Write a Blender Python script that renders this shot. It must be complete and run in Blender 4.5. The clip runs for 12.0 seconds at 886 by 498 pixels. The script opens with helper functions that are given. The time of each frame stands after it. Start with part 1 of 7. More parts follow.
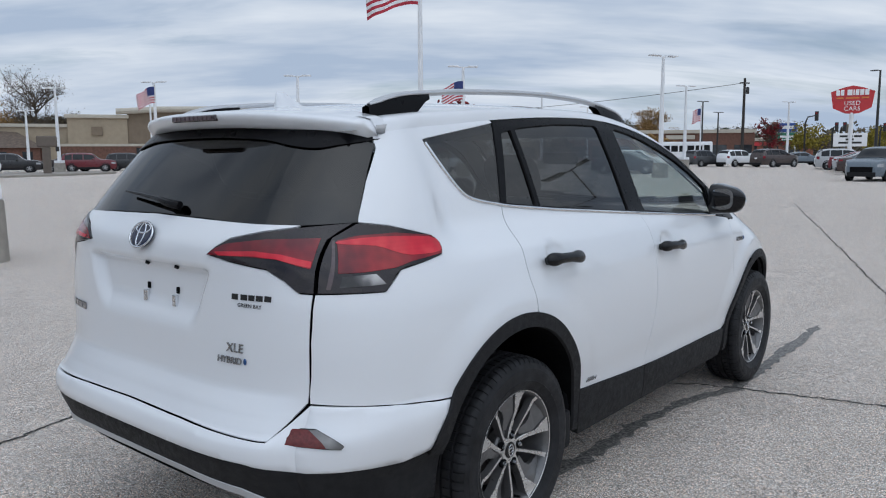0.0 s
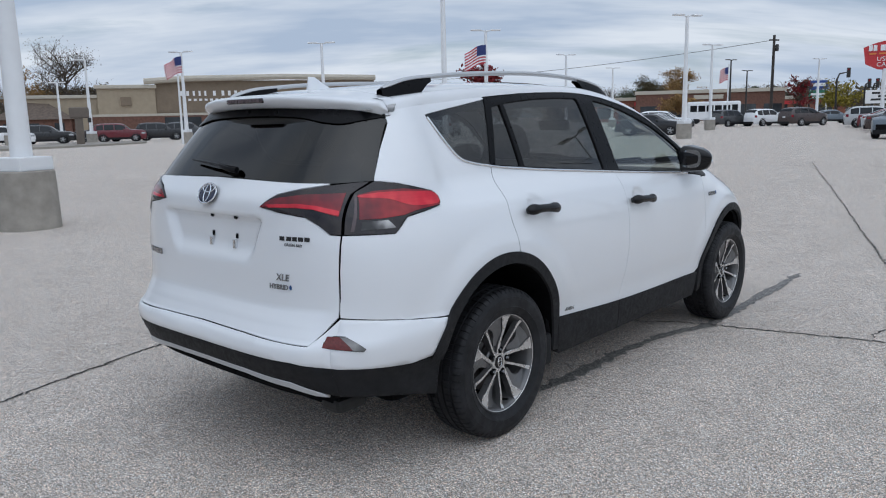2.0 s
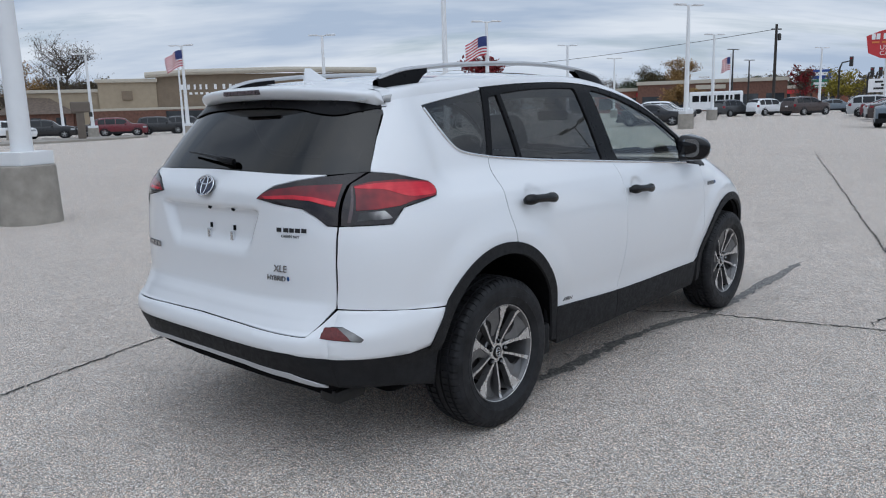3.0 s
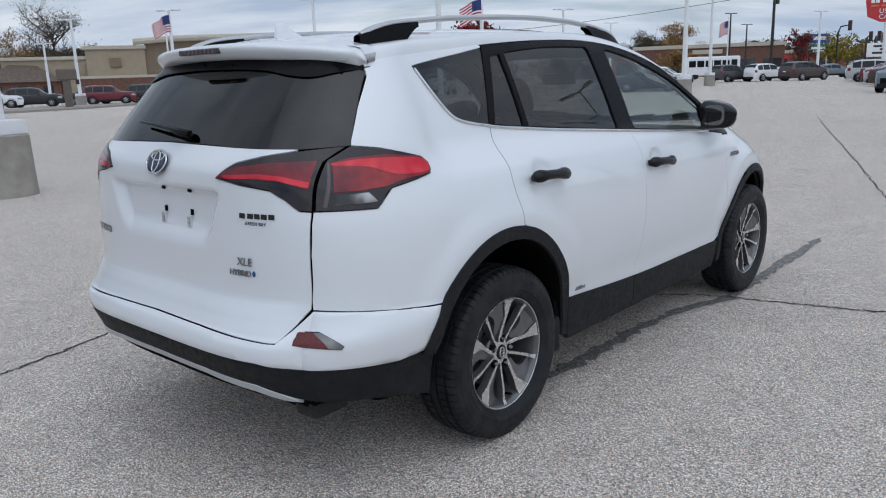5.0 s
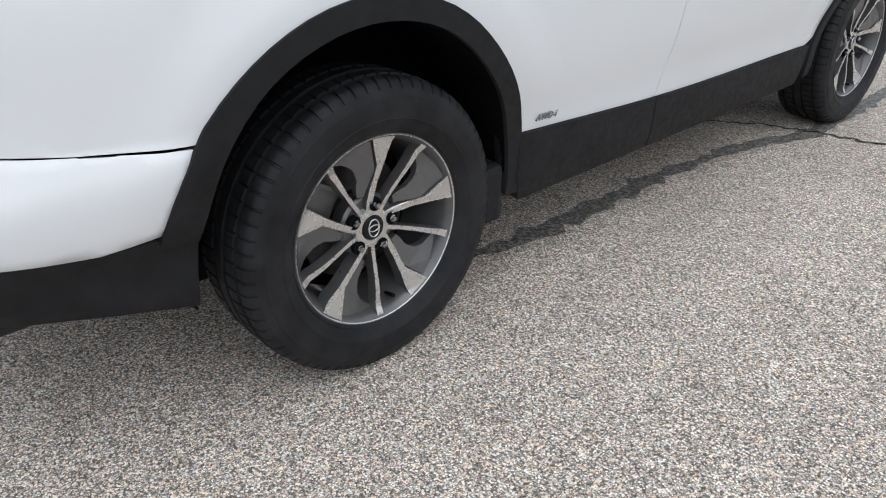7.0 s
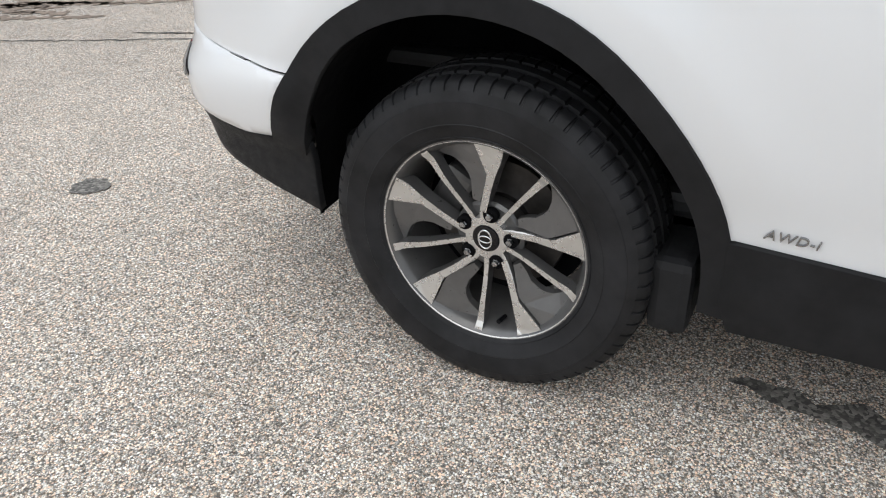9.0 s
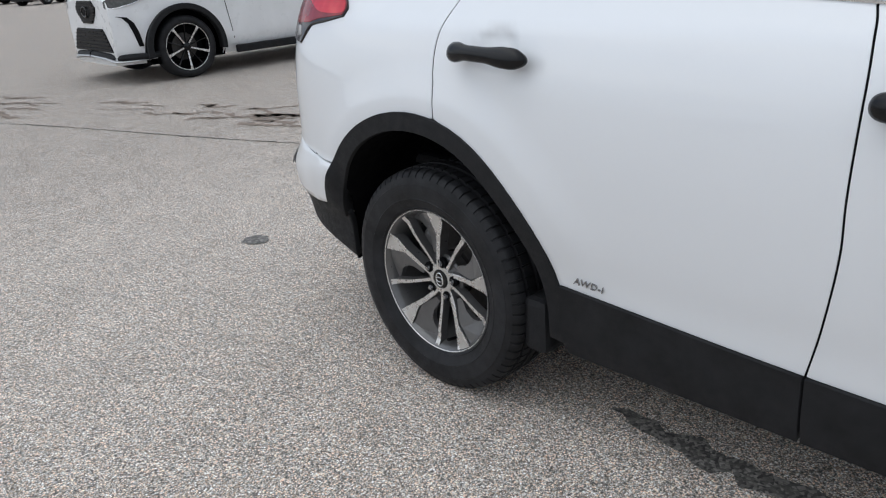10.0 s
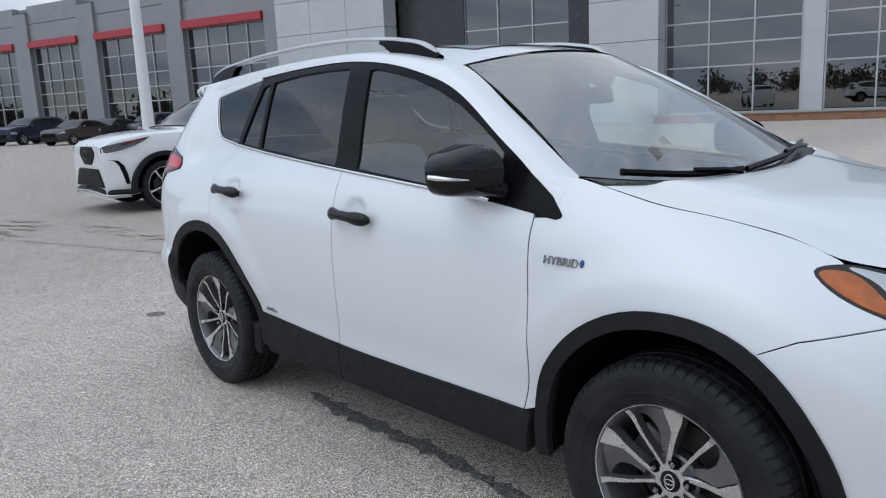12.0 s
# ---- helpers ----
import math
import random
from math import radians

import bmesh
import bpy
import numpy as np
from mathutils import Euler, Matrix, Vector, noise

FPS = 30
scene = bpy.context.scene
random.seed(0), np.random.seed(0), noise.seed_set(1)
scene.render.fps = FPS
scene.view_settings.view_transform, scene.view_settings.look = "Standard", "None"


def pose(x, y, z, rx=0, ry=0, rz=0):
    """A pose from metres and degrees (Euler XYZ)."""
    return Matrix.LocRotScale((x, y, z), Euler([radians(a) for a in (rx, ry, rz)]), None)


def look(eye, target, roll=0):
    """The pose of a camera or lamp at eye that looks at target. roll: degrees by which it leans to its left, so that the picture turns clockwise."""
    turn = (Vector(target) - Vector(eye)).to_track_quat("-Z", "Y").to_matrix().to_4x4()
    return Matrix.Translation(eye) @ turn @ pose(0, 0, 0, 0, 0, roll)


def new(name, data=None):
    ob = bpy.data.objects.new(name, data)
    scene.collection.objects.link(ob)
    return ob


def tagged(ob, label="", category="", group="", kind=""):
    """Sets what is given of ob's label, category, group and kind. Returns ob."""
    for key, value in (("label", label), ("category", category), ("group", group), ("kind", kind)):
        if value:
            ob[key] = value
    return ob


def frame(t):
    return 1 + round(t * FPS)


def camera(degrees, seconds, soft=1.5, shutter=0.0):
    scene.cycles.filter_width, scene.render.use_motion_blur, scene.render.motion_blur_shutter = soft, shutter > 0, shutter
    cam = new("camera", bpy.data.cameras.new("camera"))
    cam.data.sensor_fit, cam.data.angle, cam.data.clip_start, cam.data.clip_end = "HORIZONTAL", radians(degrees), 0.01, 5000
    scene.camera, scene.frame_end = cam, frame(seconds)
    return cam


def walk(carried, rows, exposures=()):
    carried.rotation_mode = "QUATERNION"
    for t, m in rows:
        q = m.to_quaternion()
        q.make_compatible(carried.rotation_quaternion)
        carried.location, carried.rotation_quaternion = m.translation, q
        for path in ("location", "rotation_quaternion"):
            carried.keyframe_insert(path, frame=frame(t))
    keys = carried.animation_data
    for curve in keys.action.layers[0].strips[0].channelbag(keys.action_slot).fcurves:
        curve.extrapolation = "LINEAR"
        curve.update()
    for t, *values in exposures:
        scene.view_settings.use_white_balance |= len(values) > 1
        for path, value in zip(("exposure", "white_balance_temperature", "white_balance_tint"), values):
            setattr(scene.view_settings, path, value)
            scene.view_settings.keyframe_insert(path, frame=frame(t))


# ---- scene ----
cam = camera(60.3, 12.0, 1.1)
PATH = [
    (0, (2.425, -2.261, 1.451), (1.158, -0.733, 1.203), -0.3),
    (0.5, (2.635, -2.456, 1.495), (1.357, -0.944, 1.213), -0.5),
    (1, (2.8, -2.572, 1.476), (1.506, -1.078, 1.171), -1.0),
    (1.5, (2.934, -2.693, 1.479), (1.628, -1.213, 1.156), -1.2),
    (2, (2.97, -2.732, 1.484), (1.658, -1.261, 1.146), -1.3),
    (2.5, (2.986, -2.732, 1.481), (1.672, -1.266, 1.132), -1.4),
    (3, (2.991, -2.722, 1.477), (1.676, -1.258, 1.119), -1.7),
    (5, (2.66, -2.354, 1.458), (1.365, -0.895, 1.017), -1.9),
    (5.5, (2.566, -2.065, 1.461), (1.276, -0.63, 0.935), -1.7),
    (6, (2.378, -1.743, 1.395), (1.101, -0.349, 0.743), -1.2),
    (6.5, (2.239, -1.371, 1.268), (0.959, -0.054, 0.476), -1.0),
    (7, (2.142, -0.947, 1.142), (0.844, 0.244, 0.196), -0.2),
    (7.5, (1.977, -0.586, 1.098), (0.547, 0.328, 0.039), 2.1),
    (9.5, (2.215, 1.073, 1.218), (0.898, -0.145, 0.333), -4.1),
    (10, (2.318, 1.606, 1.296), (1.062, 0.231, 0.568), -4.1),
    (10.5, (2.344, 2.176, 1.361), (1.101, 0.727, 0.765), -3.6),
    (11, (2.417, 2.709, 1.382), (1.157, 1.24, 0.878), -3.3),
    (11.5, (2.469, 3.237, 1.41), (1.181, 1.769, 0.982), -2.8),
    (12, (2.637, 3.704, 1.414), (1.314, 2.252, 1.04), -2.6),
]
EXPOSURES = [(0, -.33, 6080, 10), (5.0, -.33, 6080, 10), (6.0, -.23, 6080, 10), (6.5, -.12, 6100, 10), (7.0, .08, 6650, 10), (7.5, .32, 6900, 10), (9.5, .1, 6950, 10), (10.0, -.15, 6500, 10),
             (10.5, -.21, 6250, 10), (11.0, -.2, 6150, 10), (12, -.2, 6120, 10)]
walk(cam, [(t, look(eye, target, roll)) for t, eye, target, roll in PATH], EXPOSURES)

# ---- sky and sun: a thin broken overcast ----
SUN_ELEVATION, SUN_AZIMUTH = 60.0, 118.0
world = bpy.data.worlds.new("sky")
scene.world = world
world.use_nodes = True
wt = world.node_tree
wt.nodes.clear()


def wnode(kind, **inputs):
    n = wt.nodes.new(kind)
    for k, v in inputs.items():
        n.inputs[k.replace("_", " ")].default_value = v
    return n


sky = wt.nodes.new("ShaderNodeTexSky")
sky.sky_type, sky.sun_disc = "NISHITA", False
sky.sun_elevation, sky.sun_rotation = radians(SUN_ELEVATION), radians(SUN_AZIMUTH)
sky_gain = wnode("ShaderNodeMix")
sky_gain.data_type, sky_gain.blend_type = "RGBA", "MULTIPLY"
sky_gain.inputs[0].default_value = 1.0
sky_gain.inputs[7].default_value = (0.085, 0.088, 0.092, 1)
wt.links.new(sky.outputs[0], sky_gain.inputs[6])
coord = wt.nodes.new("ShaderNodeTexCoord")
# the cloud sheet is a plane overhead: x/z and y/z of the direction
sep = wt.nodes.new("ShaderNodeSeparateXYZ")
wt.links.new(coord.outputs["Generated"], sep.inputs[0])
zz = wnode("ShaderNodeMath")
zz.operation = "MAXIMUM"
zz.inputs[1].default_value = 0.0
wt.links.new(sep.outputs[2], zz.inputs[0])
z2 = wnode("ShaderNodeMath")
z2.operation = "ADD"
z2.inputs[1].default_value = 0.22
wt.links.new(zz.outputs[0], z2.inputs[0])
flat = []
for i in (0, 1):
    d = wnode("ShaderNodeMath")
    d.operation = "DIVIDE"
    wt.links.new(sep.outputs[i], d.inputs[0])
    wt.links.new(z2.outputs[0], d.inputs[1])
    flat.append(d)
comb = wt.nodes.new("ShaderNodeCombineXYZ")
wt.links.new(flat[0].outputs[0], comb.inputs[0])
wt.links.new(flat[1].outputs[0], comb.inputs[1])
# the clouds lie in long streaks
turned = wt.nodes.new("ShaderNodeMapping")
turned.inputs["Rotation"].default_value = (0, 0, radians(-41))
wt.links.new(comb.outputs[0], turned.inputs["Vector"])
streak = wt.nodes.new("ShaderNodeMapping")
streak.inputs["Scale"].default_value = (0.55, 1.5, 1)
wt.links.new(turned.outputs[0], streak.inputs["Vector"])
cover = wnode("ShaderNodeTexNoise", Scale=0.85, Detail=6.0, Roughness=0.58, Distortion=0.35)
body = wnode("ShaderNodeTexNoise", Scale=1.25, Detail=5.0, Roughness=0.55)
for n in (cover, body):
    wt.links.new(streak.outputs[0], n.inputs["Vector"])
cover_ramp = wt.nodes.new("ShaderNodeValToRGB")
cover_ramp.color_ramp.elements[0].position, cover_ramp.color_ramp.elements[1].position = 0.29, 0.47
wt.links.new(cover.outputs[0], cover_ramp.inputs[0])
tone = wt.nodes.new("ShaderNodeValToRGB")
tone.color_ramp.elements[0].position, tone.color_ramp.elements[1].position = 0.38, 0.62
tone.color_ramp.elements[0].color, tone.color_ramp.elements[1].color = (0.53, 0.625, 0.76, 1), (0.92, 0.96, 1.0, 1)
wt.links.new(body.outputs[0], tone.inputs[0])
clouded = wt.nodes.new("ShaderNodeMix")
clouded.data_type = "RGBA"
wt.links.new(cover_ramp.outputs[0], clouded.inputs[0])
wt.links.new(sky_gain.outputs[2], clouded.inputs[6])
wt.links.new(tone.outputs[0], clouded.inputs[7])
# the overcast is brighter towards the veiled sun
toward = wt.nodes.new("ShaderNodeVectorMath")
toward.operation = "DOT_PRODUCT"
sun_dir = Vector((math.sin(radians(SUN_AZIMUTH)) * math.cos(radians(SUN_ELEVATION)), math.cos(radians(SUN_AZIMUTH)) * math.cos(radians(SUN_ELEVATION)), math.sin(radians(SUN_ELEVATION))))
toward.inputs[1].default_value = sun_dir
wt.links.new(coord.outputs["Generated"], toward.inputs[0])
lobe = wnode("ShaderNodeMath")
lobe.operation = "MAXIMUM"
lobe.inputs[1].default_value = 0.0
wt.links.new(toward.outputs["Value"], lobe.inputs[0])
veil = wnode("ShaderNodeMath")
veil.operation = "POWER"
veil.inputs[1].default_value = 4.0
wt.links.new(lobe.outputs[0], veil.inputs[0])
gain = wnode("ShaderNodeMath")
gain.operation = "MULTIPLY_ADD"
gain.inputs[1].default_value, gain.inputs[2].default_value = 1.05, 1.0
wt.links.new(veil.outputs[0], gain.inputs[0])
bg = wnode("ShaderNodeBackground", Strength=1.0)
wt.links.new(clouded.outputs[2], bg.inputs[0])
wt.links.new(gain.outputs[0], bg.inputs[1])
wo = wt.nodes.new("ShaderNodeOutputWorld")
wt.links.new(bg.outputs[0], wo.inputs[0])

sun_data = bpy.data.lights.new("sun", "SUN")
sun_data.energy, sun_data.angle, sun_data.color = 0.50, radians(100), (1.0, 0.97, 0.93)
sun_ob = new("sun", sun_data)
az, el = radians(SUN_AZIMUTH), radians(SUN_ELEVATION)
sun_ob.matrix_world = look((40 * math.sin(az), 40 * math.cos(az), 40 * math.tan(el)), (0, 0, 0))


# ---- materials ----
class Nodes:
    """A small helper to write node materials."""

    def __init__(self, name):
        self.m = bpy.data.materials.new(name)
        self.m.use_nodes = True
        self.t = self.m.node_tree
        self.b = self.t.nodes["Principled BSDF"]
        self.out = self.t.nodes["Material Output"]
        self.tc = None

    def add(self, kind, **props):
        n = self.t.nodes.new(kind)
        for k, v in props.items():
            if k in n.inputs:
                n.inputs[k].default_value = v
        return n

    def link(self, a, b):
        self.t.links.new(a, b)

    def where(self):
        if self.tc is None:
            self.tc = self.add("ShaderNodeTexCoord")
        return self.tc.outputs["Object"]

    def noise(self, scale, detail=4.0, rough=0.55, distort=0.0, vec=None):
        n = self.add("ShaderNodeTexNoise", Scale=scale, Detail=detail, Roughness=rough, Distortion=distort)
        self.link(vec or self.where(), n.inputs["Vector"])
        return n.outputs[0]

    def ramp(self, fac, stops):
        n = self.add("ShaderNodeValToRGB")
        e = n.color_ramp.elements
        while len(e) < len(stops):
            e.new(0.5)
        for i, (p, c) in enumerate(stops):
            e[i].position = p
            e[i].color = (*c, 1) if isinstance(c, tuple) else (c, c, c, 1)
        self.link(fac, n.inputs[0])
        return n.outputs[0]

    def mix(self, fac, a, b, mode="MIX"):
        n = self.add("ShaderNodeMix")
        n.data_type, n.blend_type = "RGBA", mode
        for sock, v in ((n.inputs[0], fac), (n.inputs[6], a), (n.inputs[7], b)):
            if isinstance(v, (int, float)):
                sock.default_value = v
            elif isinstance(v, tuple):
                sock.default_value = (*v, 1)
            else:
                self.link(v, sock)
        return n.outputs[2]

    def math(self, op, a, b=0.5):
        n = self.add("ShaderNodeMath")
        n.operation = op
        for sock, v in ((n.inputs[0], a), (n.inputs[1], b)):
            if isinstance(v, (int, float)):
                sock.default_value = v
            else:
                self.link(v, sock)
        return n.outputs[0]

    def bump(self, height, strength, dist):
        n = self.add("ShaderNodeBump", Strength=strength, Distance=dist)
        self.link(height, n.inputs["Height"])
        self.link(n.outputs[0], self.b.inputs["Normal"])

    def set(self, **k):
        for name, v in k.items():
            s = self.b.inputs[name.replace("_", " ")]
            if isinstance(v, (int, float)):
                s.default_value = v
            elif isinstance(v, tuple):
                s.default_value = (*v, 1)
            else:
                self.link(v, s)
        return self


def plain(name, colour, rough=0.5, metal=0.0, vary=0.12, scale=9.0, bump=0.0, bump_scale=220.0, coat=0.0, spec=0.5):
    """Paint, plastic, rubber or metal with soft blotches and a fine grain."""
    n = Nodes(name)
    blotch = n.noise(scale, 5.0)
    dark = tuple(c * (1 - vary) for c in colour)
    light = tuple(min(1, c * (1 + vary)) for c in colour)
    n.set(Base_Color=n.ramp(blotch, [(0.3, dark), (0.7, light)]), Metallic=metal, Coat_Weight=coat, Coat_Roughness=0.03)
    n.set(Specular_IOR_Level=spec)
    n.set(Roughness=n.ramp(n.noise(scale * 3, 3.0), [(0.3, max(0.02, rough * 0.85)), (0.7, min(1, rough * 1.15))]))
    if bump:
        n.bump(n.noise(bump_scale, 3.0), bump, 0.002)
    return n.m


def glass(name, tint, rough=0.0, gloss_at_normal=0.07):
    """A pane: clear with a tint, and a mirror by its two surfaces' Fresnel gloss, the same from either side."""
    n = Nodes(name)
    n.t.nodes.remove(n.b)
    clear = n.add("ShaderNodeBsdfTransparent", Color=(*tint, 1))
    gloss = n.add("ShaderNodeBsdfGlossy", Roughness=rough, Color=(1, 1, 1, 1))
    slant = n.add("ShaderNodeLayerWeight", Blend=0.5)
    steep = n.math("POWER", slant.outputs["Facing"], 5.0)
    amount = n.math("ADD", n.math("MULTIPLY", steep, 1 - gloss_at_normal), gloss_at_normal)
    mixer = n.add("ShaderNodeMixShader")
    n.link(amount, mixer.inputs[0])
    n.link(clear.outputs[0], mixer.inputs[1])
    n.link(gloss.outputs[0], mixer.inputs[2])
    n.link(mixer.outputs[0], n.out.inputs[0])
    return n.m


def car_paint(name, colour):
    """Clear-coated paint: an even colour under a coat with a faint orange peel."""
    n = Nodes(name)
    n.set(Base_Color=n.ramp(n.noise(1.1, 2.0), [(0.3, tuple(c * .992 for c in colour)), (0.7, colour)]), Roughness=0.35, Coat_Weight=1.0, Coat_Roughness=0.02)
    return n.m


WHITE = car_paint("white_car_paint", (0.74, 0.755, 0.775))
CLADDING = plain("grained_black_plastic", (0.0135, 0.0138, 0.0152), 0.60, 0, 0.25, 14, bump=0.25, bump_scale=900, spec=0.20)
GLOSS_BLACK = plain("gloss_black_trim", (0.005, 0.005, 0.006), 0.09, 0, 0.1, 8, coat=0.1, spec=0.28)
SATIN_BLACK = plain("satin_black_trim", (0.005, 0.005, 0.006), 0.30, 0, 0.1, 8, spec=0.10)
DARK = plain("dark_cavity", (0.006, 0.006, 0.0068), 0.9, 0, 0.3, 12, spec=0.05)
CHROME = plain("bright_chrome", (0.75, 0.76, 0.78), 0.10, 1.0, 0.05, 20)
BADGE = plain("badge_chrome", (0.34, 0.345, 0.355), 0.16, 1.0, 0.05, 20)
SILVER = plain("satin_silver_paint", (0.52, 0.53, 0.545), 0.36, 0.55, 0.04, 8)
PRIVACY = glass("privacy_glass", (0.13, 0.135, 0.145), 0.0, 0.07)
CLEAR = glass("green_tinted_glass", (0.78, 0.86, 0.82), 0.0, 0.085)


# ---- mesh tools ----
from mathutils.geometry import delaunay_2d_cdt


def part(name, data, material, parent=None, label="", m=None):
    """Links a bmesh or a mesh as one object under a thing or a part."""
    if isinstance(data, bmesh.types.BMesh):
        me = bpy.data.meshes.new(name)
        data.normal_update()
        data.to_mesh(me)
        data.free()
    else:
        me = data
    if material is not None and len(me.materials) == 0:
        for mat in material if isinstance(material, (list, tuple)) else (material,):
            me.materials.append(mat)
    ob = new(name, me)
    if parent is not None:
        ob.parent = parent
    if m is not None:
        ob.matrix_basis = m
    if label:
        ob["label"] = label
    return ob


def thing(name, label, category, group="", kind="", at=None):
    ob = new(name)
    ob.empty_display_size = 0.2
    if at is not None:
        ob.matrix_basis = at
    return tagged(ob, label, category, group, kind)


def solid(verts, faces, smooth=False, normals=None, name="mesh"):
    me = bpy.data.meshes.new(name)
    me.from_pydata([tuple(map(float, v)) for v in verts], [], [tuple(map(int, f)) for f in faces])
    me.update()
    if smooth or normals is not None:
        me.polygons.foreach_set("use_smooth", [True] * len(me.polygons))
    if normals is not None:
        me.normals_split_custom_set_from_vertices([tuple(map(float, n)) for n in normals])
    return me


def bm_box(bm, lo, hi, bevel=0.0, m=None):
    """A block between two corners, with rounded edges."""
    made = bmesh.ops.create_cube(bm, size=1.0)["verts"]
    c, s = (Vector(lo) + Vector(hi)) / 2, Vector(hi) - Vector(lo)
    for v in made:
        v.co = Vector((v.co.x * s.x, v.co.y * s.y, v.co.z * s.z)) + c
    if bevel:
        edges = list({e for v in made for e in v.link_edges})
        made = list({v for f in bmesh.ops.bevel(bm, geom=edges, offset=bevel, segments=2, affect="EDGES", profile=0.6)["faces"] for v in f.verts} | {v for v in made if v.is_valid})
    if m is not None:
        bmesh.ops.transform(bm, matrix=m, verts=[v for v in made if v.is_valid])
    return bm


def box(lo, hi, bevel=0.0, m=None):
    return bm_box(bmesh.new(), lo, hi, bevel, m)


def lathe(profile, steps=48, axis="z"):
    """A body of revolution round an axis from (radius, height) pairs."""
    vs, fs = [], []
    for i in range(steps):
        a = 2 * math.pi * i / steps
        for r, h in profile:
            if axis == "z":
                vs.append((r * math.cos(a), r * math.sin(a), h))
            else:
                vs.append((h, r * math.cos(a), r * math.sin(a)))
    n = len(profile)
    for i in range(steps):
        for k in range(n - 1):
            fs.append((i * n + k, ((i + 1) % steps) * n + k, ((i + 1) % steps) * n + k + 1, i * n + k + 1))
    return vs, fs


def smooth_bm(vs, fs, angle=35):
    bm = bmesh.new()
    made = [bm.verts.new(v) for v in vs]
    for f in fs:
        try:
            bm.faces.new([made[i] for i in f])
        except ValueError:
            pass
    bmesh.ops.recalc_face_normals(bm, faces=bm.faces)
    for f in bm.faces:
        f.smooth = True
    for e in bm.edges:
        if len(e.link_faces) == 2 and e.calc_face_angle(0) > radians(angle):
            e.smooth = False
    return bm


def tube(points, radius, sides=8, squash=1.0, up=(0, 0, 1)):
    """A bent rod along points; radius may be a list."""
    pts = [Vector(p) for p in points]
    rad = radius if isinstance(radius, (list, tuple)) else [radius] * len(pts)
    vs, fs = [], []
    for i, p in enumerate(pts):
        d = (pts[min(i + 1, len(pts) - 1)] - pts[max(i - 1, 0)]).normalized()
        side = d.cross(Vector(up))
        side = side.normalized() if side.length > 1e-4 else Vector((1, 0, 0))
        top = side.cross(d)
        for k in range(sides):
            a = 2 * math.pi * k / sides
            vs.append(p + side * math.cos(a) * rad[i] + top * math.sin(a) * rad[i] * squash)
    for i in range(len(pts) - 1):
        for k in range(sides):
            fs.append((i * sides + k, i * sides + (k + 1) % sides, (i + 1) * sides + (k + 1) % sides, (i + 1) * sides + k))
    fs.append(tuple(range(sides))[::-1])
    fs.append(tuple(range((len(pts) - 1) * sides, len(pts) * sides)))
    return vs, fs


def catmull(knots, per=8, closed=False):
    """A smooth line through a few knots of any dimension."""
    k = np.array(knots, float)
    n = len(k)
    out = []
    for i in range(n if closed else n - 1):
        p0 = k[(i - 1) % n] if closed or i else k[0] * 2 - k[1]
        p1, p2 = k[i], k[(i + 1) % n]
        p3 = k[(i + 2) % n] if closed or i + 2 < n else k[-1] * 2 - k[-2]
        for j in range(per):
            s = j / per
            out.append(0.5 * (2 * p1 + (p2 - p0) * s + (2 * p0 - 5 * p1 + 4 * p2 - p3) * s * s + (3 * p1 - p0 - 3 * p2 + p3) * s ** 3))
    if not closed:
        out.append(k[-1])
    return np.array(out)


def resample(poly, step):
    """The same closed outline with points no more than a step apart."""
    out = []
    p = np.array(poly, float)
    for i in range(len(p)):
        a, b = p[i], p[(i + 1) % len(p)]
        n = max(1, int(math.ceil(np.hypot(*(b - a)) / step)))
        out += [a + (b - a) * j / n for j in range(n)]
    return np.array([q for i, q in enumerate(out) if np.hypot(*(q - out[i - 1])) > 1e-5])


def inside(pts, poly):
    x, y = pts[:, 0][:, None], pts[:, 1][:, None]
    a, b = poly, np.roll(poly, -1, 0)
    cross = ((a[:, 1] > y) != (b[:, 1] > y)) & (x < (b[:, 0] - a[:, 0]) * (y - a[:, 1]) / (b[:, 1] - a[:, 1] + 1e-12) + a[:, 0])
    return cross.sum(1) % 2 == 1


def surface_normal(fmap, uv, outward):
    e = 0.004
    du = fmap(uv[:, 0] + e, uv[:, 1]) - fmap(uv[:, 0] - e, uv[:, 1])
    dv = fmap(uv[:, 0], uv[:, 1] + e) - fmap(uv[:, 0], uv[:, 1] - e)
    n = np.cross(du, dv)
    n /= np.linalg.norm(n, axis=1)[:, None] + 1e-12
    n[(n @ np.array(outward)) < 0] *= -1
    return n


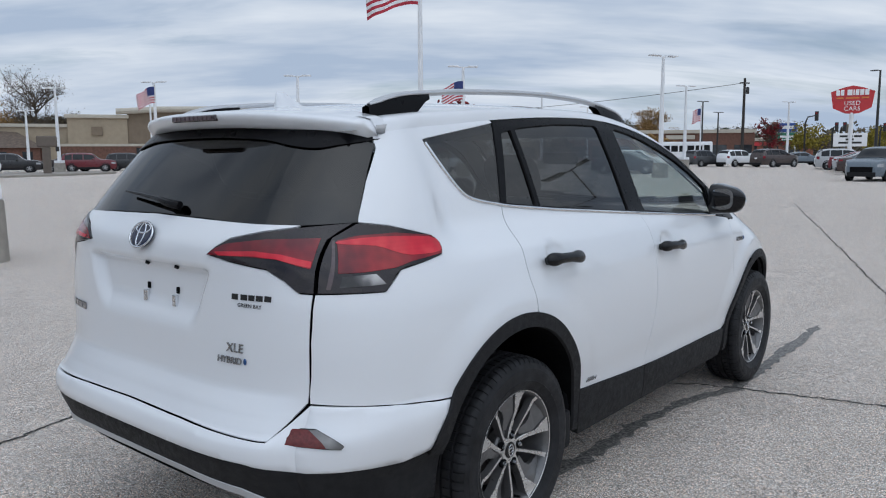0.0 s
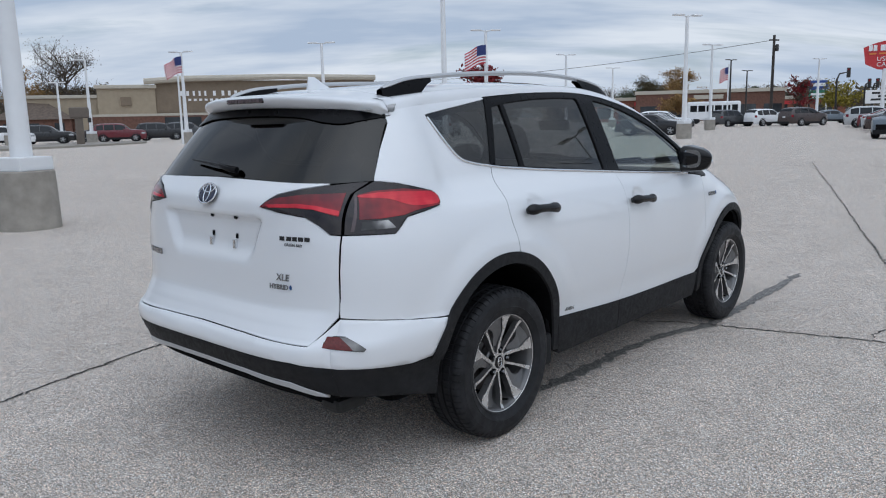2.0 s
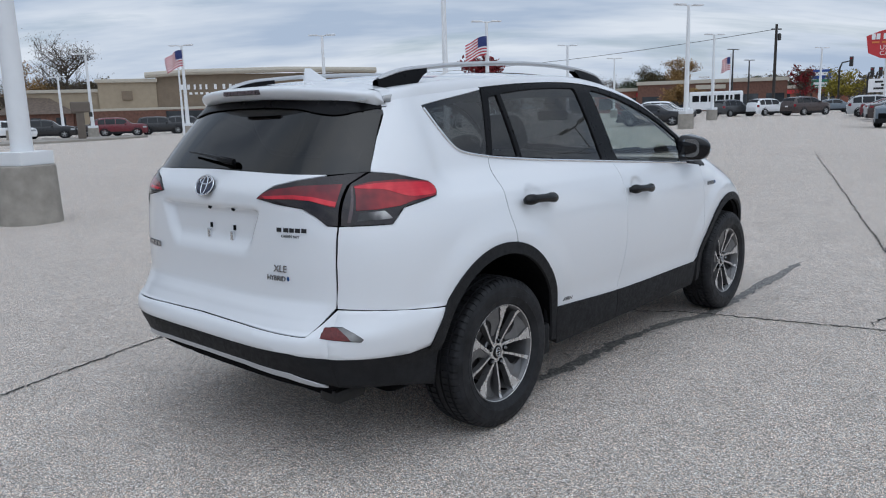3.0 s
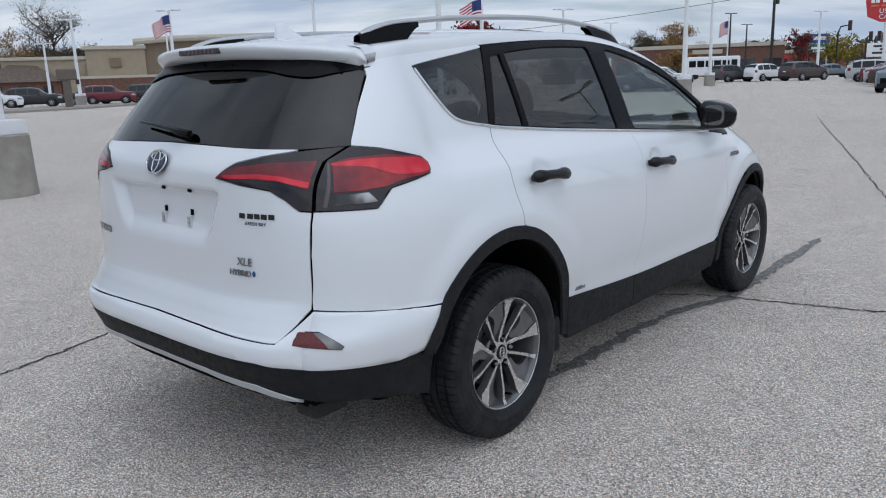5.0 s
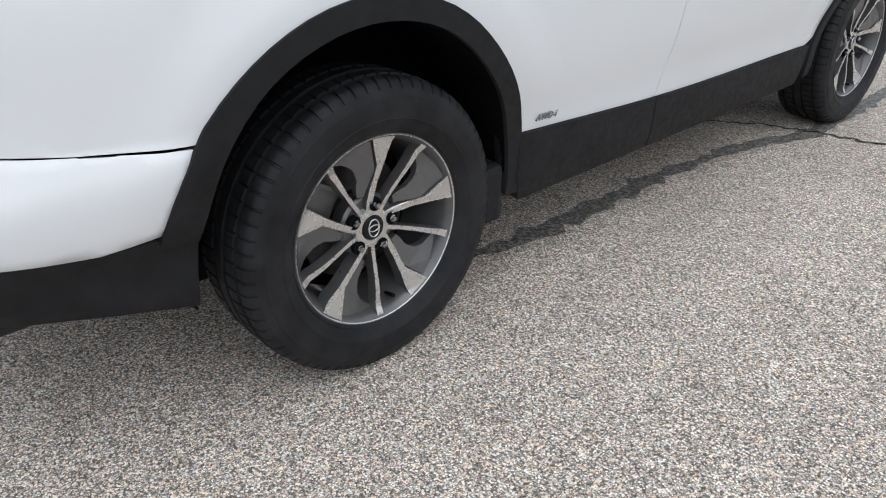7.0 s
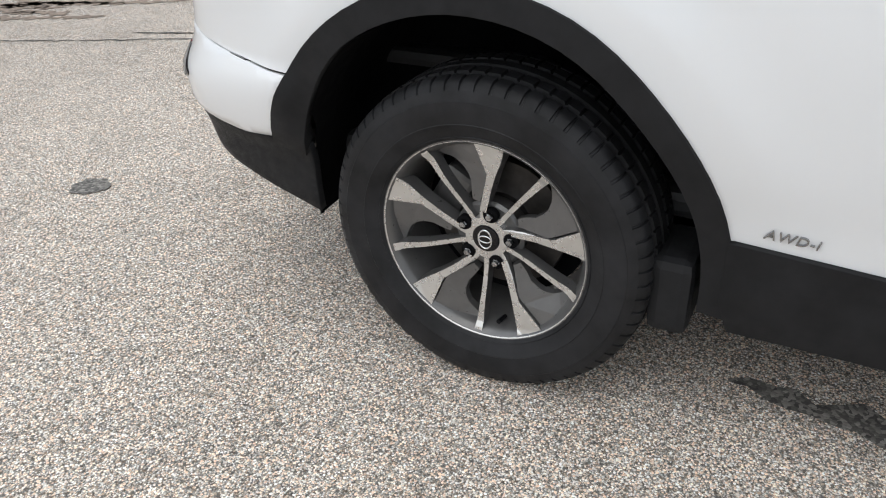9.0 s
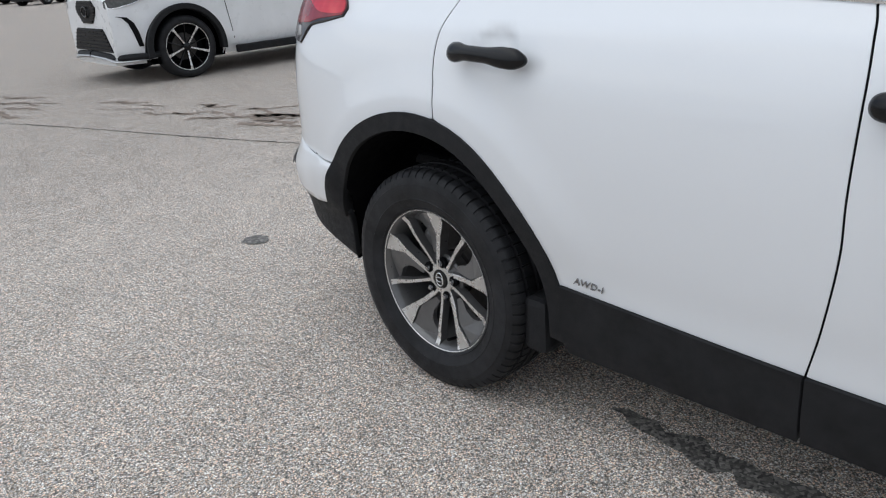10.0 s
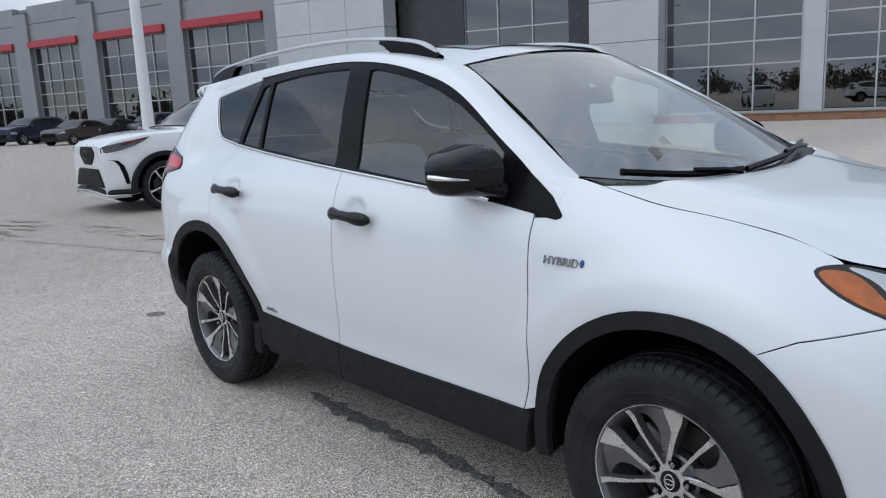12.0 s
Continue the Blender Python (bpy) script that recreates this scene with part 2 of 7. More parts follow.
def sheet(outer, fmap, outward, holes=(), step=0.03, thick=0.012, mirror=False, edge=None):
    """A pressed panel: an outline in the plane, bent onto a surface, with turned-in edges."""
    edge = edge or step
    loops = [resample(outer, edge)] + [resample(h, edge) for h in holes]
    lo, hi = loops[0].min(0), loops[0].max(0)
    g = np.stack(np.meshgrid(np.arange(lo[0], hi[0], step) + step * .37, np.arange(lo[1], hi[1], step) + step * .41), -1).reshape(-1, 2)
    keep = inside(g, loops[0])
    for h in loops[1:]:
        keep &= ~inside(g, h)
    g = g[keep]
    ring = np.concatenate(loops)
    if len(g):
        d = np.sqrt(((g[:, None, :] - ring[None]) ** 2).sum(-1)).min(1)
        g = g[d > step * .45]
    pts = np.concatenate([ring, g]) if len(g) else ring
    edges, start = [], 0
    for l in loops:
        edges += [(start + i, start + (i + 1) % len(l)) for i in range(len(l))]
        start += len(l)
    vout, _, fout, _, _, _ = delaunay_2d_cdt([Vector(p) for p in pts], edges, [], 0, 1e-6)
    uv = np.array([tuple(v) for v in vout])
    tri = np.array([f for f in fout if len(f) == 3])
    cen = uv[tri].mean(1)
    ok = inside(cen, loops[0])
    for h in loops[1:]:
        ok &= ~inside(cen, h)
    tri = tri[ok]
    P = fmap(uv[:, 0], uv[:, 1])
    N = surface_normal(fmap, uv, outward)
    gn = np.cross(P[tri[:, 1]] - P[tri[:, 0]], P[tri[:, 2]] - P[tri[:, 0]])
    flip = (gn * N[tri].mean(1)).sum(1) < 0
    tri[flip] = tri[flip][:, ::-1]
    verts, norms, faces = [P], [N], [tuple(t) for t in tri]
    if thick:
        used = {}
        for a, b, c in tri:
            for e in ((a, b), (b, c), (c, a)):
                used[e] = used.get(e, 0) + 1
        rim = [e for e in used if (e[1], e[0]) not in used]
        base = len(P)
        ends = sorted({v for e in rim for v in e})
        idx = {v: i for i, v in enumerate(ends)}
        out_dir = np.zeros((len(ends), 3))
        for a, b in rim:
            t = P[b] - P[a]
            o = np.cross(t, N[a])
            o /= np.linalg.norm(o) + 1e-12
            out_dir[idx[a]] += o
            out_dir[idx[b]] += o
        out_dir /= np.linalg.norm(out_dir, axis=1)[:, None] + 1e-12
        top = P[ends] - N[ends] * 0.0012 + out_dir * 0.0012
        low = P[ends] - N[ends] * thick + out_dir * 0.0008
        verts += [top, low]
        norms += [out_dir * .8 + N[ends] * .6, out_dir]
        k = len(ends)
        for a, b in rim:
            i, j = idx[a], idx[b]
            faces += [(b, a, base + i, base + j), (base + j, base + i, base + k + i, base + k + j)]
    V, N = np.concatenate(verts), np.concatenate(norms)
    if mirror:
        V, N = V * (-1, 1, 1), N * (-1, 1, 1)
        faces = [f[::-1] for f in faces]
    N /= np.linalg.norm(N, axis=1)[:, None] + 1e-12
    return solid(V, faces, True, N)


def loft(rows, closed=False, mirror=False, flip=False):
    """A smooth skin over rows of points (rows x columns x 3)."""
    G = np.array(rows, float)
    r, c = G.shape[:2]
    du = np.gradient(G, axis=0)
    dv = np.gradient(G, axis=1)
    if closed:
        dv = (np.roll(G, -1, 1) - np.roll(G, 1, 1)) / 2
    N = np.cross(du, dv).reshape(-1, 3)
    N /= np.linalg.norm(N, axis=1)[:, None] + 1e-12
    V = G.reshape(-1, 3)
    F = [(i * c + j, (i + 1) * c + j, (i + 1) * c + (j + 1) % c, i * c + (j + 1) % c) for i in range(r - 1) for j in range(c if closed else c - 1)]
    if flip:
        N, F = -N, [f[::-1] for f in F]
    if mirror:
        V, N, F = V * (-1, 1, 1), N * (-1, 1, 1), [f[::-1] for f in F]
    return solid(V, F, True, N)


# ---- ground ----
def aggregate():
    """Washed gravel in cement: stones of two sizes, dark joints and pits, clusters, and wide worn patches."""
    n = Nodes("exposed_aggregate_paving")
    w = n.where()

    def cells(scale):
        vor = n.add("ShaderNodeTexVoronoi", Scale=scale, Randomness=1.0)
        n.link(w, vor.inputs["Vector"])
        sep = n.add("ShaderNodeSeparateColor")
        n.link(vor.outputs["Color"], sep.inputs[0])
        return vor.outputs["Distance"], sep.outputs[0], sep.outputs[1], sep.outputs[2]

    d1, r1, g1, b1 = cells(265.0)
    d2, r2, g2, b2 = cells(165.0)
    fine = n.ramp(r1, [(0.0, (0.07, 0.067, 0.064)), (0.25, (0.18, 0.17, 0.16)), (0.45, (0.385, 0.36, 0.333)), (0.72, (0.52, 0.495, 0.46)), (1.0, (0.63, 0.61, 0.585))])
    fine = n.mix(n.math("MULTIPLY", n.ramp(d1, [(0.36, 0.0), (0.68, 1.0)]), 0.74), fine, (0.055, 0.052, 0.049))
    big_stone = n.ramp(g2, [(0.0, (0.16, 0.148, 0.135)), (0.30, (0.48, 0.44, 0.40)), (0.7, (0.60, 0.57, 0.53)), (1.0, (0.72, 0.70, 0.67))])
    pick = n.math("MULTIPLY", n.ramp(r2, [(0.50, 0.0), (0.54, 1.0)]), n.ramp(d2, [(0.44, 1.0), (0.60, 0.0)]))
    stone = n.mix(pick, fine, big_stone)
    hue = n.ramp(n.mix(pick, b1, b2), [(0.0, (0.84, 0.66, 0.55)), (0.25, (1.0, 0.89, 0.80)), (0.55, (1.0, 0.975, 0.95)), (0.85, (0.90, 0.95, 1.0)), (1.0, (0.80, 0.77, 0.78))])
    stone = n.mix(1.0, stone, hue, "MULTIPLY")
    d3, r3, g3, b3 = cells(64.0)
    pits = n.math("MULTIPLY", n.ramp(g3, [(0.72, 0.0), (0.84, 1.0)]), n.ramp(d3, [(0.16, 0.9), (0.38, 0.0)]))
    stone = n.mix(pits, stone, (0.055, 0.052, 0.05))
    cluster = n.ramp(n.noise(125.0, 3.0, 0.8), [(0.34, 0.83), (0.66, 1.17)])
    spread = n.ramp(n.noise(17.0, 4.0, 0.7), [(0.32, 0.91), (0.68, 1.09)])
    mid = n.ramp(n.noise(2.6, 6.0, 0.65), [(0.3, 0.91), (0.7, 1.08)])
    wide = n.ramp(n.noise(0.16, 5.0, 0.55), [(0.34, (GROUND_LOW, GROUND_LOW * .99, GROUND_LOW * .97)), (0.66, (GROUND_HIGH, GROUND_HIGH * .99, GROUND_HIGH * .975))])
    # the paving's colour darkens behind the car, with a ragged edge
    place = n.add("ShaderNodeSeparateXYZ")
    n.link(w, place.inputs[0])
    stretch = n.math("ADD", place.outputs[1], n.math("MULTIPLY", n.noise(0.9, 5.0, 0.6), 2.4))
    stretch = n.math("MULTIPLY", n.math("ADD", stretch, 3.6), 0.30)
    stretch = n.ramp(stretch, [(0.15, 0.80), (0.95, 1.0)])
    col = stone
    for layer in (cluster, spread, mid, wide, stretch):
        col = n.mix(1.0, col, layer, "MULTIPLY")
    n.set(Base_Color=col, Roughness=0.88, Specular_IOR_Level=0.3)
    n.bump(n.math("SUBTRACT", 1.0, n.mix(pick, d1, d2)), 0.7, 0.004)
    return n.m


GROUND_LOW, GROUND_HIGH = 1.74, 1.90
PAVING = aggregate()
ground = tagged(part("ground", solid([(-900, -900, 0), (900, -900, 0), (900, 900, 0), (-900, 900, 0)], [(0, 1, 2, 3)]), PAVING),
                "grey exposed-aggregate concrete car park with worn patches", "ground", kind="structure")


# ---- the forms of the car's skin: x across, y ahead from the rear axle, z up ----
def spline(xs, ys):
    """A smooth curve through a few knots, as a function of arrays."""
    xs, ys = np.array(xs, float), np.array(ys, float)
    m = np.gradient(ys, xs)

    def f(x):
        x = np.clip(np.asarray(x, float), xs[0], xs[-1])
        i = np.clip(np.searchsorted(xs, x, side="right") - 1, 0, len(xs) - 2)
        h = xs[i + 1] - xs[i]
        s = (x - xs[i]) / h
        return ((1 + 2 * s) * (1 - s) ** 2 * ys[i] + s * (1 - s) ** 2 * h * m[i]
                + s * s * (3 - 2 * s) * ys[i + 1] + s * s * (s - 1) * h * m[i + 1])
    return f


def ease(v):
    v = np.clip(v, 0, 1)
    return v * v * (3 - 2 * v)


WHEELBASE, AXLE_Z, TYRE_R = 2.66, 0.352, 0.357
side_width = spline([.15, .22, .30, .42, .50, .60, .70, .82, .93, 1.02, 1.10, 1.15, 1.19, 1.24, 1.35, 1.50, 1.57, 1.62, 1.66],
                    [.78, .845, .872, .882, .890, .908, .919, .924, .917, .901, .872, .846, .828, .813, .776, .718, .686, .648, .58])
front_width = spline([.15, .22, .30, .42, .62, .80, .92, 1.00, 1.06, 1.11, 1.15, 1.20], [.76, .83, .87, .884, .905, .915, .91, .893, .862, .818, .768, .68])
front_drop = spline([2.0, 2.4, 2.7, 2.9, 3.05, 3.3, 3.7], [0, 0, .07, .12, .165, .26, .42])
rear_y = spline([.15, .28, .36, .46, .56, .600, .622, .638, .70, .726, .744, .762, .90, 1.05, 1.18, 1.24, 1.36, 1.50, 1.58, 1.66],
                [-.78, -.90, -.975, -1.008, -1.012, -1.006, -.994, -.978, -.957, -.950, -.946, -.944, -.942, -.938, -.924, -.885, -.795, -.675, -.60, -.50])
front_y = spline([.15, .3, .5, .65, .8, .92, 1.1], [3.40, 3.52, 3.56, 3.56, 3.53, 3.44, 3.2])
REAR_L, REAR_N, FRONT_L, FRONT_N = 0.92, 4.0, 1.15, 2.7


def flare(y, z):
    out = 0
    for yc in (0, WHEELBASE):
        r = np.hypot(y - yc, z - AXLE_Z)
        v = (0.668 - r) / 0.092
        v = np.clip(1 - np.logaddexp(0, 16 * (1 - v)) / 16, 0, 1)
        out = out + (0.013 if yc == 0 else 0.015) * v ** 1.5 * ease((z - .42) / .30)
    return out


def hollow(y, z):
    """Finger hollows pressed into the doors behind their handles."""
    out = 0
    for yc, zc in ((.285, 1.062), (1.297, 1.018)):
        out = out + 0.014 * ease((1 - np.hypot((y - yc) / .085, (z - zc) / .060)) / .62)
    return out


def tuck(y, z):
    """How far the glasshouse stands in from the shoulder, more towards the rear."""
    return (.019 + .043 * ease((1.15 - y) / 1.25)) * ease((y + .40) / .20) * ease((2.05 - y) / .5) * ease((z - 1.09) / .15)


def ledge(y, z):
    """The rear bumper stands proud of the quarter panel above it."""
    return .023 * ease((-.36 - y) / .10) * np.clip((.698 - z) / .055, 0, 1) * ease((z - .45) / .09)


def half_width(y, z):
    y, z = np.asarray(y, float), np.asarray(z, float)
    f = ease((y - 2.12) / .38)
    return side_width(z) * (1 - f) + f * front_width(z + front_drop(y)) - 0.012 * ease((y - 2.0) / 1.4) + flare(y, z) - hollow(y, z) - tuck(y, z) + ledge(y, z)


def side_x(y, z):
    """Half the car's width at a place of its flank."""
    y, z = np.asarray(y, float), np.asarray(z, float)
    w = half_width(y, z)
    q = np.clip((rear_y(z) + REAR_L - y) / REAR_L, 0, 0.9995)
    w = w * (1 - q ** REAR_N) ** (1 / REAR_N)
    q = np.clip((y - front_y(z) + FRONT_L) / FRONT_L, 0, 0.9995)
    return w * (1 - q ** FRONT_N) ** (1 / FRONT_N)


def back_y(x, z):
    """Where the tail stands at a distance x from the middle."""
    x, z = np.asarray(x, float), np.asarray(z, float)
    w = half_width(rear_y(z) + .3, z)
    q = np.clip(np.abs(x) / w, 0, 0.9995)
    lip = .027 * np.clip((.744 - z) / .100, 0, 1) * ease((.735 - np.abs(x)) / .10) * ease((z - .44) / .14)
    return rear_y(z) + REAR_L - REAR_L * (1 - q ** REAR_N) ** (1 / REAR_N) - lip


def nose_y(x, z):
    x, z = np.asarray(x, float), np.asarray(z, float)
    q = np.clip(np.abs(x) / half_width(3.1, z), 0, 0.9995)
    return front_y(z) - FRONT_L + FRONT_L * (1 - q ** FRONT_N) ** (1 / FRONT_N)


def flank(off=0.0):
    return lambda a, b: np.stack([side_x(a, b) + off, np.asarray(a, float), np.asarray(b, float)], -1)


def tail(off=0.0):
    return lambda a, b: np.stack([np.asarray(a, float), back_y(a, b) - off, np.asarray(b, float)], -1)


def nose(off=0.0):
    return lambda a, b: np.stack([np.asarray(a, float), nose_y(a, b) + off, np.asarray(b, float)], -1)


# ---- the white car ----
car = thing("car", "white compact sport utility car with black cladding, parked on the paving", "car")
arch_rear = spline([-20, 20, 45, 70, 90, 140, 170], [.490, .490, .496, .519, .527, .526, .520])
arch_front = spline([-10, 30, 70, 100, 140, 190], [.444, .448, .490, .495, .480, .474])


def arch(which, a0, a1, n=24, inner=0.0):
    """An arch's edge over one wheel, as a fraction of a turn in degrees from straight ahead."""
    f, yc = (arch_rear, 0.0) if which == "rear" else (arch_front, WHEELBASE)
    return [(yc + (float(f(a)) - inner) * math.cos(radians(a)), AXLE_Z + (float(f(a)) - inner) * math.sin(radians(a))) for a in np.linspace(a0, a1, n + 1)]


belt_z = spline([-.07, .12, .42, .80, 1.12, 1.56, 2.06, 2.30], [1.280, 1.2545, 1.2225, 1.191, 1.1655, 1.132, 1.093, 1.062])
top_z = spline([-.62, -.45, -.3, -.085, .2, .64, .97, 1.12, 1.42, 1.72, 1.97, 2.13, 2.22, 2.31],
               [1.495, 1.520, 1.538, 1.556, 1.581, 1.606, 1.608, 1.598, 1.549, 1.453, 1.304, 1.20, 1.125, 1.062])
clad_z = spline([.3, .47, 1.1, 2.13, 2.4], [.48, .470, .435, .425, .42])
G = 0.0036   # half a panel gap


def line(f, a, b, n=14):
    return [(y, float(f(y))) for y in np.linspace(a, b, n)]


def shift(pts, dy):
    return [(y + dy, z) for y, z in pts]


GAP_1 = catmull([(.112, 1.254), (.103, 1.222), (.089, 1.180), (.078, 1.130), (.068, 1.060), (.070, 1.00), (.080, .950), (.087, .874)], 5).tolist()
GAP_2 = catmull([(1.128, 1.163), (1.140, 1.12), (1.150, 1.02), (1.150, .83), (1.150, .72), (1.132, .58), (1.103, .437)], 5).tolist()
GAP_3 = catmull([(2.196, 1.060), (2.192, .98), (2.196, .87), (2.196, .72), (2.180, .56), (2.135, .427)], 5).tolist()
a_gap = math.degrees(math.atan2(.874 - AXLE_Z, .087))
a_rock = math.degrees(math.atan2(.470 - AXLE_Z, .475))
a_bump = math.degrees(math.atan2(.672 - AXLE_Z, -.409))
def corner(x, z):
    """The flank's y for a point of the tail."""
    return float(back_y(x, z))


LAMP_OUT = [(corner(.7365 - .016 * t, 1.048 + .155 * t), 1.048 + .155 * t) for t in np.linspace(0, 1, 9)] + catmull([(corner(.742, 1.240), 1.240), (-.60, 1.236), (-.50, 1.217), (-.395, 1.188), (-.372, 1.172), (-.364, 1.148), (-.376, 1.130)], 4).tolist() + \
    catmull([(-.45, 1.118), (-.562, 1.102), (-.610, 1.062), (-.630, 1.043)], 3).tolist()


def build_side(right):
    s = not right
    out = (1, 0, 0.2)
    # the quarter panel, round the side window
    q = [(corner(.7355, z), z) for z in (.722, .80, .90, 1.0, 1.041)] + [(-.63, 1.037), (-.605, 1.056), (-.557, 1.096), (-.45, 1.112), (-.37, 1.126), (-.359, 1.148), (-.382, 1.190), (-.545, 1.232), (corner(.744, 1.246), 1.246)]
    q += [(corner(.738, 1.262), 1.262), (corner(.700, 1.37), 1.37), (corner(.664, 1.47), 1.47), (-.462, 1.515)]
    q += line(top_z, -.44, .2, 12) + [(.207, 1.572), (.06, 1.549), (-.08, 1.528), (-.205, 1.508), (-.230, 1.501), (-.225, 1.488)]
    q += catmull([(-.168, 1.386), (-.102, 1.307), (-.022, 1.277), (.107, 1.2585)], 5).tolist()
    q += shift(GAP_1, -G)[1:] + arch("rear", a_gap, a_bump, 22)[1:] + [(-.60, .692)]
    part("quarter_panel", sheet(q, flank(), out, step=.019, mirror=s), WHITE, car, "glossy white painted steel")
    # doors
    d = shift(GAP_1, G)[::-1] + line(lambda y: belt_z(y) - .004, .118, 1.125, 16) + shift(GAP_2, -G) + line(lambda y: clad_z(y) + .002, 1.09, .485, 10)
    d += arch("rear", a_rock, a_gap, 16)[:-1]
    rear = part("rear_door", sheet(d, flank(), out, step=.019, mirror=s), WHITE, car, "white painted door panel")
    d = shift(GAP_2, G)[::-1] + line(lambda y: belt_z(y) - .004, 1.14, 2.19, 16) + shift(GAP_3, -G) + line(lambda y: clad_z(y) + .002, 2.12, 1.115, 12)
    front = part("front_door", sheet(d, flank(), out, step=.019, mirror=s), WHITE, car, "white painted door panel")
    # dark strips just below the skin paint the shade inside the door gaps
    for gap in (GAP_1, GAP_2, GAP_3):
        rows = [flank(-.0035)(np.array([y - w, y, y + w]), np.array([z, z, z])) for y, z in gap for w in (.009,)]
        part("gap_shade", loft(rows, mirror=s), DARK, car, "dark strip for the shade in the door gap")
    # fender
    f = shift(GAP_3, G)[::-1] + [(2.22, 1.062), (2.29, 1.068), (2.245, 1.125), (2.20, 1.165), (2.25, 1.183), (2.31, 1.172)]
    f += catmull([(2.387, 1.150), (2.544, 1.107), (2.72, 1.073), (2.886, 1.031), (2.99, .990), (3.015, .975)], 5).tolist()
    f += [(2.965, .967), (3.03, .915), (3.13, .874), (3.135, .855), (2.98, .818), (2.90, .780)]
    a0 = math.degrees(math.atan2(.776 - AXLE_Z, 2.895 - WHEELBASE))
    f += arch("front", a0, 168, 22)
    part("front_fender", sheet(f, flank(), out, step=.019, mirror=s), WHITE, car, "white painted steel")
    # black pillars and frames round the glass
    fr = line(lambda y: belt_z(y) + .001, .114, 2.285, 30)
    fr += line(lambda y: top_z(y) - .003, 2.285, .222, 40)
    rear_win = [(.366, 1.240), (.70, 1.211), (1.052, 1.182), (1.058, 1.20), (1.035, 1.36), (1.005, 1.566), (.99, 1.578), (.82, 1.580), (.645, 1.576), (.50, 1.567), (.36, 1.553), (.347, 1.545)]
    rear_fix = [(.150, 1.262), (.338, 1.242), (.332, 1.36), (.318, 1.546), (.262, 1.536), (.247, 1.528)]
    front_win = [(1.213, 1.174), (1.60, 1.141), (1.99, 1.110), (2.005, 1.13), (2.01, 1.250), (1.96, 1.285), (1.87, 1.340), (1.75, 1.405), (1.60, 1.464), (1.44, 1.514), (1.30, 1.545), (1.18, 1.566), (1.150, 1.562), (1.152, 1.54)]
    part("window_frame", sheet(fr, flank(-.004), out, [rear_win, rear_fix, front_win], .035, .016, s), SATIN_BLACK, car, "satin black window frames and pillars")
    part("rear_door_glass", sheet(rear_win, flank(-.013), out, step=.05, thick=.003, mirror=s), PRIVACY, rear, "dark privacy glass")
    part("fixed_glass", sheet(rear_fix, flank(-.013), out, step=.05, thick=.003, mirror=s), PRIVACY, rear, "dark privacy glass")
    part("front_door_glass", sheet(front_win, flank(-.013), out, step=.05, thick=.003, mirror=s), CLEAR, front, "greenish side glass")
    qw = [(.207, 1.568), (.06, 1.544), (-.08, 1.523), (-.205, 1.503), (-.222, 1.496)] + catmull([(-.163, 1.390), (-.097, 1.312), (-.020, 1.282), (.109, 1.2625)], 5).tolist()
    part("quarter_glass", sheet(qw, flank(-.006), out, step=.04, thick=.004, mirror=s), PRIVACY, car, "dark privacy glass")
    # cladding: arch lips and the sill
    a1 = math.degrees(math.atan2(.30 - AXLE_Z, .46))
    lip = arch("rear", a1, 163.5, 34, -.001)
    lip += [arch("rear", a, a, 1, .050 + .028 * float(ease((a - 120) / 40)))[0] for a in np.linspace(163.5, a1, 35)]
    part("rear_arch_trim", sheet(lip, flank(.008), out, step=.03, thick=.05, mirror=s), CLADDING, car, "grained black plastic arch trim")
    lip = arch("front", -12, 188, 34, -.001) + arch("front", 188, -12, 34, .046)
    part("front_arch_trim", sheet(lip, flank(.012), out, step=.03, thick=.05, mirror=s), CLADDING, car, "grained black plastic arch trim")
    for name, y0, y1 in (("rear_sill", .475, 1.098), ("front_sill", 1.106, 2.165)):
        sl = line(lambda y: clad_z(y) - .002, y0, y1, 10) + ([(y1, .34), (y1, .27), (y0 + .02, .27), (y0, .34)] if y0 < 1 else [(y1 - .02, .34), (y1 - .03, .27), (y0, .27), (y0, .34)])
        part(name, sheet(sl, flank(.010), out, step=.03, thick=.05, mirror=s), CLADDING, car, "grained black plastic sill")
    return rear, front


rear_door, front_door = build_side(True)
rear_door_l, front_door_l = build_side(False)


# ---- the tail ----
OUT = (0, -1, 0)


def plate_recess(x, z):
    """The number-plate hollow in the tailgate."""
    top, low = 1.110, 0.885
    half = 0.40 - 0.22 * np.clip((1.10 - z) / .3, 0, 1) * .6
    return 0.034 * ease((half - np.abs(x)) / .07) * ease((top - z) / .030) * ease((z - low) / .10)


def gate(off=0.0):
    return lambda a, b: np.stack([np.asarray(a, float), back_y(a, b) - off + plate_recess(np.asarray(a, float), np.asarray(b, float)) + .006 * ease((.660 - np.asarray(b, float)) / .03), np.asarray(b, float)], -1)


def both(pts):
    """An outline given for its right half, from the top middle down to the bottom middle."""
    return list(pts) + [(-x, z) for x, z in pts[::-1]]


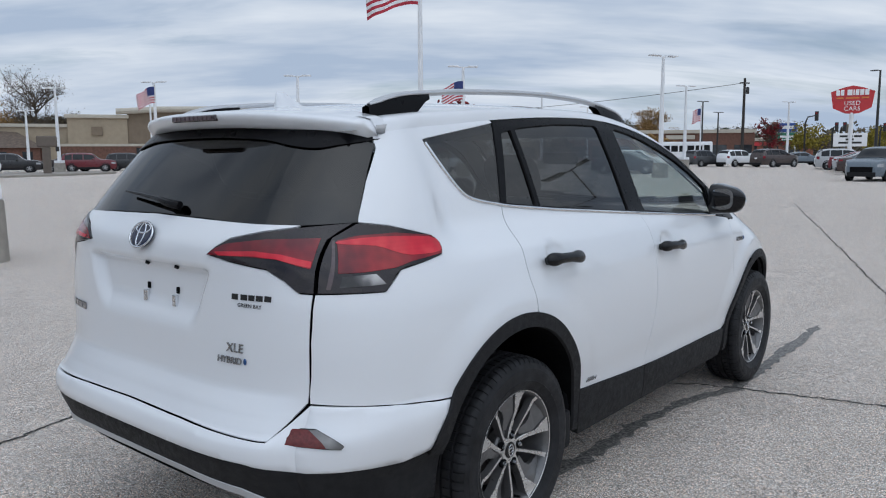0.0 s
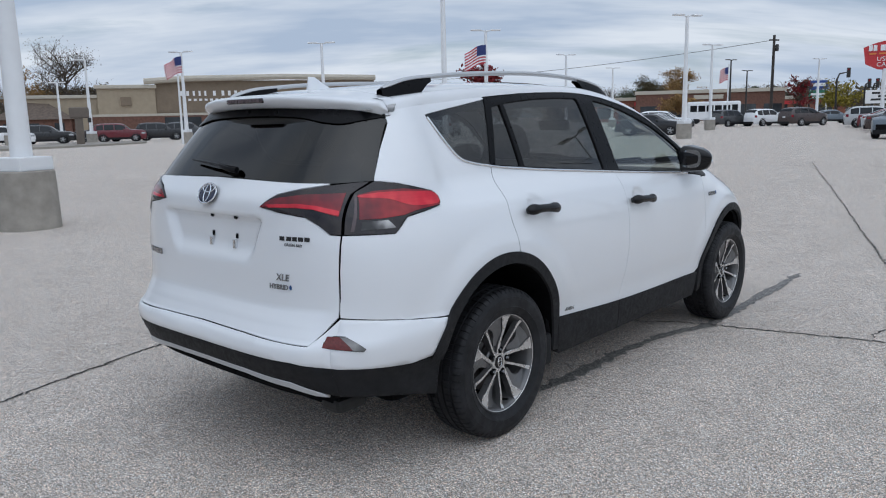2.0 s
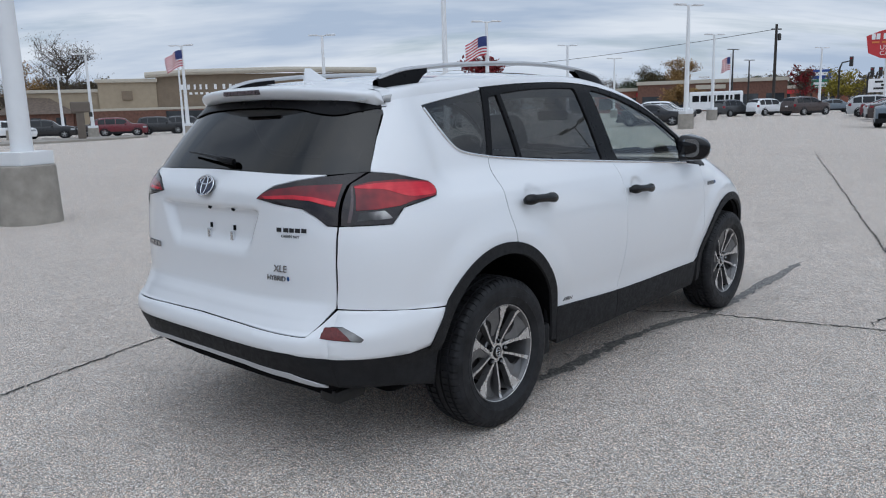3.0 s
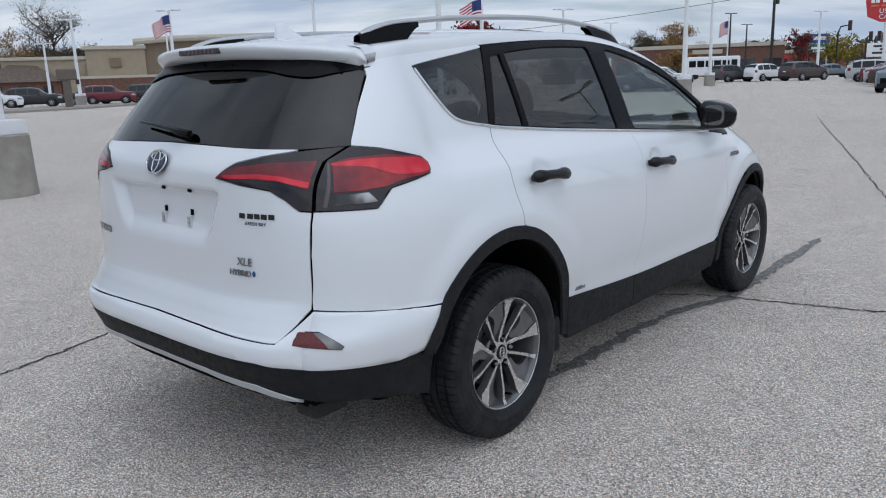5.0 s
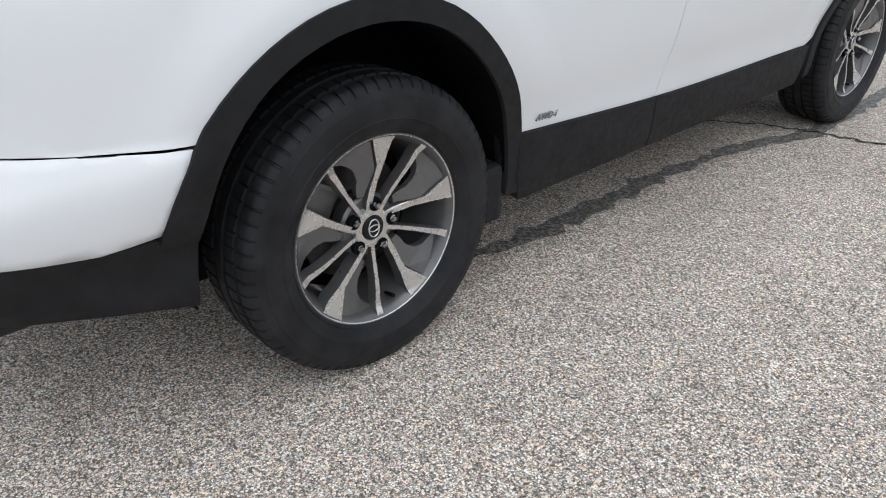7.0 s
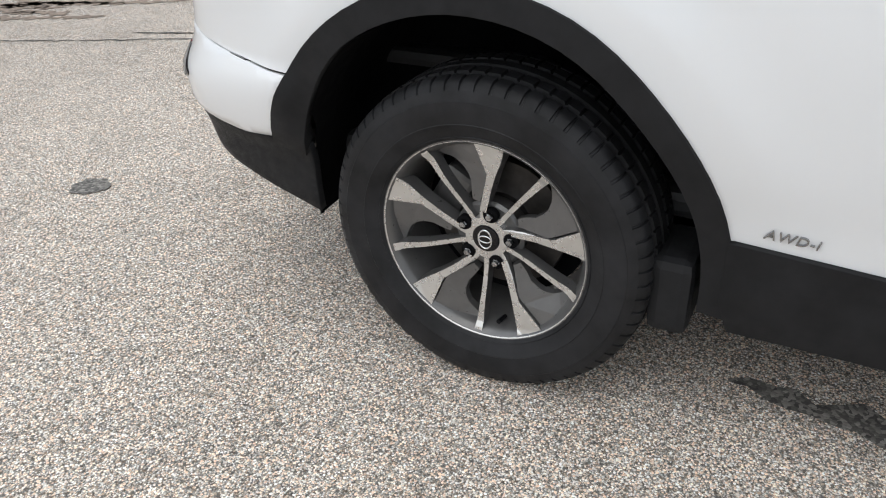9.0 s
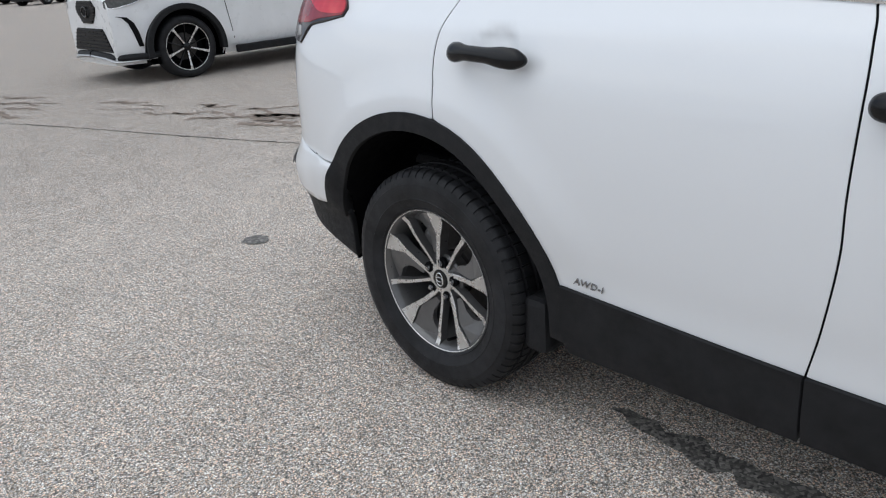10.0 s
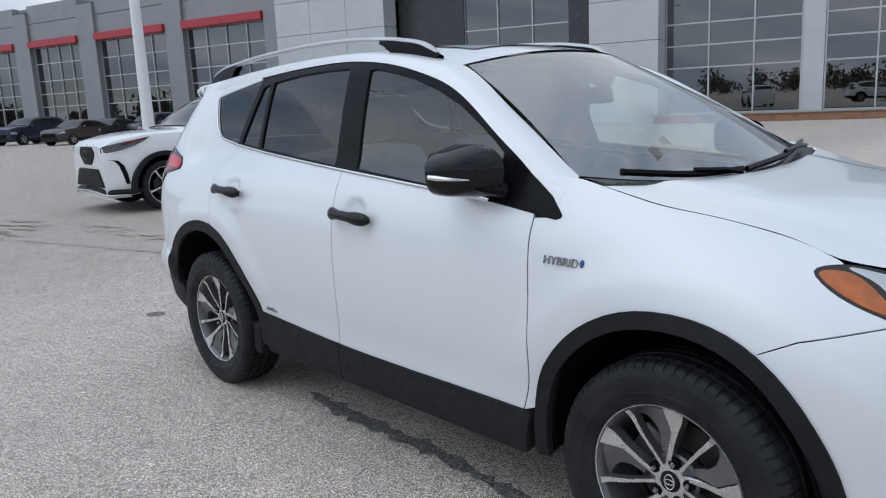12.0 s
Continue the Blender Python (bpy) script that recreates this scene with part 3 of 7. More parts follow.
tailgate = part("tailgate", sheet(both([(0, 1.252), (.30, 1.247), (.52, 1.241), (.640, 1.2395), (.628, 1.236), (.544, 1.223), (.446, 1.201), (.400, 1.174), (.366, 1.147), (.46, 1.128), (.60, 1.110), (.655, 1.079), (.697, 1.044), (.7280, 1.041), (.7280, .90), (.7270, .722), (.662, .622), (.30, .634), (0, .638)]),
                                  gate(), OUT, step=.013, edge=.026), WHITE, car, "closed white tailgate with a plate hollow")
part("rear_glass", sheet(both([(0, 1.560), (.30, 1.552), (.58, 1.510), (.652, 1.485), (.70, 1.36), (.742, 1.245), (.60, 1.238), (.44, 1.244), (.30, 1.252), (0, 1.257)]), tail(-.004), OUT, step=.022, thick=.006),
     glass("rear_privacy_glass", (0.016, 0.017, 0.018), 0.0, 0.048), tailgate, "dark rear window")


def lens(name, low, mid, high, ribs):
    """A moulded lamp lens: fine upright ribs and uneven facets under a clear coat."""
    n = Nodes(name)
    wave = n.add("ShaderNodeTexWave", Scale=ribs, Distortion=1.5)
    wave.bands_direction = "Z"
    n.link(n.where(), wave.inputs["Vector"])
    cells = n.add("ShaderNodeTexVoronoi", Scale=34.0)
    n.link(n.where(), cells.inputs["Vector"])
    soft = n.noise(9.0, 2.0, 0.5)
    fac = n.math("ADD", n.math("MULTIPLY", wave.outputs["Fac"], .02), n.math("ADD", n.math("MULTIPLY", soft, .70), n.math("MULTIPLY", cells.outputs["Distance"], .10)))
    n.set(Base_Color=n.ramp(fac, [(0.30, low), (0.45, mid), (0.60, high)]), Roughness=.22, Coat_Weight=.45, Coat_Roughness=.02, Specular_IOR_Level=.3)
    return n.m


RED = lens("red_lamp_lens", (0.11, 0.003, 0.009), (0.21, 0.006, 0.013), (0.33, 0.014, 0.02), 60.0)
RED_BRIGHT = lens("bright_red_lamp_lens", (0.46, 0.008, 0.022), (0.62, 0.016, 0.034), (0.72, 0.05, 0.06), 25.0)
SMOKE = plain("smoked_lamp_lens", (0.016, 0.012, 0.014), 0.12, 0, 0.3, 25, coat=0.25, spec=0.35)
LENS_GREY = lens("clear_ribbed_lens", (0.02, 0.02, 0.021), (0.12, 0.115, 0.115), (0.50, 0.49, 0.48), 160.0)
EDGE_LENS = plain("dim_edge_lens", (0.06, 0.036, 0.04), 0.2, 0, 0.25, 60, coat=0.5)
CLEAR_GRID = lens("clear_gridded_lens", (0.10, 0.098, 0.096), (0.24, 0.235, 0.23), (0.46, 0.45, 0.44), 220.0)
HEADLAMP = plain("headlamp_reflector", (0.52, 0.53, 0.54), 0.15, 0.5, 0.05, 8, coat=1.0)
AMBER = plain("amber_lamp_lens", (0.40, 0.095, 0.008), 0.14, 0, 0.25, 30, coat=0.4)
for s in (False, True):
    sg = -1 if s else 1

    def flip_x(pts):
        return [(sg * x, z) for x, z in pts]

    lamp = part("tail_lamp", sheet(LAMP_OUT, flank(.006), (1, -1, 0), step=.025, mirror=s), SMOKE, car, "smoked tail lamp with a red upper lens")
    part("red_lens", sheet([(-.752, 1.103), (-.722, 1.196), (-.665, 1.206), (-.54, 1.208), (-.396, 1.190), (-.368, 1.168), (-.3665, 1.150), (-.378, 1.134), (-.51, 1.122), (-.575, 1.109), (-.68, 1.103)], flank(.009), (1, -1, 0), step=.02, thick=.004, mirror=s), RED, lamp, "red lens")
    part("light_guide", sheet(catmull([(-.716, 1.194), (-.600, 1.200), (-.404, 1.186), (-.372, 1.158), (-.388, 1.140), (-.50, 1.140), (-.555, 1.152), (-.620, 1.176), (-.716, 1.186)], 3, True).tolist(), flank(.0105), (1, -1, 0), step=.02, thick=.002, mirror=s), RED_BRIGHT, lamp, "bright red light guide")
    part("reversing_lens", sheet([(-.757, 1.062), (-.745, 1.092), (-.650, 1.094), (-.628, 1.064)], flank(.009), (1, -1, 0), step=.02, thick=.004, mirror=s), LENS_GREY, lamp, "clear ribbed lens")
    part("edge_reflector", sheet([(-.788, 1.058), (-.735, 1.197), (-.729, 1.196), (-.778, 1.058)], flank(.009), (1, -1, 0), step=.02, thick=.003, mirror=s), EDGE_LENS, lamp, "dim vertical reflector")
    gl = part("gate_lamp", sheet(flip_x([(.374, 1.147), (.405, 1.170), (.449, 1.195), (.545, 1.217), (.630, 1.231), (.738, 1.243), (.7165, 1.200), (.732, 1.048), (.697, 1.051), (.655, 1.086), (.604, 1.117), (.46, 1.136)]), tail(.006), OUT, step=.025), SMOKE, tailgate, "smoked lamp with a red band")
    part("red_lens", sheet(flip_x([(.380, 1.148), (.410, 1.168), (.450, 1.184), (.58, 1.201), (.706, 1.204), (.714, 1.155), (.716, 1.118), (.63, 1.146), (.54, 1.150)]), tail(.009), OUT, step=.02, thick=.004), RED, gl, "red lens")
    part("light_guide", sheet(flip_x([(.41, 1.158), (.56, 1.166), (.64, 1.158), (.714, 1.138), (.716, 1.122), (.63, 1.146), (.56, 1.153), (.43, 1.149)]), tail(.0105), OUT, step=.02, thick=.002), RED_BRIGHT, gl, "bright red light guide")
    rf = part("bumper_reflector", sheet([(-.920, .613), (-.892, .656), (-.845, .652), (-.801, .604), (-.811, .594)], flank(.003), (1, -1, 0), step=.02, thick=.006, mirror=s), SMOKE, car, "red and clear bumper reflector")
    part("red_lens", sheet([(-.917, .614), (-.891, .653), (-.862, .651), (-.846, .603)], flank(.010), (1, -1, 0), step=.02, thick=.003, mirror=s), plain("dark_red_reflector", (0.12, 0.020, 0.018), 0.2, 0, 0.3, 90, coat=.2, spec=.3), rf, "dark red lens")
    part("clear_lens", sheet([(-.844, .603), (-.860, .651), (-.847, .650), (-.804, .604), (-.812, .596)], flank(.010), (1, -1, 0), step=.02, thick=.003, mirror=s), CLEAR_GRID, rf, "clear ribbed lens")


def wrap_bumper(name, tail_pts, side_pts, off, material, label):
    """A bumper skin that runs across the tail and round both corners, as one mesh."""
    t = sheet(both(tail_pts), tail(off), OUT, step=.02, thick=.055)
    rows = [t] + [sheet(side_pts, flank(off), (1, -1, 0), step=.02, thick=.02, mirror=m) for m in (False, True)]
    V, F, N, k = [], [], [], 0
    for me in rows:
        V += [tuple(v.co) for v in me.vertices]
        N += [tuple(n.vector) for n in me.vertex_normals]
        F += [tuple(i + k for i in p.vertices) for p in me.polygons]
        k = len(V)
        bpy.data.meshes.remove(me)
    return part(name, solid(V, F, True), material, car, label)


XC = .735
wrap_bumper("rear_bumper", [(0, .634), (.30, .630), (.664, .617), (XC, .714), (XC, .53), (.60, .551), (.30, .556), (0, .557)],
            [(corner(XC, .714), .714)] + [(-.60, .688), (-.412, .667)] + arch("rear", 142.5, 161.5, 6)[1:] + [(-.60, .505), (corner(XC, .53) + .02, .526)] + [(corner(XC, z), z) for z in np.linspace(.53, .70, 10)], 0.0, WHITE, "white painted rear bumper")
wrap_bumper("lower_bumper", [(0, .553), (.30, .552), (.60, .547), (XC, .526), (XC, .400), (.66, .425), (.56, .455), (.30, .474), (0, .476)],
            [(corner(XC, .526), .526), (-.60, .501), (-.486, .503), (-.418, .494), (-.428, .40), (-.432, .322), (-.50, .341), (-.655, .374)] + [(corner(XC, z), z) for z in np.linspace(.40, .515, 8)], -.005, CLADDING, "black plastic lower bumper")
part("skid_trim", sheet(both([(0, .474), (.30, .472), (.55, .453), (.655, .423), (.70, .400), (.655, .404), (.55, .430), (.30, .452), (0, .455)]), tail(-.002), OUT, step=.03, thick=.02), SILVER, car, "satin silver skid trim")
part("under_bumper", sheet(both([(0, .46), (.25, .452), (.45, .440), (.66, .41), (.66, .36), (.5, .34), (0, .34)]), tail(-.10), OUT, step=.04, thick=.02), DARK, car)

# ---- roof, spoiler, windscreen, bonnet ----
roof_x = spline([-.66, -.3, .3, 1.0, 1.58, 1.92, 2.26], [.60, .585, .575, .565, .560, .652, .752])
roof_edge = spline([-.66, -.3, .3, .8, 1.15, 1.40, 1.60, 1.92, 2.28], [1.545, 1.590, 1.632, 1.643, 1.633, 1.600, 1.550, 1.378, 1.170])
roof_mid = spline([-.66, -.2, .5, 1.0, 1.4, 1.70], [1.600, 1.645, 1.678, 1.678, 1.652, 1.606])


def roof_dip(y):
    """The roof steps down under the spoiler."""
    return .030 * float(ease((-.385 - y) / .05))


for s in (False, True):
    rows = []
    for y in np.linspace(-.47, 2.27, 64):
        a = np.array([float(side_x(y, top_z(y))), y, float(top_z(y))])
        b = np.array([float(roof_x(y)), y, float(roof_edge(y)) - .35 * roof_dip(y)])
        row = []
        for k in range(9):
            v = k / 8
            p = a * (1 - v) + b * v
            p[2] += .016 * math.sin(math.pi * v)
            p[0] += .010 * math.sin(math.pi * v)
            row.append(p)
        rows.append(row)
    part("roof_side", loft(rows, mirror=s, flip=False), WHITE, car, "white painted roof side and windscreen pillar")


def roof_front(u):
    return 1.585 + .085 * (1 - u * u)


rows = []
for i in range(41):
    v = i / 40
    row = []
    for k in range(33):
        u = -1 + k / 16
        y = -.47 + v * (roof_front(u) + .47)
        e, c = float(roof_edge(y)), float(roof_mid(y))
        row.append((u * float(roof_x(y)), y, e + (c - e) * (1 - abs(u) ** 2.4) - roof_dip(y)))
    rows.append(row)
part("roof", loft(rows, flip=True), WHITE, car, "white painted roof")
sun_rows = [[(x, y, float(roof_edge(y)) + (float(roof_mid(y)) - float(roof_edge(y))) * (1 - abs(x / float(roof_x(y))) ** 2.4) + .004) for x in np.linspace(-.37, .37, 13)] for y in np.linspace(.82, 1.46, 13)]
part("sunroof", loft(sun_rows, flip=True), GLOSS_BLACK, car, "black glass sunroof panel")

# spoiler: a lip that carries the roof over the rear window
rows = []
for k in range(49):
    u = -1 + k / 24
    x = .668 * u
    back = -.715 + .235 * abs(u) ** 2.8
    zt = 1.602 - .046 * abs(u) ** 2.6
    y0 = -.395 - .030 * abs(u) ** 6
    z0 = float(roof_edge(y0)) + (float(roof_mid(y0)) - float(roof_edge(y0))) * max(0, 1 - abs(x / float(roof_x(y0))) ** 2.4) + .004
    if abs(x) > .585:
        v = (abs(x) - .585) / .115
        z0 = 1.584 - .058 * v + .012 * math.sin(math.pi * v)
    th = .056 + .006 * abs(u) ** 3
    rows.append([(x, y0, z0 - .012), (x, y0 - .004, z0), (x, y0 - .10 * (1 - .5 * abs(u) ** 4), z0 + .45 * (zt - z0)), (x, back + .06, zt + .003), (x, back + .012, zt - .004), (x, back, zt - .016), (x * .995, back + .008, zt - .034),
                 (x * .985, back + .035, zt - th), (x * .975, back + .09, zt - th - .004), (x * .965, -.47, zt - th - .016)])
# both ends turn down and round off against the roof
for k in range(49):
    e = max(0.0, (abs(-1 + k / 24) - .955) / .045)
    g = math.sqrt(max(0.0, 1 - e * e))
    sgn = -1 if k < 24 else 1
    rows[k] = [(x - sgn * .010 * (1 - g), -.41 + (y + .41) * (.86 + .14 * g), 1.522 + (z - 1.522) * (.72 + .28 * g)) for x, y, z in rows[k]]
for at_end in (0, len(rows)):
    edge_row = rows[0] if at_end == 0 else rows[-1]
    rows.insert(at_end, [(p[0] * .985, -.41 + (p[1] + .41) * .7, 1.510 + (p[2] - 1.522) * .3) for p in edge_row])
fine = [catmull(r, 4) for r in rows]
spoiler = part("spoiler", loft(fine), WHITE, tailgate, "white painted roof spoiler")
bm = box((-.135, -.014, -.011), (.135, .012, .011), .006)
bl = part("high_brake_lamp", bm, plain("dim_red_lens", (0.045, 0.03, 0.033), 0.2, 0, 0.3, 90, coat=1.0), spoiler, "unlit high brake lamp", pose(0, -.708, 1.578))
for i in range(9):
    part("lamp_segment", box((-.0105, -.003, -.0075), (.0105, .003, .0075), .002), plain("pink_grey_lens", (0.10, 0.075, 0.08), 0.2, 0, 0.2, 90) if i == 0 else bpy.data.materials["pink_grey_lens"], bl, "", pose(-.108 + .027 * i, -.0145, 0))
low_edge = catmull([(.652, 1.499), (.60, 1.485), (.545, 1.473), (.46, 1.482), (.34, 1.502), (.15, 1.512), (0, 1.514)], 4).tolist()
part("spoiler_shelf", sheet(both([(0, 1.575), (.30, 1.566), (.56, 1.536), (.652, 1.520)] + low_edge), tail(.007), OUT, step=.02, thick=.004), SATIN_BLACK, tailgate, "black upper edge of the rear window")

# windscreen
WS_TOP, WS_LOW = (.548, 1.600, 1.552), (.745, 2.255, 1.178)
MID_TOP, MID_LOW = (0, 1.690, 1.600), (0, 2.440, 1.122)


def screen(u, v, off=0.0):
    e = [a + (b - a) * v for a, b in zip(WS_LOW, WS_TOP)]
    c = [a + (b - a) * v for a, b in zip(MID_LOW, MID_TOP)]
    w = abs(u) ** 2.3
    bulge = .022 * math.sin(math.pi * v)
    return (u * e[0], c[1] + (e[1] - c[1]) * w + bulge * .5 + off * .5, c[2] + (e[2] - c[2]) * w + bulge * .7 + off)


rows = [[screen(-1 + k / 12, i / 16) for k in range(25)] for i in range(17)]
windscreen = part("windscreen", loft(rows), glass("windscreen_glass", (0.88, 0.94, 0.91), 0.0, 0.36), car, "clear windscreen")
for a, b, c, d in ((-1, 1, .965, 1.0), (-1, 1, 0, .06), (-1, -.975, .06, .965), (.975, 1, .06, .965)):
    rows = [[screen(a + (b - a) * k / 20, c + (d - c) * i / 6, -.004) for k in range(21)] for i in range(7)]
    part("screen_border", loft(rows, flip=True), SATIN_BLACK, windscreen, "black ceramic border")

hood_line = spline([2.30, 2.387, 2.544, 2.72, 2.886, 3.0, 3.1, 3.26], [1.172, 1.150, 1.108, 1.073, 1.031, .988, .966, .925])
rows = []
for i in range(33):
    v = i / 32
    row = []
    for k in range(41):
        u = -1 + k / 20
        y0 = 2.37 + .115 * (1 - abs(u) ** 2.2)
        y1 = 3.20 + .22 * (1 - abs(u) ** 2.2)
        y = y0 + (y1 - y0) * v
        ye = 2.37 + .83 * v
        ze = float(hood_line(ye))
        xe = float(side_x(ye, ze)) - .007
        crown = -.034 + .085 * v ** .8
        dome = .013 * float(ease((.78 - abs(u)) / .10))
        zc = ze + crown - .045 * v * v
        row.append((u * xe, y, ze + (zc - ze) * (1 - u * u) + dome * (1 - abs(u) ** 8)))
    rows.append(row)
part("bonnet", loft(rows, flip=True), WHITE, car, "white painted bonnet with two creases")
# a dark strip stands in for the shade in the bonnet's edge gap
for s in (False, True):
    rows = []
    for y in np.linspace(2.385, 3.0, 30):
        z = float(hood_line(y))
        x = float(side_x(y, z))
        rows.append([(x - .016, y, z - .003), (x - .006, y, z - .006), (x + .001, y, z - .010)])
    part("bonnet_gap_shade", loft(rows, mirror=s), DARK, car, "dark strip for the shade below the bonnet's edge")
rows = [[(u * .75, 2.445 - .135 * abs(u) ** 2.2 + .05 * w, 1.118 + .050 * abs(u) ** 2.3 - .008 * w) for u in np.linspace(-1, 1, 21)] for w in np.linspace(-.6, 1.1, 6)]
part("cowl", loft(rows, flip=True), SATIN_BLACK, car, "black plastic cowl below the windscreen")

# ---- the front end ----
for s in (False, True):
    hl = part("headlamp", sheet(catmull([(2.962, .966), (3.01, .979), (3.10, .963), (3.26, .922), (3.27, .822), (3.20, .848), (3.13, .870), (3.03, .915)], 4, True).tolist(), flank(.002), (1, 1, 0), step=.025, mirror=s), SMOKE, car, "swept-back headlamp with an amber corner")
    part("reflector", sheet(catmull([(3.025, .973), (3.10, .957), (3.25, .915), (3.262, .838), (3.18, .868), (3.095, .938)], 4, True).tolist(), flank(.005), (1, 1, 0), step=.02, thick=.003, mirror=s), HEADLAMP, hl, "clear lens over a bright reflector")
    part("amber_lens", sheet(catmull([(2.974, .963), (3.02, .966), (3.075, .940), (3.14, .885), (3.120, .882), (3.04, .918)], 4, True).tolist(), flank(.006), (1, 1, 0), step=.02, thick=.004, mirror=s), AMBER, hl, "amber corner lens")
    a0 = math.degrees(math.atan2(.776 - AXLE_Z, 2.895 - WHEELBASE))
    fb = [(2.905, .776), (2.98, .812), (3.135, .849), (3.27, .815), (3.27, .30), (3.10, .28)] + arch("front", -2, a0, 10)
    part("front_bumper_side", sheet(fb, flank(), (1, 1, 0), step=.03, mirror=s), WHITE, car, "white painted front bumper")
xf = float(side_x(3.27, .6)) - .01
part("front_bumper", sheet(both([(0, .70), (.60, .76), (xf - .02, .81), (xf, .50), (xf - .04, .30), (0, .30)]), nose(), (0, 1, 0), step=.035), WHITE, car, "white painted front bumper")
part("grille", sheet(both([(0, .87), (.45, .86), (.66, .84), (.60, .77), (0, .71)]), nose(-.01), (0, 1, 0), step=.04), SATIN_BLACK, car, "black grille")


# ---- wheels ----
MACHINED = plain("machined_alloy", (0.62, 0.61, 0.595), 0.28, 0.8, 0.02, 12)
RIM_GREY = plain("grey_wheel_paint", (0.115, 0.113, 0.113), 0.32, 0.35, 0.1, 30, coat=0.5)
BRAKE = plain("worn_brake_steel", (0.075, 0.07, 0.068), 0.5, 0.9, 0.25, 30)
TYRE = plain("tyre_rubber", (0.0135, 0.0138, 0.0155), 0.58, 0, 0.6, 11, bump=0.2, bump_scale=500, spec=0.26)


def tyre_mesh():
    prof = [(.222, -.080), (.236, -.096), (.262, -.109), (.290, -.1125), (.315, -.110), (.334, -.104), (.346, -.096), (.352, -.086), (.3535, -.068),
            (.3455, -.067), (.3455, -.058), (.3560, -.057), (.3568, -.026), (.348, -.025), (.348, -.014), (.357, -.013),
            (.357, .013), (.348, .014), (.348, .025), (.3568, .026), (.3560, .057), (.3455, .058), (.3455, .067), (.3535, .068), (.352, .086),
            (.346, .096), (.334, .104), (.3325, .1052), (.315, .110), (.3135, .1118), (.290, .1128), (.2700, .1112), (.2685, .1125), (.262, .1095), (.240, .098), (.2385, .0995), (.232, .094), (.222, .080)]
    n, pitch = len(prof), 68
    cols = []
    for p in range(pitch):
        for f, groove in ((0.0, 0), (.76, 0), (.80, 1), (.95, 1)):
            cols.append(((p + f) / pitch * 2 * math.pi, groove))
    vs, fs = [], []
    for a, groove in cols:
        for k, (r, h) in enumerate(prof):
            shoulder = abs(h) > .066 and abs(h) < .1045 and r > .33
            rib = .026 <= abs(h) <= .057 and r > .35
            rr = r - (.0050 if groove and shoulder else .0050 if groove and rib else 0)
            aa = a + (.10 / .357) * (abs(h) - .06) * (.35 if shoulder else .2)
            vs.append((h, rr * math.cos(aa), rr * math.sin(aa)))
    m = len(cols)
    for i in range(m):
        for k in range(n - 1):
            j = (i + 1) % m
            fs.append((i * n + k, i * n + k + 1, j * n + k + 1, j * n + k))
    bm = smooth_bm(vs, fs, 32)
    me = bpy.data.meshes.new("tyre")
    bm.to_mesh(me)
    bm.free()
    return me


def dish(r):
    return .060 + .018 * float(ease((r - .05) / .14)) + .013 * float(ease((r - .195) / .034))


def spoke_mesh(polar, depth, drop):
    """A spoke from an outline of (degrees, radius); its face is turned bright, its flanks painted."""
    pts = []
    for i in range(len(polar)):
        (a0, r0), (a1, r1) = polar[i], polar[(i + 1) % len(polar)]
        for j in range(4):
            pts.append((a0 + (a1 - a0) * j / 4, r0 + (r1 - r0) * j / 4))
    bm = bmesh.new()
    top = [bm.verts.new((dish(r) - drop(a, r), r * math.cos(radians(a)), r * math.sin(radians(a)))) for a, r in pts]
    low = [bm.verts.new((dish(r) - drop(a, r) - depth, r * math.cos(radians(a)) * .985, r * math.sin(radians(a)) * .985)) for a, r in pts]
    f = bm.faces.new(top)
    bmesh.ops.triangulate(bm, faces=[f])
    for g in bm.faces:
        g.material_index = 0
    n = len(pts)
    for i in range(n):
        q = bm.faces.new((top[i], low[i], low[(i + 1) % n], top[(i + 1) % n]))
        q.material_index = 1
    bmesh.ops.recalc_face_normals(bm, faces=bm.faces)
    if sum(g.normal.x for g in bm.faces if g.material_index == 0) < 0:
        bmesh.ops.reverse_faces(bm, faces=bm.faces)
    me = bpy.data.meshes.new("spoke")
    bm.to_mesh(me)
    bm.free()
    return me


# one fifth of the wheel, in degrees from the wide blade's middle: the blade leans out of the hub, bends and
# broadens to the rim; a grey facet fills the side behind it; a slim spoke stands half-way to the next blade
BLADE = [(25, .046), (14, .080), (8.5, .107), (5, .130), (3.2, .155), (6.2, .190), (9.5, .2285), (-6.8, .2285), (-5.8, .190), (-3.6, .155), (-2.0, .130), (.4, .107), (4.6, .080), (10, .046)]
SLIM = [(-23.5, .046), (-26.2, .080), (-27.8, .130), (-29.0, .180), (-29.2, .2285), (-34.0, .2285), (-33.2, .180), (-32.4, .130), (-33.0, .080), (-36, .046)]
FACET = [(3.6, .140), (4.6, .155), (7.2, .190), (9.6, .224), (22, .224), (38.5, .224), (38.8, .206), (35, .199), (28, .181), (24, .163), (22.5, .148), (22, .128), (26, .106), (29, .088), (18, .080), (10, .104), (6, .126)]
SHARED = {"tyre": tyre_mesh(), "blade": spoke_mesh(BLADE, .036, lambda a, r: 0.0), "slim": spoke_mesh(SLIM, .030, lambda a, r: .001),
          "facet": spoke_mesh(FACET, .016, lambda a, r: .005 + .020 * min(1, max(0, (a - 4) / 32)) * min(1, (r - .05) / .09))}
for k in ("blade", "slim"):
    SHARED[k].materials.append(MACHINED)
    SHARED[k].materials.append(RIM_GREY)
SHARED["facet"].materials.append(RIM_GREY)
SHARED["facet"].materials.append(RIM_GREY)


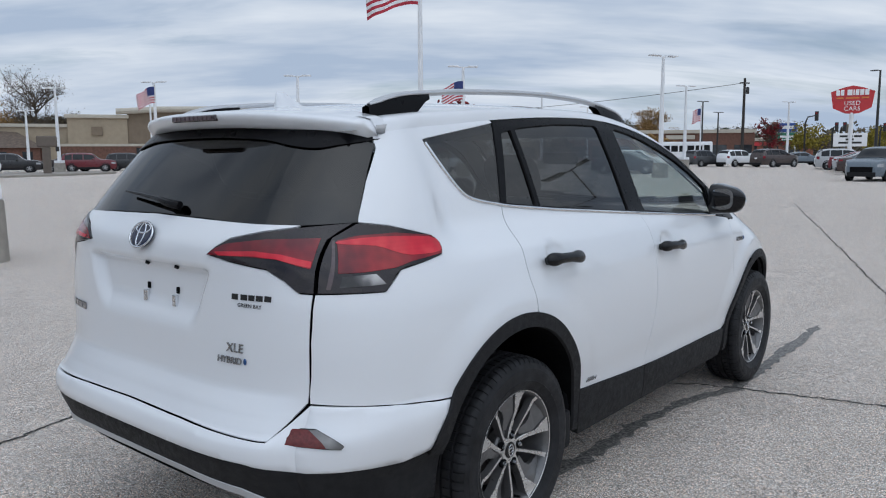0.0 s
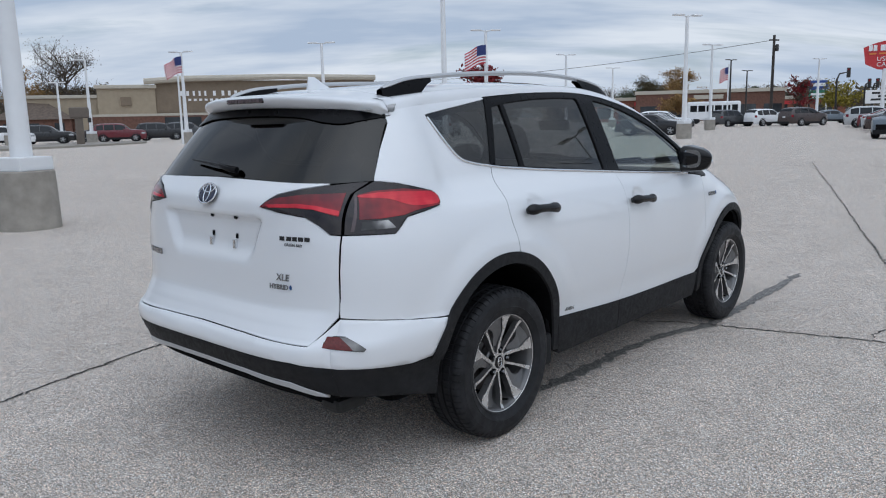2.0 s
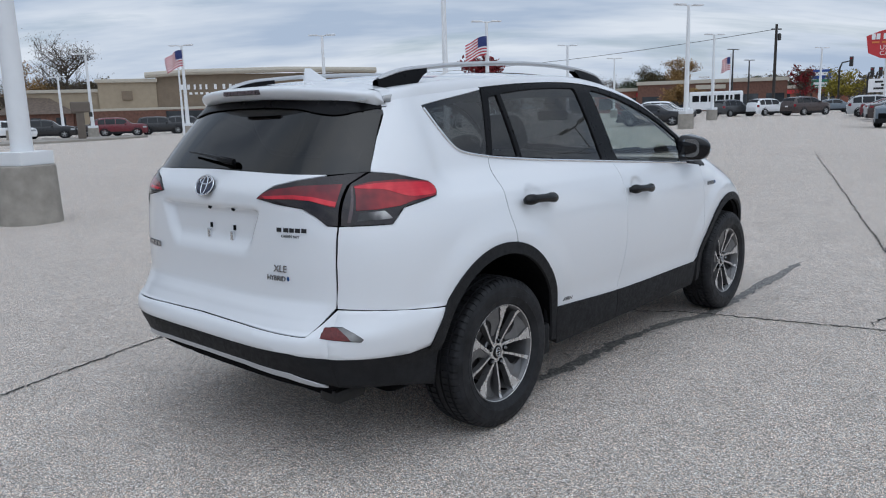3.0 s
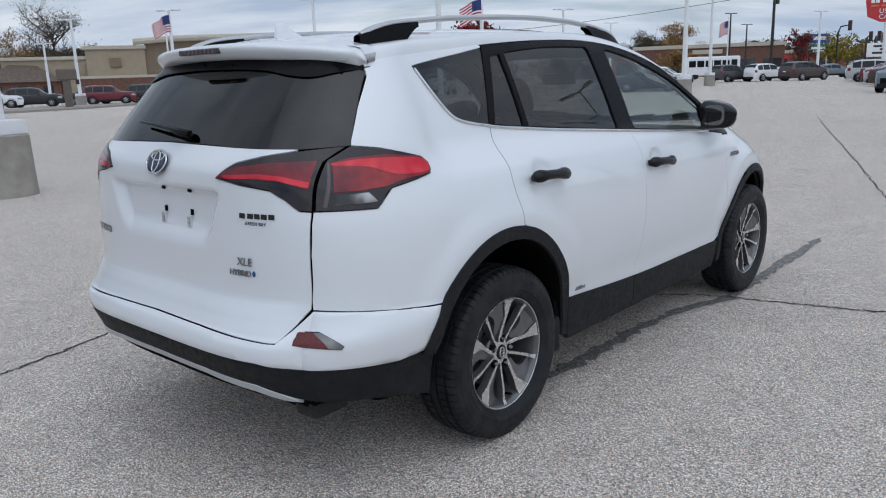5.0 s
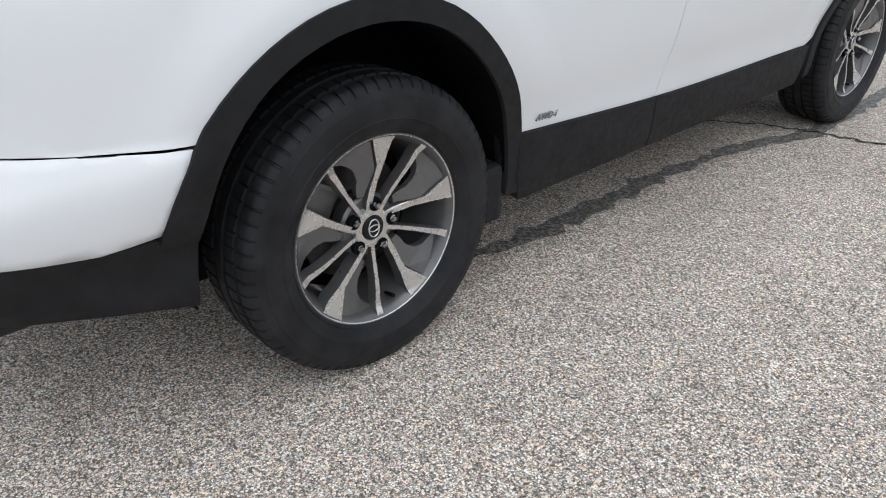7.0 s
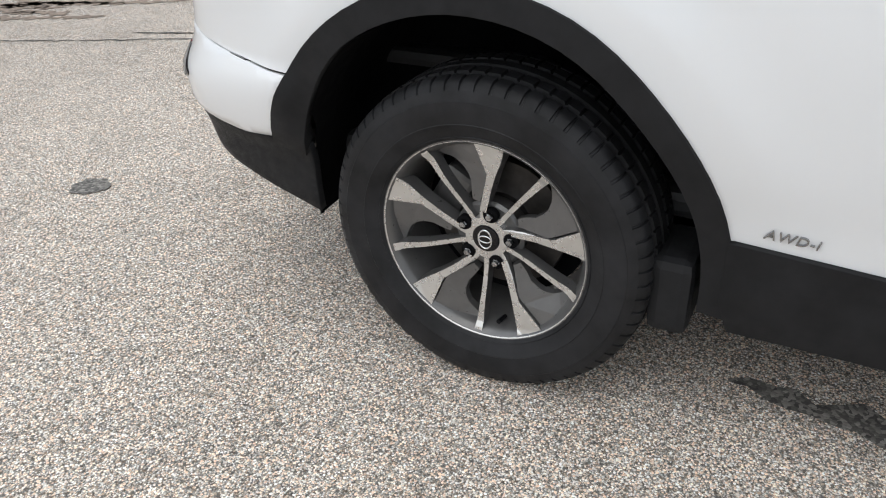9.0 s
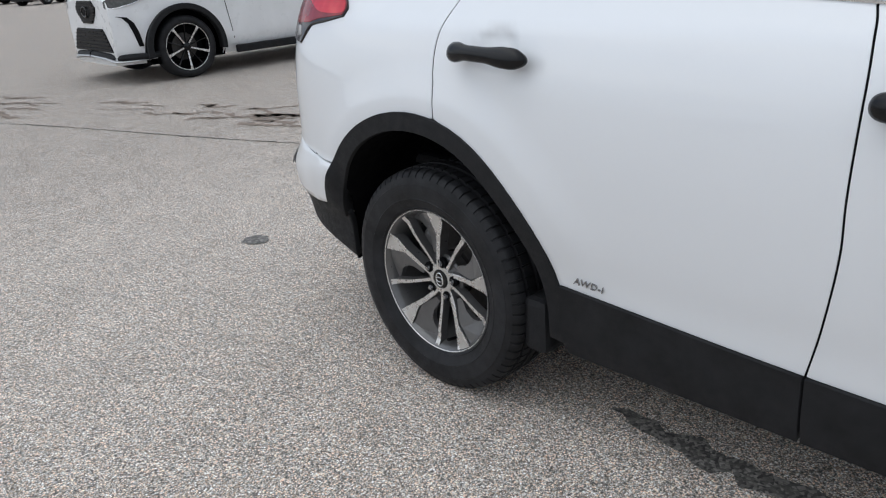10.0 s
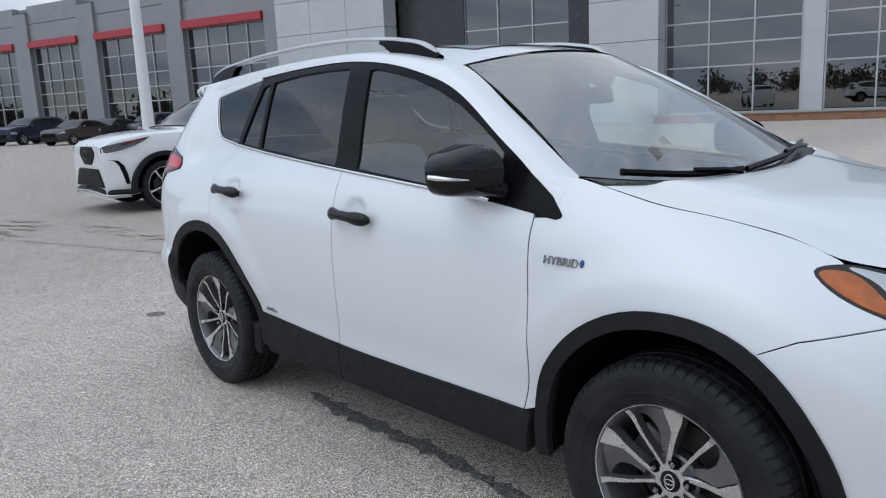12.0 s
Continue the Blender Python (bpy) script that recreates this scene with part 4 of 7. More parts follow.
def lathe_part(name, profile, material, parent, label="", steps=64, angle=40, m=None):
    vs, fs = lathe(profile, steps, "x")
    return part(name, smooth_bm(vs, fs, angle), material, parent, label, m)


def oval_ring(rx, ry, thick, steps=40, tube_sides=6):
    """An oval ring in the y-z plane."""
    vs, fs = [], []
    for i in range(steps):
        a = 2 * math.pi * i / steps
        for k in range(tube_sides):
            b = 2 * math.pi * k / tube_sides
            vs.append((thick * .7 * math.sin(b), (rx + thick * math.cos(b)) * math.cos(a), (ry + thick * math.cos(b)) * math.sin(a)))
    for i in range(steps):
        for k in range(tube_sides):
            fs.append((i * tube_sides + k, i * tube_sides + (k + 1) % tube_sides, ((i + 1) % steps) * tube_sides + (k + 1) % tube_sides, ((i + 1) % steps) * tube_sides + k))
    return smooth_bm(vs, fs, 80)


def build_wheel(at, turn, owner):
    w = new("wheel")
    w.parent, w.matrix_basis = owner, at
    w["label"] = "alloy wheel with five wide and five slim spokes"
    part("tyre", SHARED["tyre"], TYRE, w, "black treaded tyre")
    rim = part("rim", smooth_bm(*lathe([(.2215, .079), (.2315, .086), (.2335, .090), (.2315, .0935), (.2265, .0925), (.2185, .084), (.2135, .070), (.206, .040), (.198, -.02), (.196, -.07), (.222, -.084)], 72, "x"), 28), RIM_GREY, w, "two-tone alloy rim")
    lathe_part("rim_lip", [(.2282, .0932), (.2293, .0938), (.2290, .0941), (.2272, .0932), (.2265, .0922)], MACHINED, rim, "machined outer lip")
    for i in range(5):
        spin = pose(0, 0, 0, turn + 72 * i)
        for kind in ("blade", "slim", "facet"):
            part("facet" if kind == "facet" else "spoke", SHARED[kind], None, rim, "", spin)
    lathe_part("hub", [(.0001, .0605), (.040, .0615), (.0475, .0610), (.0495, .057), (.050, .030)], MACHINED, rim, "machined hub")
    lathe_part("hub_back", [(.0001, .046), (.071, .046), (.078, .040), (.072, .0), (.05, -.03)], RIM_GREY, rim, "grey painted hub flange")
    lathe_part("cap", [(.0001, .0665), (.020, .0662), (.029, .0645), (.0315, .061), (.0318, .055)], GLOSS_BLACK, w, "black centre cap", 40)
    part("cap_emblem", oval_ring(.0215, .0150, .0022), CHROME, w, "", pose(.0665, 0, 0, turn + 8))
    part("cap_emblem", oval_ring(.0075, .0135, .0018), CHROME, w, "", pose(.0668, 0, 0, turn + 8))
    for i in range(5):
        a = radians(turn + 72 * i - 4)
        lathe_part("nut_recess", [(.0001, .0605), (.0152, .0602), (.0164, .0612), (.0166, .050)], DARK, rim, "", 20, 40, pose(.0016, .0568 * math.cos(a), .0568 * math.sin(a)))
        lathe_part("wheel_nut", [(.0001, .079), (.0062, .078), (.0088, .073), (.0092, .055)], BADGE, w, "chrome wheel nut", 6, 30, pose(-.004, .0568 * math.cos(a), .0568 * math.sin(a)))
    a = radians(turn - 162)
    part("valve", smooth_bm(*tube([(.050, .200 * math.cos(a), .200 * math.sin(a)), (.082, .194 * math.cos(a), .194 * math.sin(a))], .0055, 8)), SATIN_BLACK, w, "black valve")
    lathe_part("brake_disc", [(.05, .0), (.070, .005), (.074, -.012), (.082, -.014), (.148, -.014), (.150, -.020), (.148, -.036), (.07, -.036)], BRAKE, w, "worn steel brake disc", 48)
    part("caliper", box((-.055, .085, -.06), (.012, .160, .07), .012), RIM_GREY, w, "grey brake caliper", pose(0, 0, 0, 150))
    lathe_part("back_plate", [(.0001, -.055), (.185, -.055), (.19, -.05)], DARK, w, "", 40)
    return w


X_WHEEL = 0.875 - 0.0665
for yc, turn in ((0, 83), (WHEELBASE, 83)):
    build_wheel(pose(X_WHEEL, yc, AXLE_Z), turn, car)
    build_wheel(pose(-X_WHEEL, yc, AXLE_Z, 0, 0, 180), turn, car)

# ---- inner body: wheel wells, floor, shell ----
for s in (1, -1):
    for which, yc in (("rear", 0), ("front", WHEELBASE)):
        f = arch_rear if which == "rear" else arch_front
        rows = []
        for a in np.linspace(*((2, 171) if which == "rear" else (-8, 186)), 30):
            r = float(f(np.clip(a, -10, 170 if which == "rear" else 186))) - .050 - (.028 * float(ease((a - 120) / 40)) if which == "rear" else 0)
            lip_x = min(.926, float(side_x(yc + r * math.cos(radians(a)), AXLE_Z + r * math.sin(radians(a)))) - (.03 if a > 150 else .004))
            rows.append([(s * x, yc + (r + dr) * math.cos(radians(a)), AXLE_Z + (r + dr) * math.sin(radians(a))) for x, dr in ((lip_x, -.003), (.86, .0), (.70, .01), (.54, .01), (.53, -.10), (.53, -.40))])
        if which == "rear":
            for z in (.36, .31):
                rows.append([(x, y, z) for x, y, _ in rows[-1]])
        part("wheel_well", loft(rows), DARK, car, "black wheel-well liner")
    part("mud_flap", box((s * .80 - .075, .345, .238), (s * .80 + .085, .425, .40), .02), CLADDING, car, "black plastic mud guard")
    part("inner_shell", sheet([(-.78, .45), (-.55, .45), (-.52, .70), (-.3, .9), (0, .96), (.3, .9), (.5, .60), (.55, .30), (2.1, .30), (2.15, .60), (2.35, .86), (2.66, .93), (2.95, .86), (3.12, .7), (3.14, .84), (2.95, .95), (2.70, 1.03), (2.39, 1.10), (2.24, 1.05), (1.1, 1.14), (.06, 1.23), (-.06, 1.255), (-.22, 1.40), (-.40, 1.48), (-.55, 1.32), (-.70, 1.0)], flank(-.022), (1, 0, 0), step=.06, thick=0, mirror=s < 0), DARK, car, "dark inner body shell")
    part("pillar_lining", sheet([(-.46, 1.49), (.22, 1.56), (.20, 1.53), (-.20, 1.48), (-.30, 1.48)], flank(-.03), (1, 0, 0), step=.05, thick=0, mirror=s < 0), SATIN_BLACK, car)
part("tail_shell", sheet(both([(0, 1.22), (.65, 1.20), (.72, 1.05), (.74, .55), (.60, .40), (0, .40)]), tail(-.045), OUT, step=.06, thick=0), DARK, car, "dark inner tail shell")
bm = box((-.66, -.50, .24), (.66, 3.10, .34), .04)
part("underbody", bm, DARK, car, "dark underbody")
# added block: keeps light off the ground below the rear bumper
part("undertail_blocker", box((-.64, -.80, .305), (.64, -.46, .36), .03), DARK, car, "added dark block that shades the ground under the tail")
part("rear_axle", smooth_bm(*tube([(-.72, 0, .34), (-.3, 0, .30), (.3, 0, .30), (.72, 0, .34)], .05, 10)), DARK, car)
EXHAUST = plain("dull_exhaust_steel", (0.03, 0.03, 0.03), 0.5, 0.5, 0.2, 20)
part("silencer", box((.535, -.80, .285), (.655, -.64, .345), .02), EXHAUST, car, "dull flat exhaust silencer")


# ---- handles, mirrors, rails, badges, wipers ----
def lettering(words, size, depth, spacing=1.0, shear=0.0):
    """Raised letters in the built-in font, as a mesh, centred."""
    cu = bpy.data.curves.new("letters", "FONT")
    cu.body, cu.size, cu.extrude, cu.align_x, cu.align_y = words, size, depth, "CENTER", "CENTER"
    cu.space_character, cu.shear, cu.resolution_u = spacing, shear, 3
    ob = new("letters", cu)
    dg = bpy.context.evaluated_depsgraph_get()
    me = bpy.data.meshes.new_from_object(ob.evaluated_get(dg))
    bpy.data.objects.remove(ob)
    bpy.data.curves.remove(cu)
    me.materials.clear()
    return me


def on_flank(y, z, off=0.0):
    """The pose of a badge on the right flank: its x runs ahead, its y up."""
    f = flank()
    uv = np.array([[y, z]])
    n = Vector(surface_normal(f, uv, (1, 0, 0))[0])
    p = Vector(f(np.array([y]), np.array([z]))[0]) + n * off
    ax = Vector((0, 1, 0))
    ax = (ax - n * ax.dot(n)).normalized()
    up = n.cross(ax)
    return Matrix(((ax.x, up.x, n.x, p.x), (ax.y, up.y, n.y, p.y), (ax.z, up.z, n.z, p.z), (0, 0, 0, 1)))


def on_tail(x, z, off=0.0):
    f = gate()
    uv = np.array([[x, z]])
    n = Vector(surface_normal(f, uv, OUT)[0])
    p = Vector(f(np.array([x]), np.array([z]))[0]) + n * off
    ax = Vector((1, 0, 0))
    ax = (ax - n * ax.dot(n)).normalized()
    up = n.cross(ax)
    return Matrix(((ax.x, up.x, n.x, p.x), (ax.y, up.y, n.y, p.y), (ax.z, up.z, n.z, p.z), (0, 0, 0, 1)))


def mirrored(m):
    return Matrix.Diagonal((-1, 1, 1, 1)) @ m


def handle_mesh():
    """A pull handle: a bar waisted in the middle, standing off the door on two feet."""
    rows = []
    for k in range(25):
        t = .5 - .5 * math.cos(math.pi * k / 24)
        x = -.132 + .264 * t
        end = min(1, math.sqrt(max(0, 1 - abs(2 * t - 1) ** 9)) + .04)
        h = (.0262 - .0066 * float(ease((t - .16) / .14)) + .0062 * float(ease((t - .56) / .20)) - .007 * float(ease((t - .86) / .14))) * end
        zc = .034 - .020 * abs(2 * t - 1) ** 2.2
        d = (.0150 + .004 * abs(2 * t - 1)) * end
        rows.append([(x, h * math.cos(a), zc + d * math.sin(a)) for a in np.linspace(0, 2 * math.pi, 16, endpoint=False)])
    vs = [p for r in rows for p in r]
    fs = [(i * 16 + k, i * 16 + (k + 1) % 16, (i + 1) * 16 + (k + 1) % 16, (i + 1) * 16 + k) for i in range(24) for k in range(16)]
    fs += [tuple(range(16)), tuple(range(24 * 16, 25 * 16))]
    bm = smooth_bm(vs, fs, 60)
    for x0, x1 in ((-.112, -.078), (.066, .100)):
        bm_box(bm, (x0, -.016, -.012), (x1, .016, .022), .008)
    me = bpy.data.meshes.new("handle")
    bm.to_mesh(me)
    bm.free()
    return me


HANDLE = handle_mesh()
HANDLE.materials.append(plain("handle_black", (0.004, 0.004, 0.005), 0.16, 0, 0.15, 30, coat=0.05, spec=0.28))
for s, doors in ((False, (rear_door, front_door)), (True, (rear_door_l, front_door_l))):
    for door, y, z, slope in ((doors[0], .288, 1.043, -2.6), (doors[1], 1.300, .998, -3.0)):
        m = on_flank(y + .165, z) @ pose(0, 0, 0, 0, 0, 0)
        m = Matrix.Translation(Vector((float(side_x(y, z - .09)), y, z)) - m.translation) @ m @ pose(0, 0, 0, 0, 0, slope)
        part("handle", HANDLE, None, door, "black plastic pull handle", mirrored(m) if s else m)

# mirrors
def mirror_shell(cut):
    """The housing: high and blunt at the door, drawn down to a rounded outer end."""
    rows = []
    for t in np.linspace(0, 1, 25):
        x = .896 + .170 * t
        f = math.sqrt(max(0.0, 1 - max(0, (t - .55) / .452) ** 2.6))
        top = 1.203 + (.079 - .030 * t - .012 * t * t) * f * (.93 + .07 * float(ease(t / .15)))
        low = 1.203 - (.084 - .016 * t) * f
        yb, yf = 1.842 + .055 * t * t + .01 * (1 - f), 2.070 - .075 * t - .055 * t * t - .025 * (1 - f)
        row = []
        for a in np.linspace(0, 2 * math.pi, 40, endpoint=False):
            ca, sa = math.cos(a), math.sin(a)
            e = .42 if ca < 0 else .85
            yy = math.copysign(abs(ca) ** e, ca)
            z2 = math.copysign(abs(sa) ** (.62 if ca < 0 else .85), sa)
            ym, yr = (yb + yf) / 2, (yf - yb) / 2
            zz = 1.203 + ((top - 1.203) * z2 if z2 > 0 else (1.203 - low) * z2)
            row.append((x, ym + 1.13 * yr * yy + .006, 1.203 + 1.07 * (zz - 1.203)))
        rows.append(row)
    return rows


for s in (False, True):
    sg = -1 if s else 1
    rows = mirror_shell(0)
    me = loft(rows, closed=True, mirror=s)
    mi = part("door_mirror", me, GLOSS_BLACK, car, "gloss black door mirror with a chrome lamp strip")
    vs = [(sg * x, y, z) for x, y, z in [r for r in rows[-1]]]
    part("end_cap", smooth_bm(vs, [tuple(range(len(vs)))]), GLOSS_BLACK, mi)
    vs = [(sg * x, y, z) for x, y, z in [r for r in rows[0]]]
    part("end_cap", smooth_bm(vs, [tuple(range(len(vs)))]), GLOSS_BLACK, mi)
    rings = []
    for k in (1.0, .8, .55, .3, .02):
        ring = []
        for a in np.linspace(0, 2 * math.pi, 32, endpoint=False):
            dx = .055 * k * math.copysign(abs(math.cos(a)) ** .6, math.cos(a))
            dz = .056 * k * math.copysign(abs(math.sin(a)) ** .7, math.sin(a))
            ring.append((.962 + dx, 1.836 + .055 * ((.074 + dx) / .170) ** 2, 1.201 + dz))
        rings.append(ring)
    gm = Nodes("mirror_glass")
    gm.set(Base_Color=(.22, .235, .25), Metallic=1.0, Roughness=.02)
    part("mirror_glass", loft(rings, closed=True, mirror=s), gm.m, mi, "convex mirror glass")
    part("lamp_strip", smooth_bm(*tube([(sg * (x + .002), 1.961 + 1.13 * (y - 1.955), 1.203 + 1.07 * (z - 1.203)) for x, y, z in ((.985, 2.014, 1.180), (1.005, 1.998, 1.182), (1.030, 1.972, 1.185), (1.051, 1.944, 1.189), (1.0605, 1.922, 1.192))], [.002, .005, .008, .011, .009], 8)), CHROME, mi, "chrome indicator strip")
    part("mirror_arm", smooth_bm(*tube([(sg * .865, 2.06, 1.135), (sg * .91, 2.03, 1.145), (sg * .955, 2.0, 1.158)], [.046, .040, .034], 10, .55)), SATIN_BLACK, mi, "black mirror foot")
    sail = [(2.02, 1.100), (2.10, 1.092), (2.275, 1.062), (2.292, 1.068), (2.292, 1.076), (2.24, 1.126), (2.13, 1.198), (2.025, 1.262), (2.02, 1.25)]
    part("sail_panel", sheet(sail, flank(.004), (1, 0, 0), step=.04, thick=.012, mirror=s), SATIN_BLACK, car, "black corner trim at the mirror")
    # bright strip under the windows, up round the quarter glass
    ys = np.linspace(.112, 2.0, 40)
    line3 = [(float(side_x(y, belt_z(y))) + .003, y, float(belt_z(y)) + .001) for y in ys]
    lead = catmull([(-.225, 1.488), (-.168, 1.386), (-.102, 1.307), (-.022, 1.277), (.107, 1.2565)], 6)
    line3 = [(float(side_x(y, z)) + .002, y, z + .002) for y, z in lead[:-1]] + line3
    part("belt_moulding", smooth_bm(*tube([(sg * x, y, z) for x, y, z in line3], .0042, 8, 1.6)), CHROME, car, "bright metal strip below the windows")
    # roof rail: an arched bar on two black feet
    arc_z = spline([-.43, -.30, -.1, .3, .75, 1.05, 1.25, 1.40, 1.47], [1.610, 1.648, 1.672, 1.697, 1.705, 1.693, 1.672, 1.638, 1.600])
    ys = np.linspace(-.41, 1.455, 50)
    rail = part("roof_rail", smooth_bm(*tube([(sg * (.575 - .008 * (y - .5) ** 2), y, float(arc_z(y))) for y in ys], [.010] + [.0165] * 48 + [.008], 10, .72)), SILVER, car, "satin silver roof rail with black feet")
    for y0, y1, k in ((-.425, -.12, 0), (1.12, 1.47, 1)):
        rows = []
        for y in np.linspace(y0, y1, 14):
            zt = float(arc_z(y)) - .004
            zb = float(roof_edge(y)) - .012
            lim = (y - y0) / (y1 - y0)
            lim = lim if k else 1 - lim
            hgt = (zt - zb)
            fade = float(ease(lim / .30))
            zb2 = zt - hgt * (.25 + .75 * fade)
            xc = .575 - .008 * (y - .5) ** 2
            rows.append([(xc + .019, y, zb2), (xc + .016, y, zt), (xc, y, zt + .007), (xc - .016, y, zt), (xc - .019, y, zb2)])
        part("rail_foot", loft(rows, mirror=s), SATIN_BLACK, rail, "black plastic rail foot")

# badges on the right flank and the tail
STICKER = plain("black_sticker", (0.012, 0.012, 0.013), 0.4)
part("letters", lettering("HYBRID", .036, .0025, 1.0, .12), BADGE, car, "chrome raised letters", on_flank(2.318, .943, .003) @ pose(0, 0, 0, 0, 0, -.5))
part("badge_dot", smooth_bm(*lathe([(.0001, .003), (.0045, .0025), (.006, .0)], 16)), plain("blue_badge", (0.03, 0.09, 0.24), 0.2, 0.3, 0.1, 40), car, "small blue badge", on_flank(2.393, .945, .002) @ Matrix.Diagonal((1.3, 2.0, 1, 1)))
part("letters", lettering("AWD-i", .027, .0022, 1.1, .2), BADGE, car, "chrome raised letters", on_flank(.571, .497, .003) @ pose(0, 0, 0, 0, 0, -4))
part("letters", lettering("XLE", .040, .0022, 1.05, .15), BADGE, tailgate, "chrome raised letters", on_tail(.492, .868, .003))
part("letters", lettering("HYBRID", .030, .0022, 1.0, .12), BADGE, tailgate, "chrome raised letters", on_tail(.468, .828, .003))
part("letters", lettering("GREEN BAY", .0165, .0006, 1.05), STICKER, tailgate, "black sticker writing", on_tail(.551, 1.002, .0015))
part("badge_dot", smooth_bm(*lathe([(.0001, .003), (.0045, .0025), (.006, .0)], 16)), bpy.data.materials["blue_badge"], tailgate, "", on_tail(.531, .830, .002) @ Matrix.Diagonal((1.1, 1.7, 1, 1)))
for x0, x1, z, h in ((.483, .508, 1.027, .0085), (.518, .543, 1.027, .0085), (.547, .569, 1.027, .0085), (.573, .597, 1.027, .0085), (.601, .624, 1.027, .0085)):
    part("sticker_bar", box((-(x1 - x0) / 2, -h, 0), ((x1 - x0) / 2, h, .001)), STICKER, tailgate, "black sticker writing", on_tail((x0 + x1) / 2, z, .0015))
for i in range(4):
    part("badge_bar", box((-.018, -.014, 0), (.018, .014, .004), .003), BADGE, tailgate, "chrome model badge", on_tail(-.585 + .043 * i, .885, .001))
part("emblem", smooth_bm(*lathe([(.0001, .006), (.04, .0055), (.058, .003), (.062, 0)], 40)), plain("emblem_blue_black", (0.010, 0.016, 0.045), 0.2, 0.0, 0.1, 30, coat=0.3, spec=0.3), tailgate, "oval chrome-ringed emblem", on_tail(0, 1.180, .008) @ Matrix.Diagonal((1.12, .76, 1, 1)))
for rx, ry, th, dx in ((.068, .046, .0042, 0), (.020, .040, .003, 0), (.043, .0165, .003, .0)):
    part("emblem_ring", oval_ring(rx, ry, th), CHROME, tailgate, "chrome emblem ring", on_tail(0, 1.180 + (.018 if ry < .02 else 0), .014) @ Matrix(((0, 1, 0, 0), (0, 0, 1, 0), (1, 0, 0, 0), (0, 0, 0, 1))))
for x in (-.022, .158):
    part("plate_bracket", box((-.011, -.032, 0), (.011, .008, .014), .004), CHROME, tailgate, "chrome plate clip", on_tail(x, .985, .001))
    part("bracket_hole", box((-.007, .012, 0), (.007, .034, .006), .002), DARK, tailgate, "", on_tail(x + .01, .985, .001))
    part("plate_screw", smooth_bm(*lathe([(.0001, .010), (.007, .009), (.009, 0)], 14)), SATIN_BLACK, tailgate, "", on_tail(x + .022, 1.092, .001))

# wipers
vs, fs = tube([(.135, -.868, 1.285), (.10, -.886, 1.292), (.02, -.875, 1.304), (-.10, -.868, 1.315), (-.24, -.850, 1.322)], [.020, .020, .013, .009, .006], 8, .7)
part("rear_wiper", smooth_bm(vs, fs), SATIN_BLACK, tailgate, "black rear wiper")
for a, b, c in (((.62, 2.33, 1.180), (.33, 2.415, 1.150), (.04, 2.44, 1.142)), ((.02, 2.445, 1.140), (-.35, 2.415, 1.160), (-.70, 2.335, 1.19))):
    p = catmull([a, b, c], 6)
    wp = part("front_wiper", smooth_bm(*tube(p, .009, 6, 1.4)), SATIN_BLACK, car, "black windscreen wiper")
    part("wiper_arm", smooth_bm(*tube([tuple(Vector(b) + Vector((0, .004, .014))), tuple((Vector(b) + Vector(c)) / 2 + Vector((0, .020, .008))), tuple((Vector(b) * .2 + Vector(c) * .8) + Vector((0, .030, -.006)))], .009, 6)), SATIN_BLACK, wp)

# shark-fin aerial
rows = []
for t in np.linspace(0, 1, 12):
    w = .030 * math.sqrt(1 - t) * (1 - .6 * t) + .002
    yb, yf = -.36 + .012 * t, -.17 - .14 * t ** .8
    z0 = float(roof_mid(-.28)) - .012
    rows.append([((w if math.cos(a) > 0 else -w) * abs(math.cos(a)) ** .9, (yb + yf) / 2 + (yf - yb) / 2 * math.sin(a), z0 + .068 * t) for a in np.linspace(0, 2 * math.pi, 24, endpoint=False)])
part("aerial", loft(rows, closed=True), WHITE, car, "white shark-fin aerial")

# ---- cabin ----
CLOTH = plain("grey_seat_cloth", (0.105, 0.107, 0.105), 0.85, 0, 0.18, 30, bump=0.3, bump_scale=500)
CLOTH_LIGHT = plain("pale_grey_seat_cloth", (0.44, 0.45, 0.42), 0.85, 0, 0.14, 30, bump=0.3, bump_scale=500)
LINING = plain("grey_headlining", (0.42, 0.42, 0.41), 0.9, 0, 0.06, 20)
DASH = plain("dark_dashboard", (0.025, 0.025, 0.027), 0.6, 0, 0.15, 20, bump=0.2, bump_scale=600)


def cushion(lo, hi, r, puff=.02):
    """A stuffed block: rounded all over, swollen in the middle of its faces."""
    bm = bmesh.new()
    bmesh.ops.create_cube(bm, size=2.0)
    bmesh.ops.subdivide_edges(bm, edges=bm.edges[:], cuts=7, use_grid_fill=True)
    c, h = (Vector(lo) + Vector(hi)) / 2, (Vector(hi) - Vector(lo)) / 2
    for v in bm.verts:
        p = v.co.copy()
        q = Vector((p.x * h.x, p.y * h.y, p.z * h.z))
        core = Vector([max(-hh + r, min(hh - r, qq)) for hh, qq in zip(h, q)])
        d = q - core
        if d.length > 1e-6:
            q = core + d.normalized() * r
        m = [1 - abs(t) ** 2 for t in p]
        k = max(range(3), key=lambda i: abs(p[i]))
        q[k] += math.copysign(puff * m[(k + 1) % 3] * m[(k + 2) % 3], p[k])
        v.co = q + c
    for f in bm.faces:
        f.smooth = True
    return bm


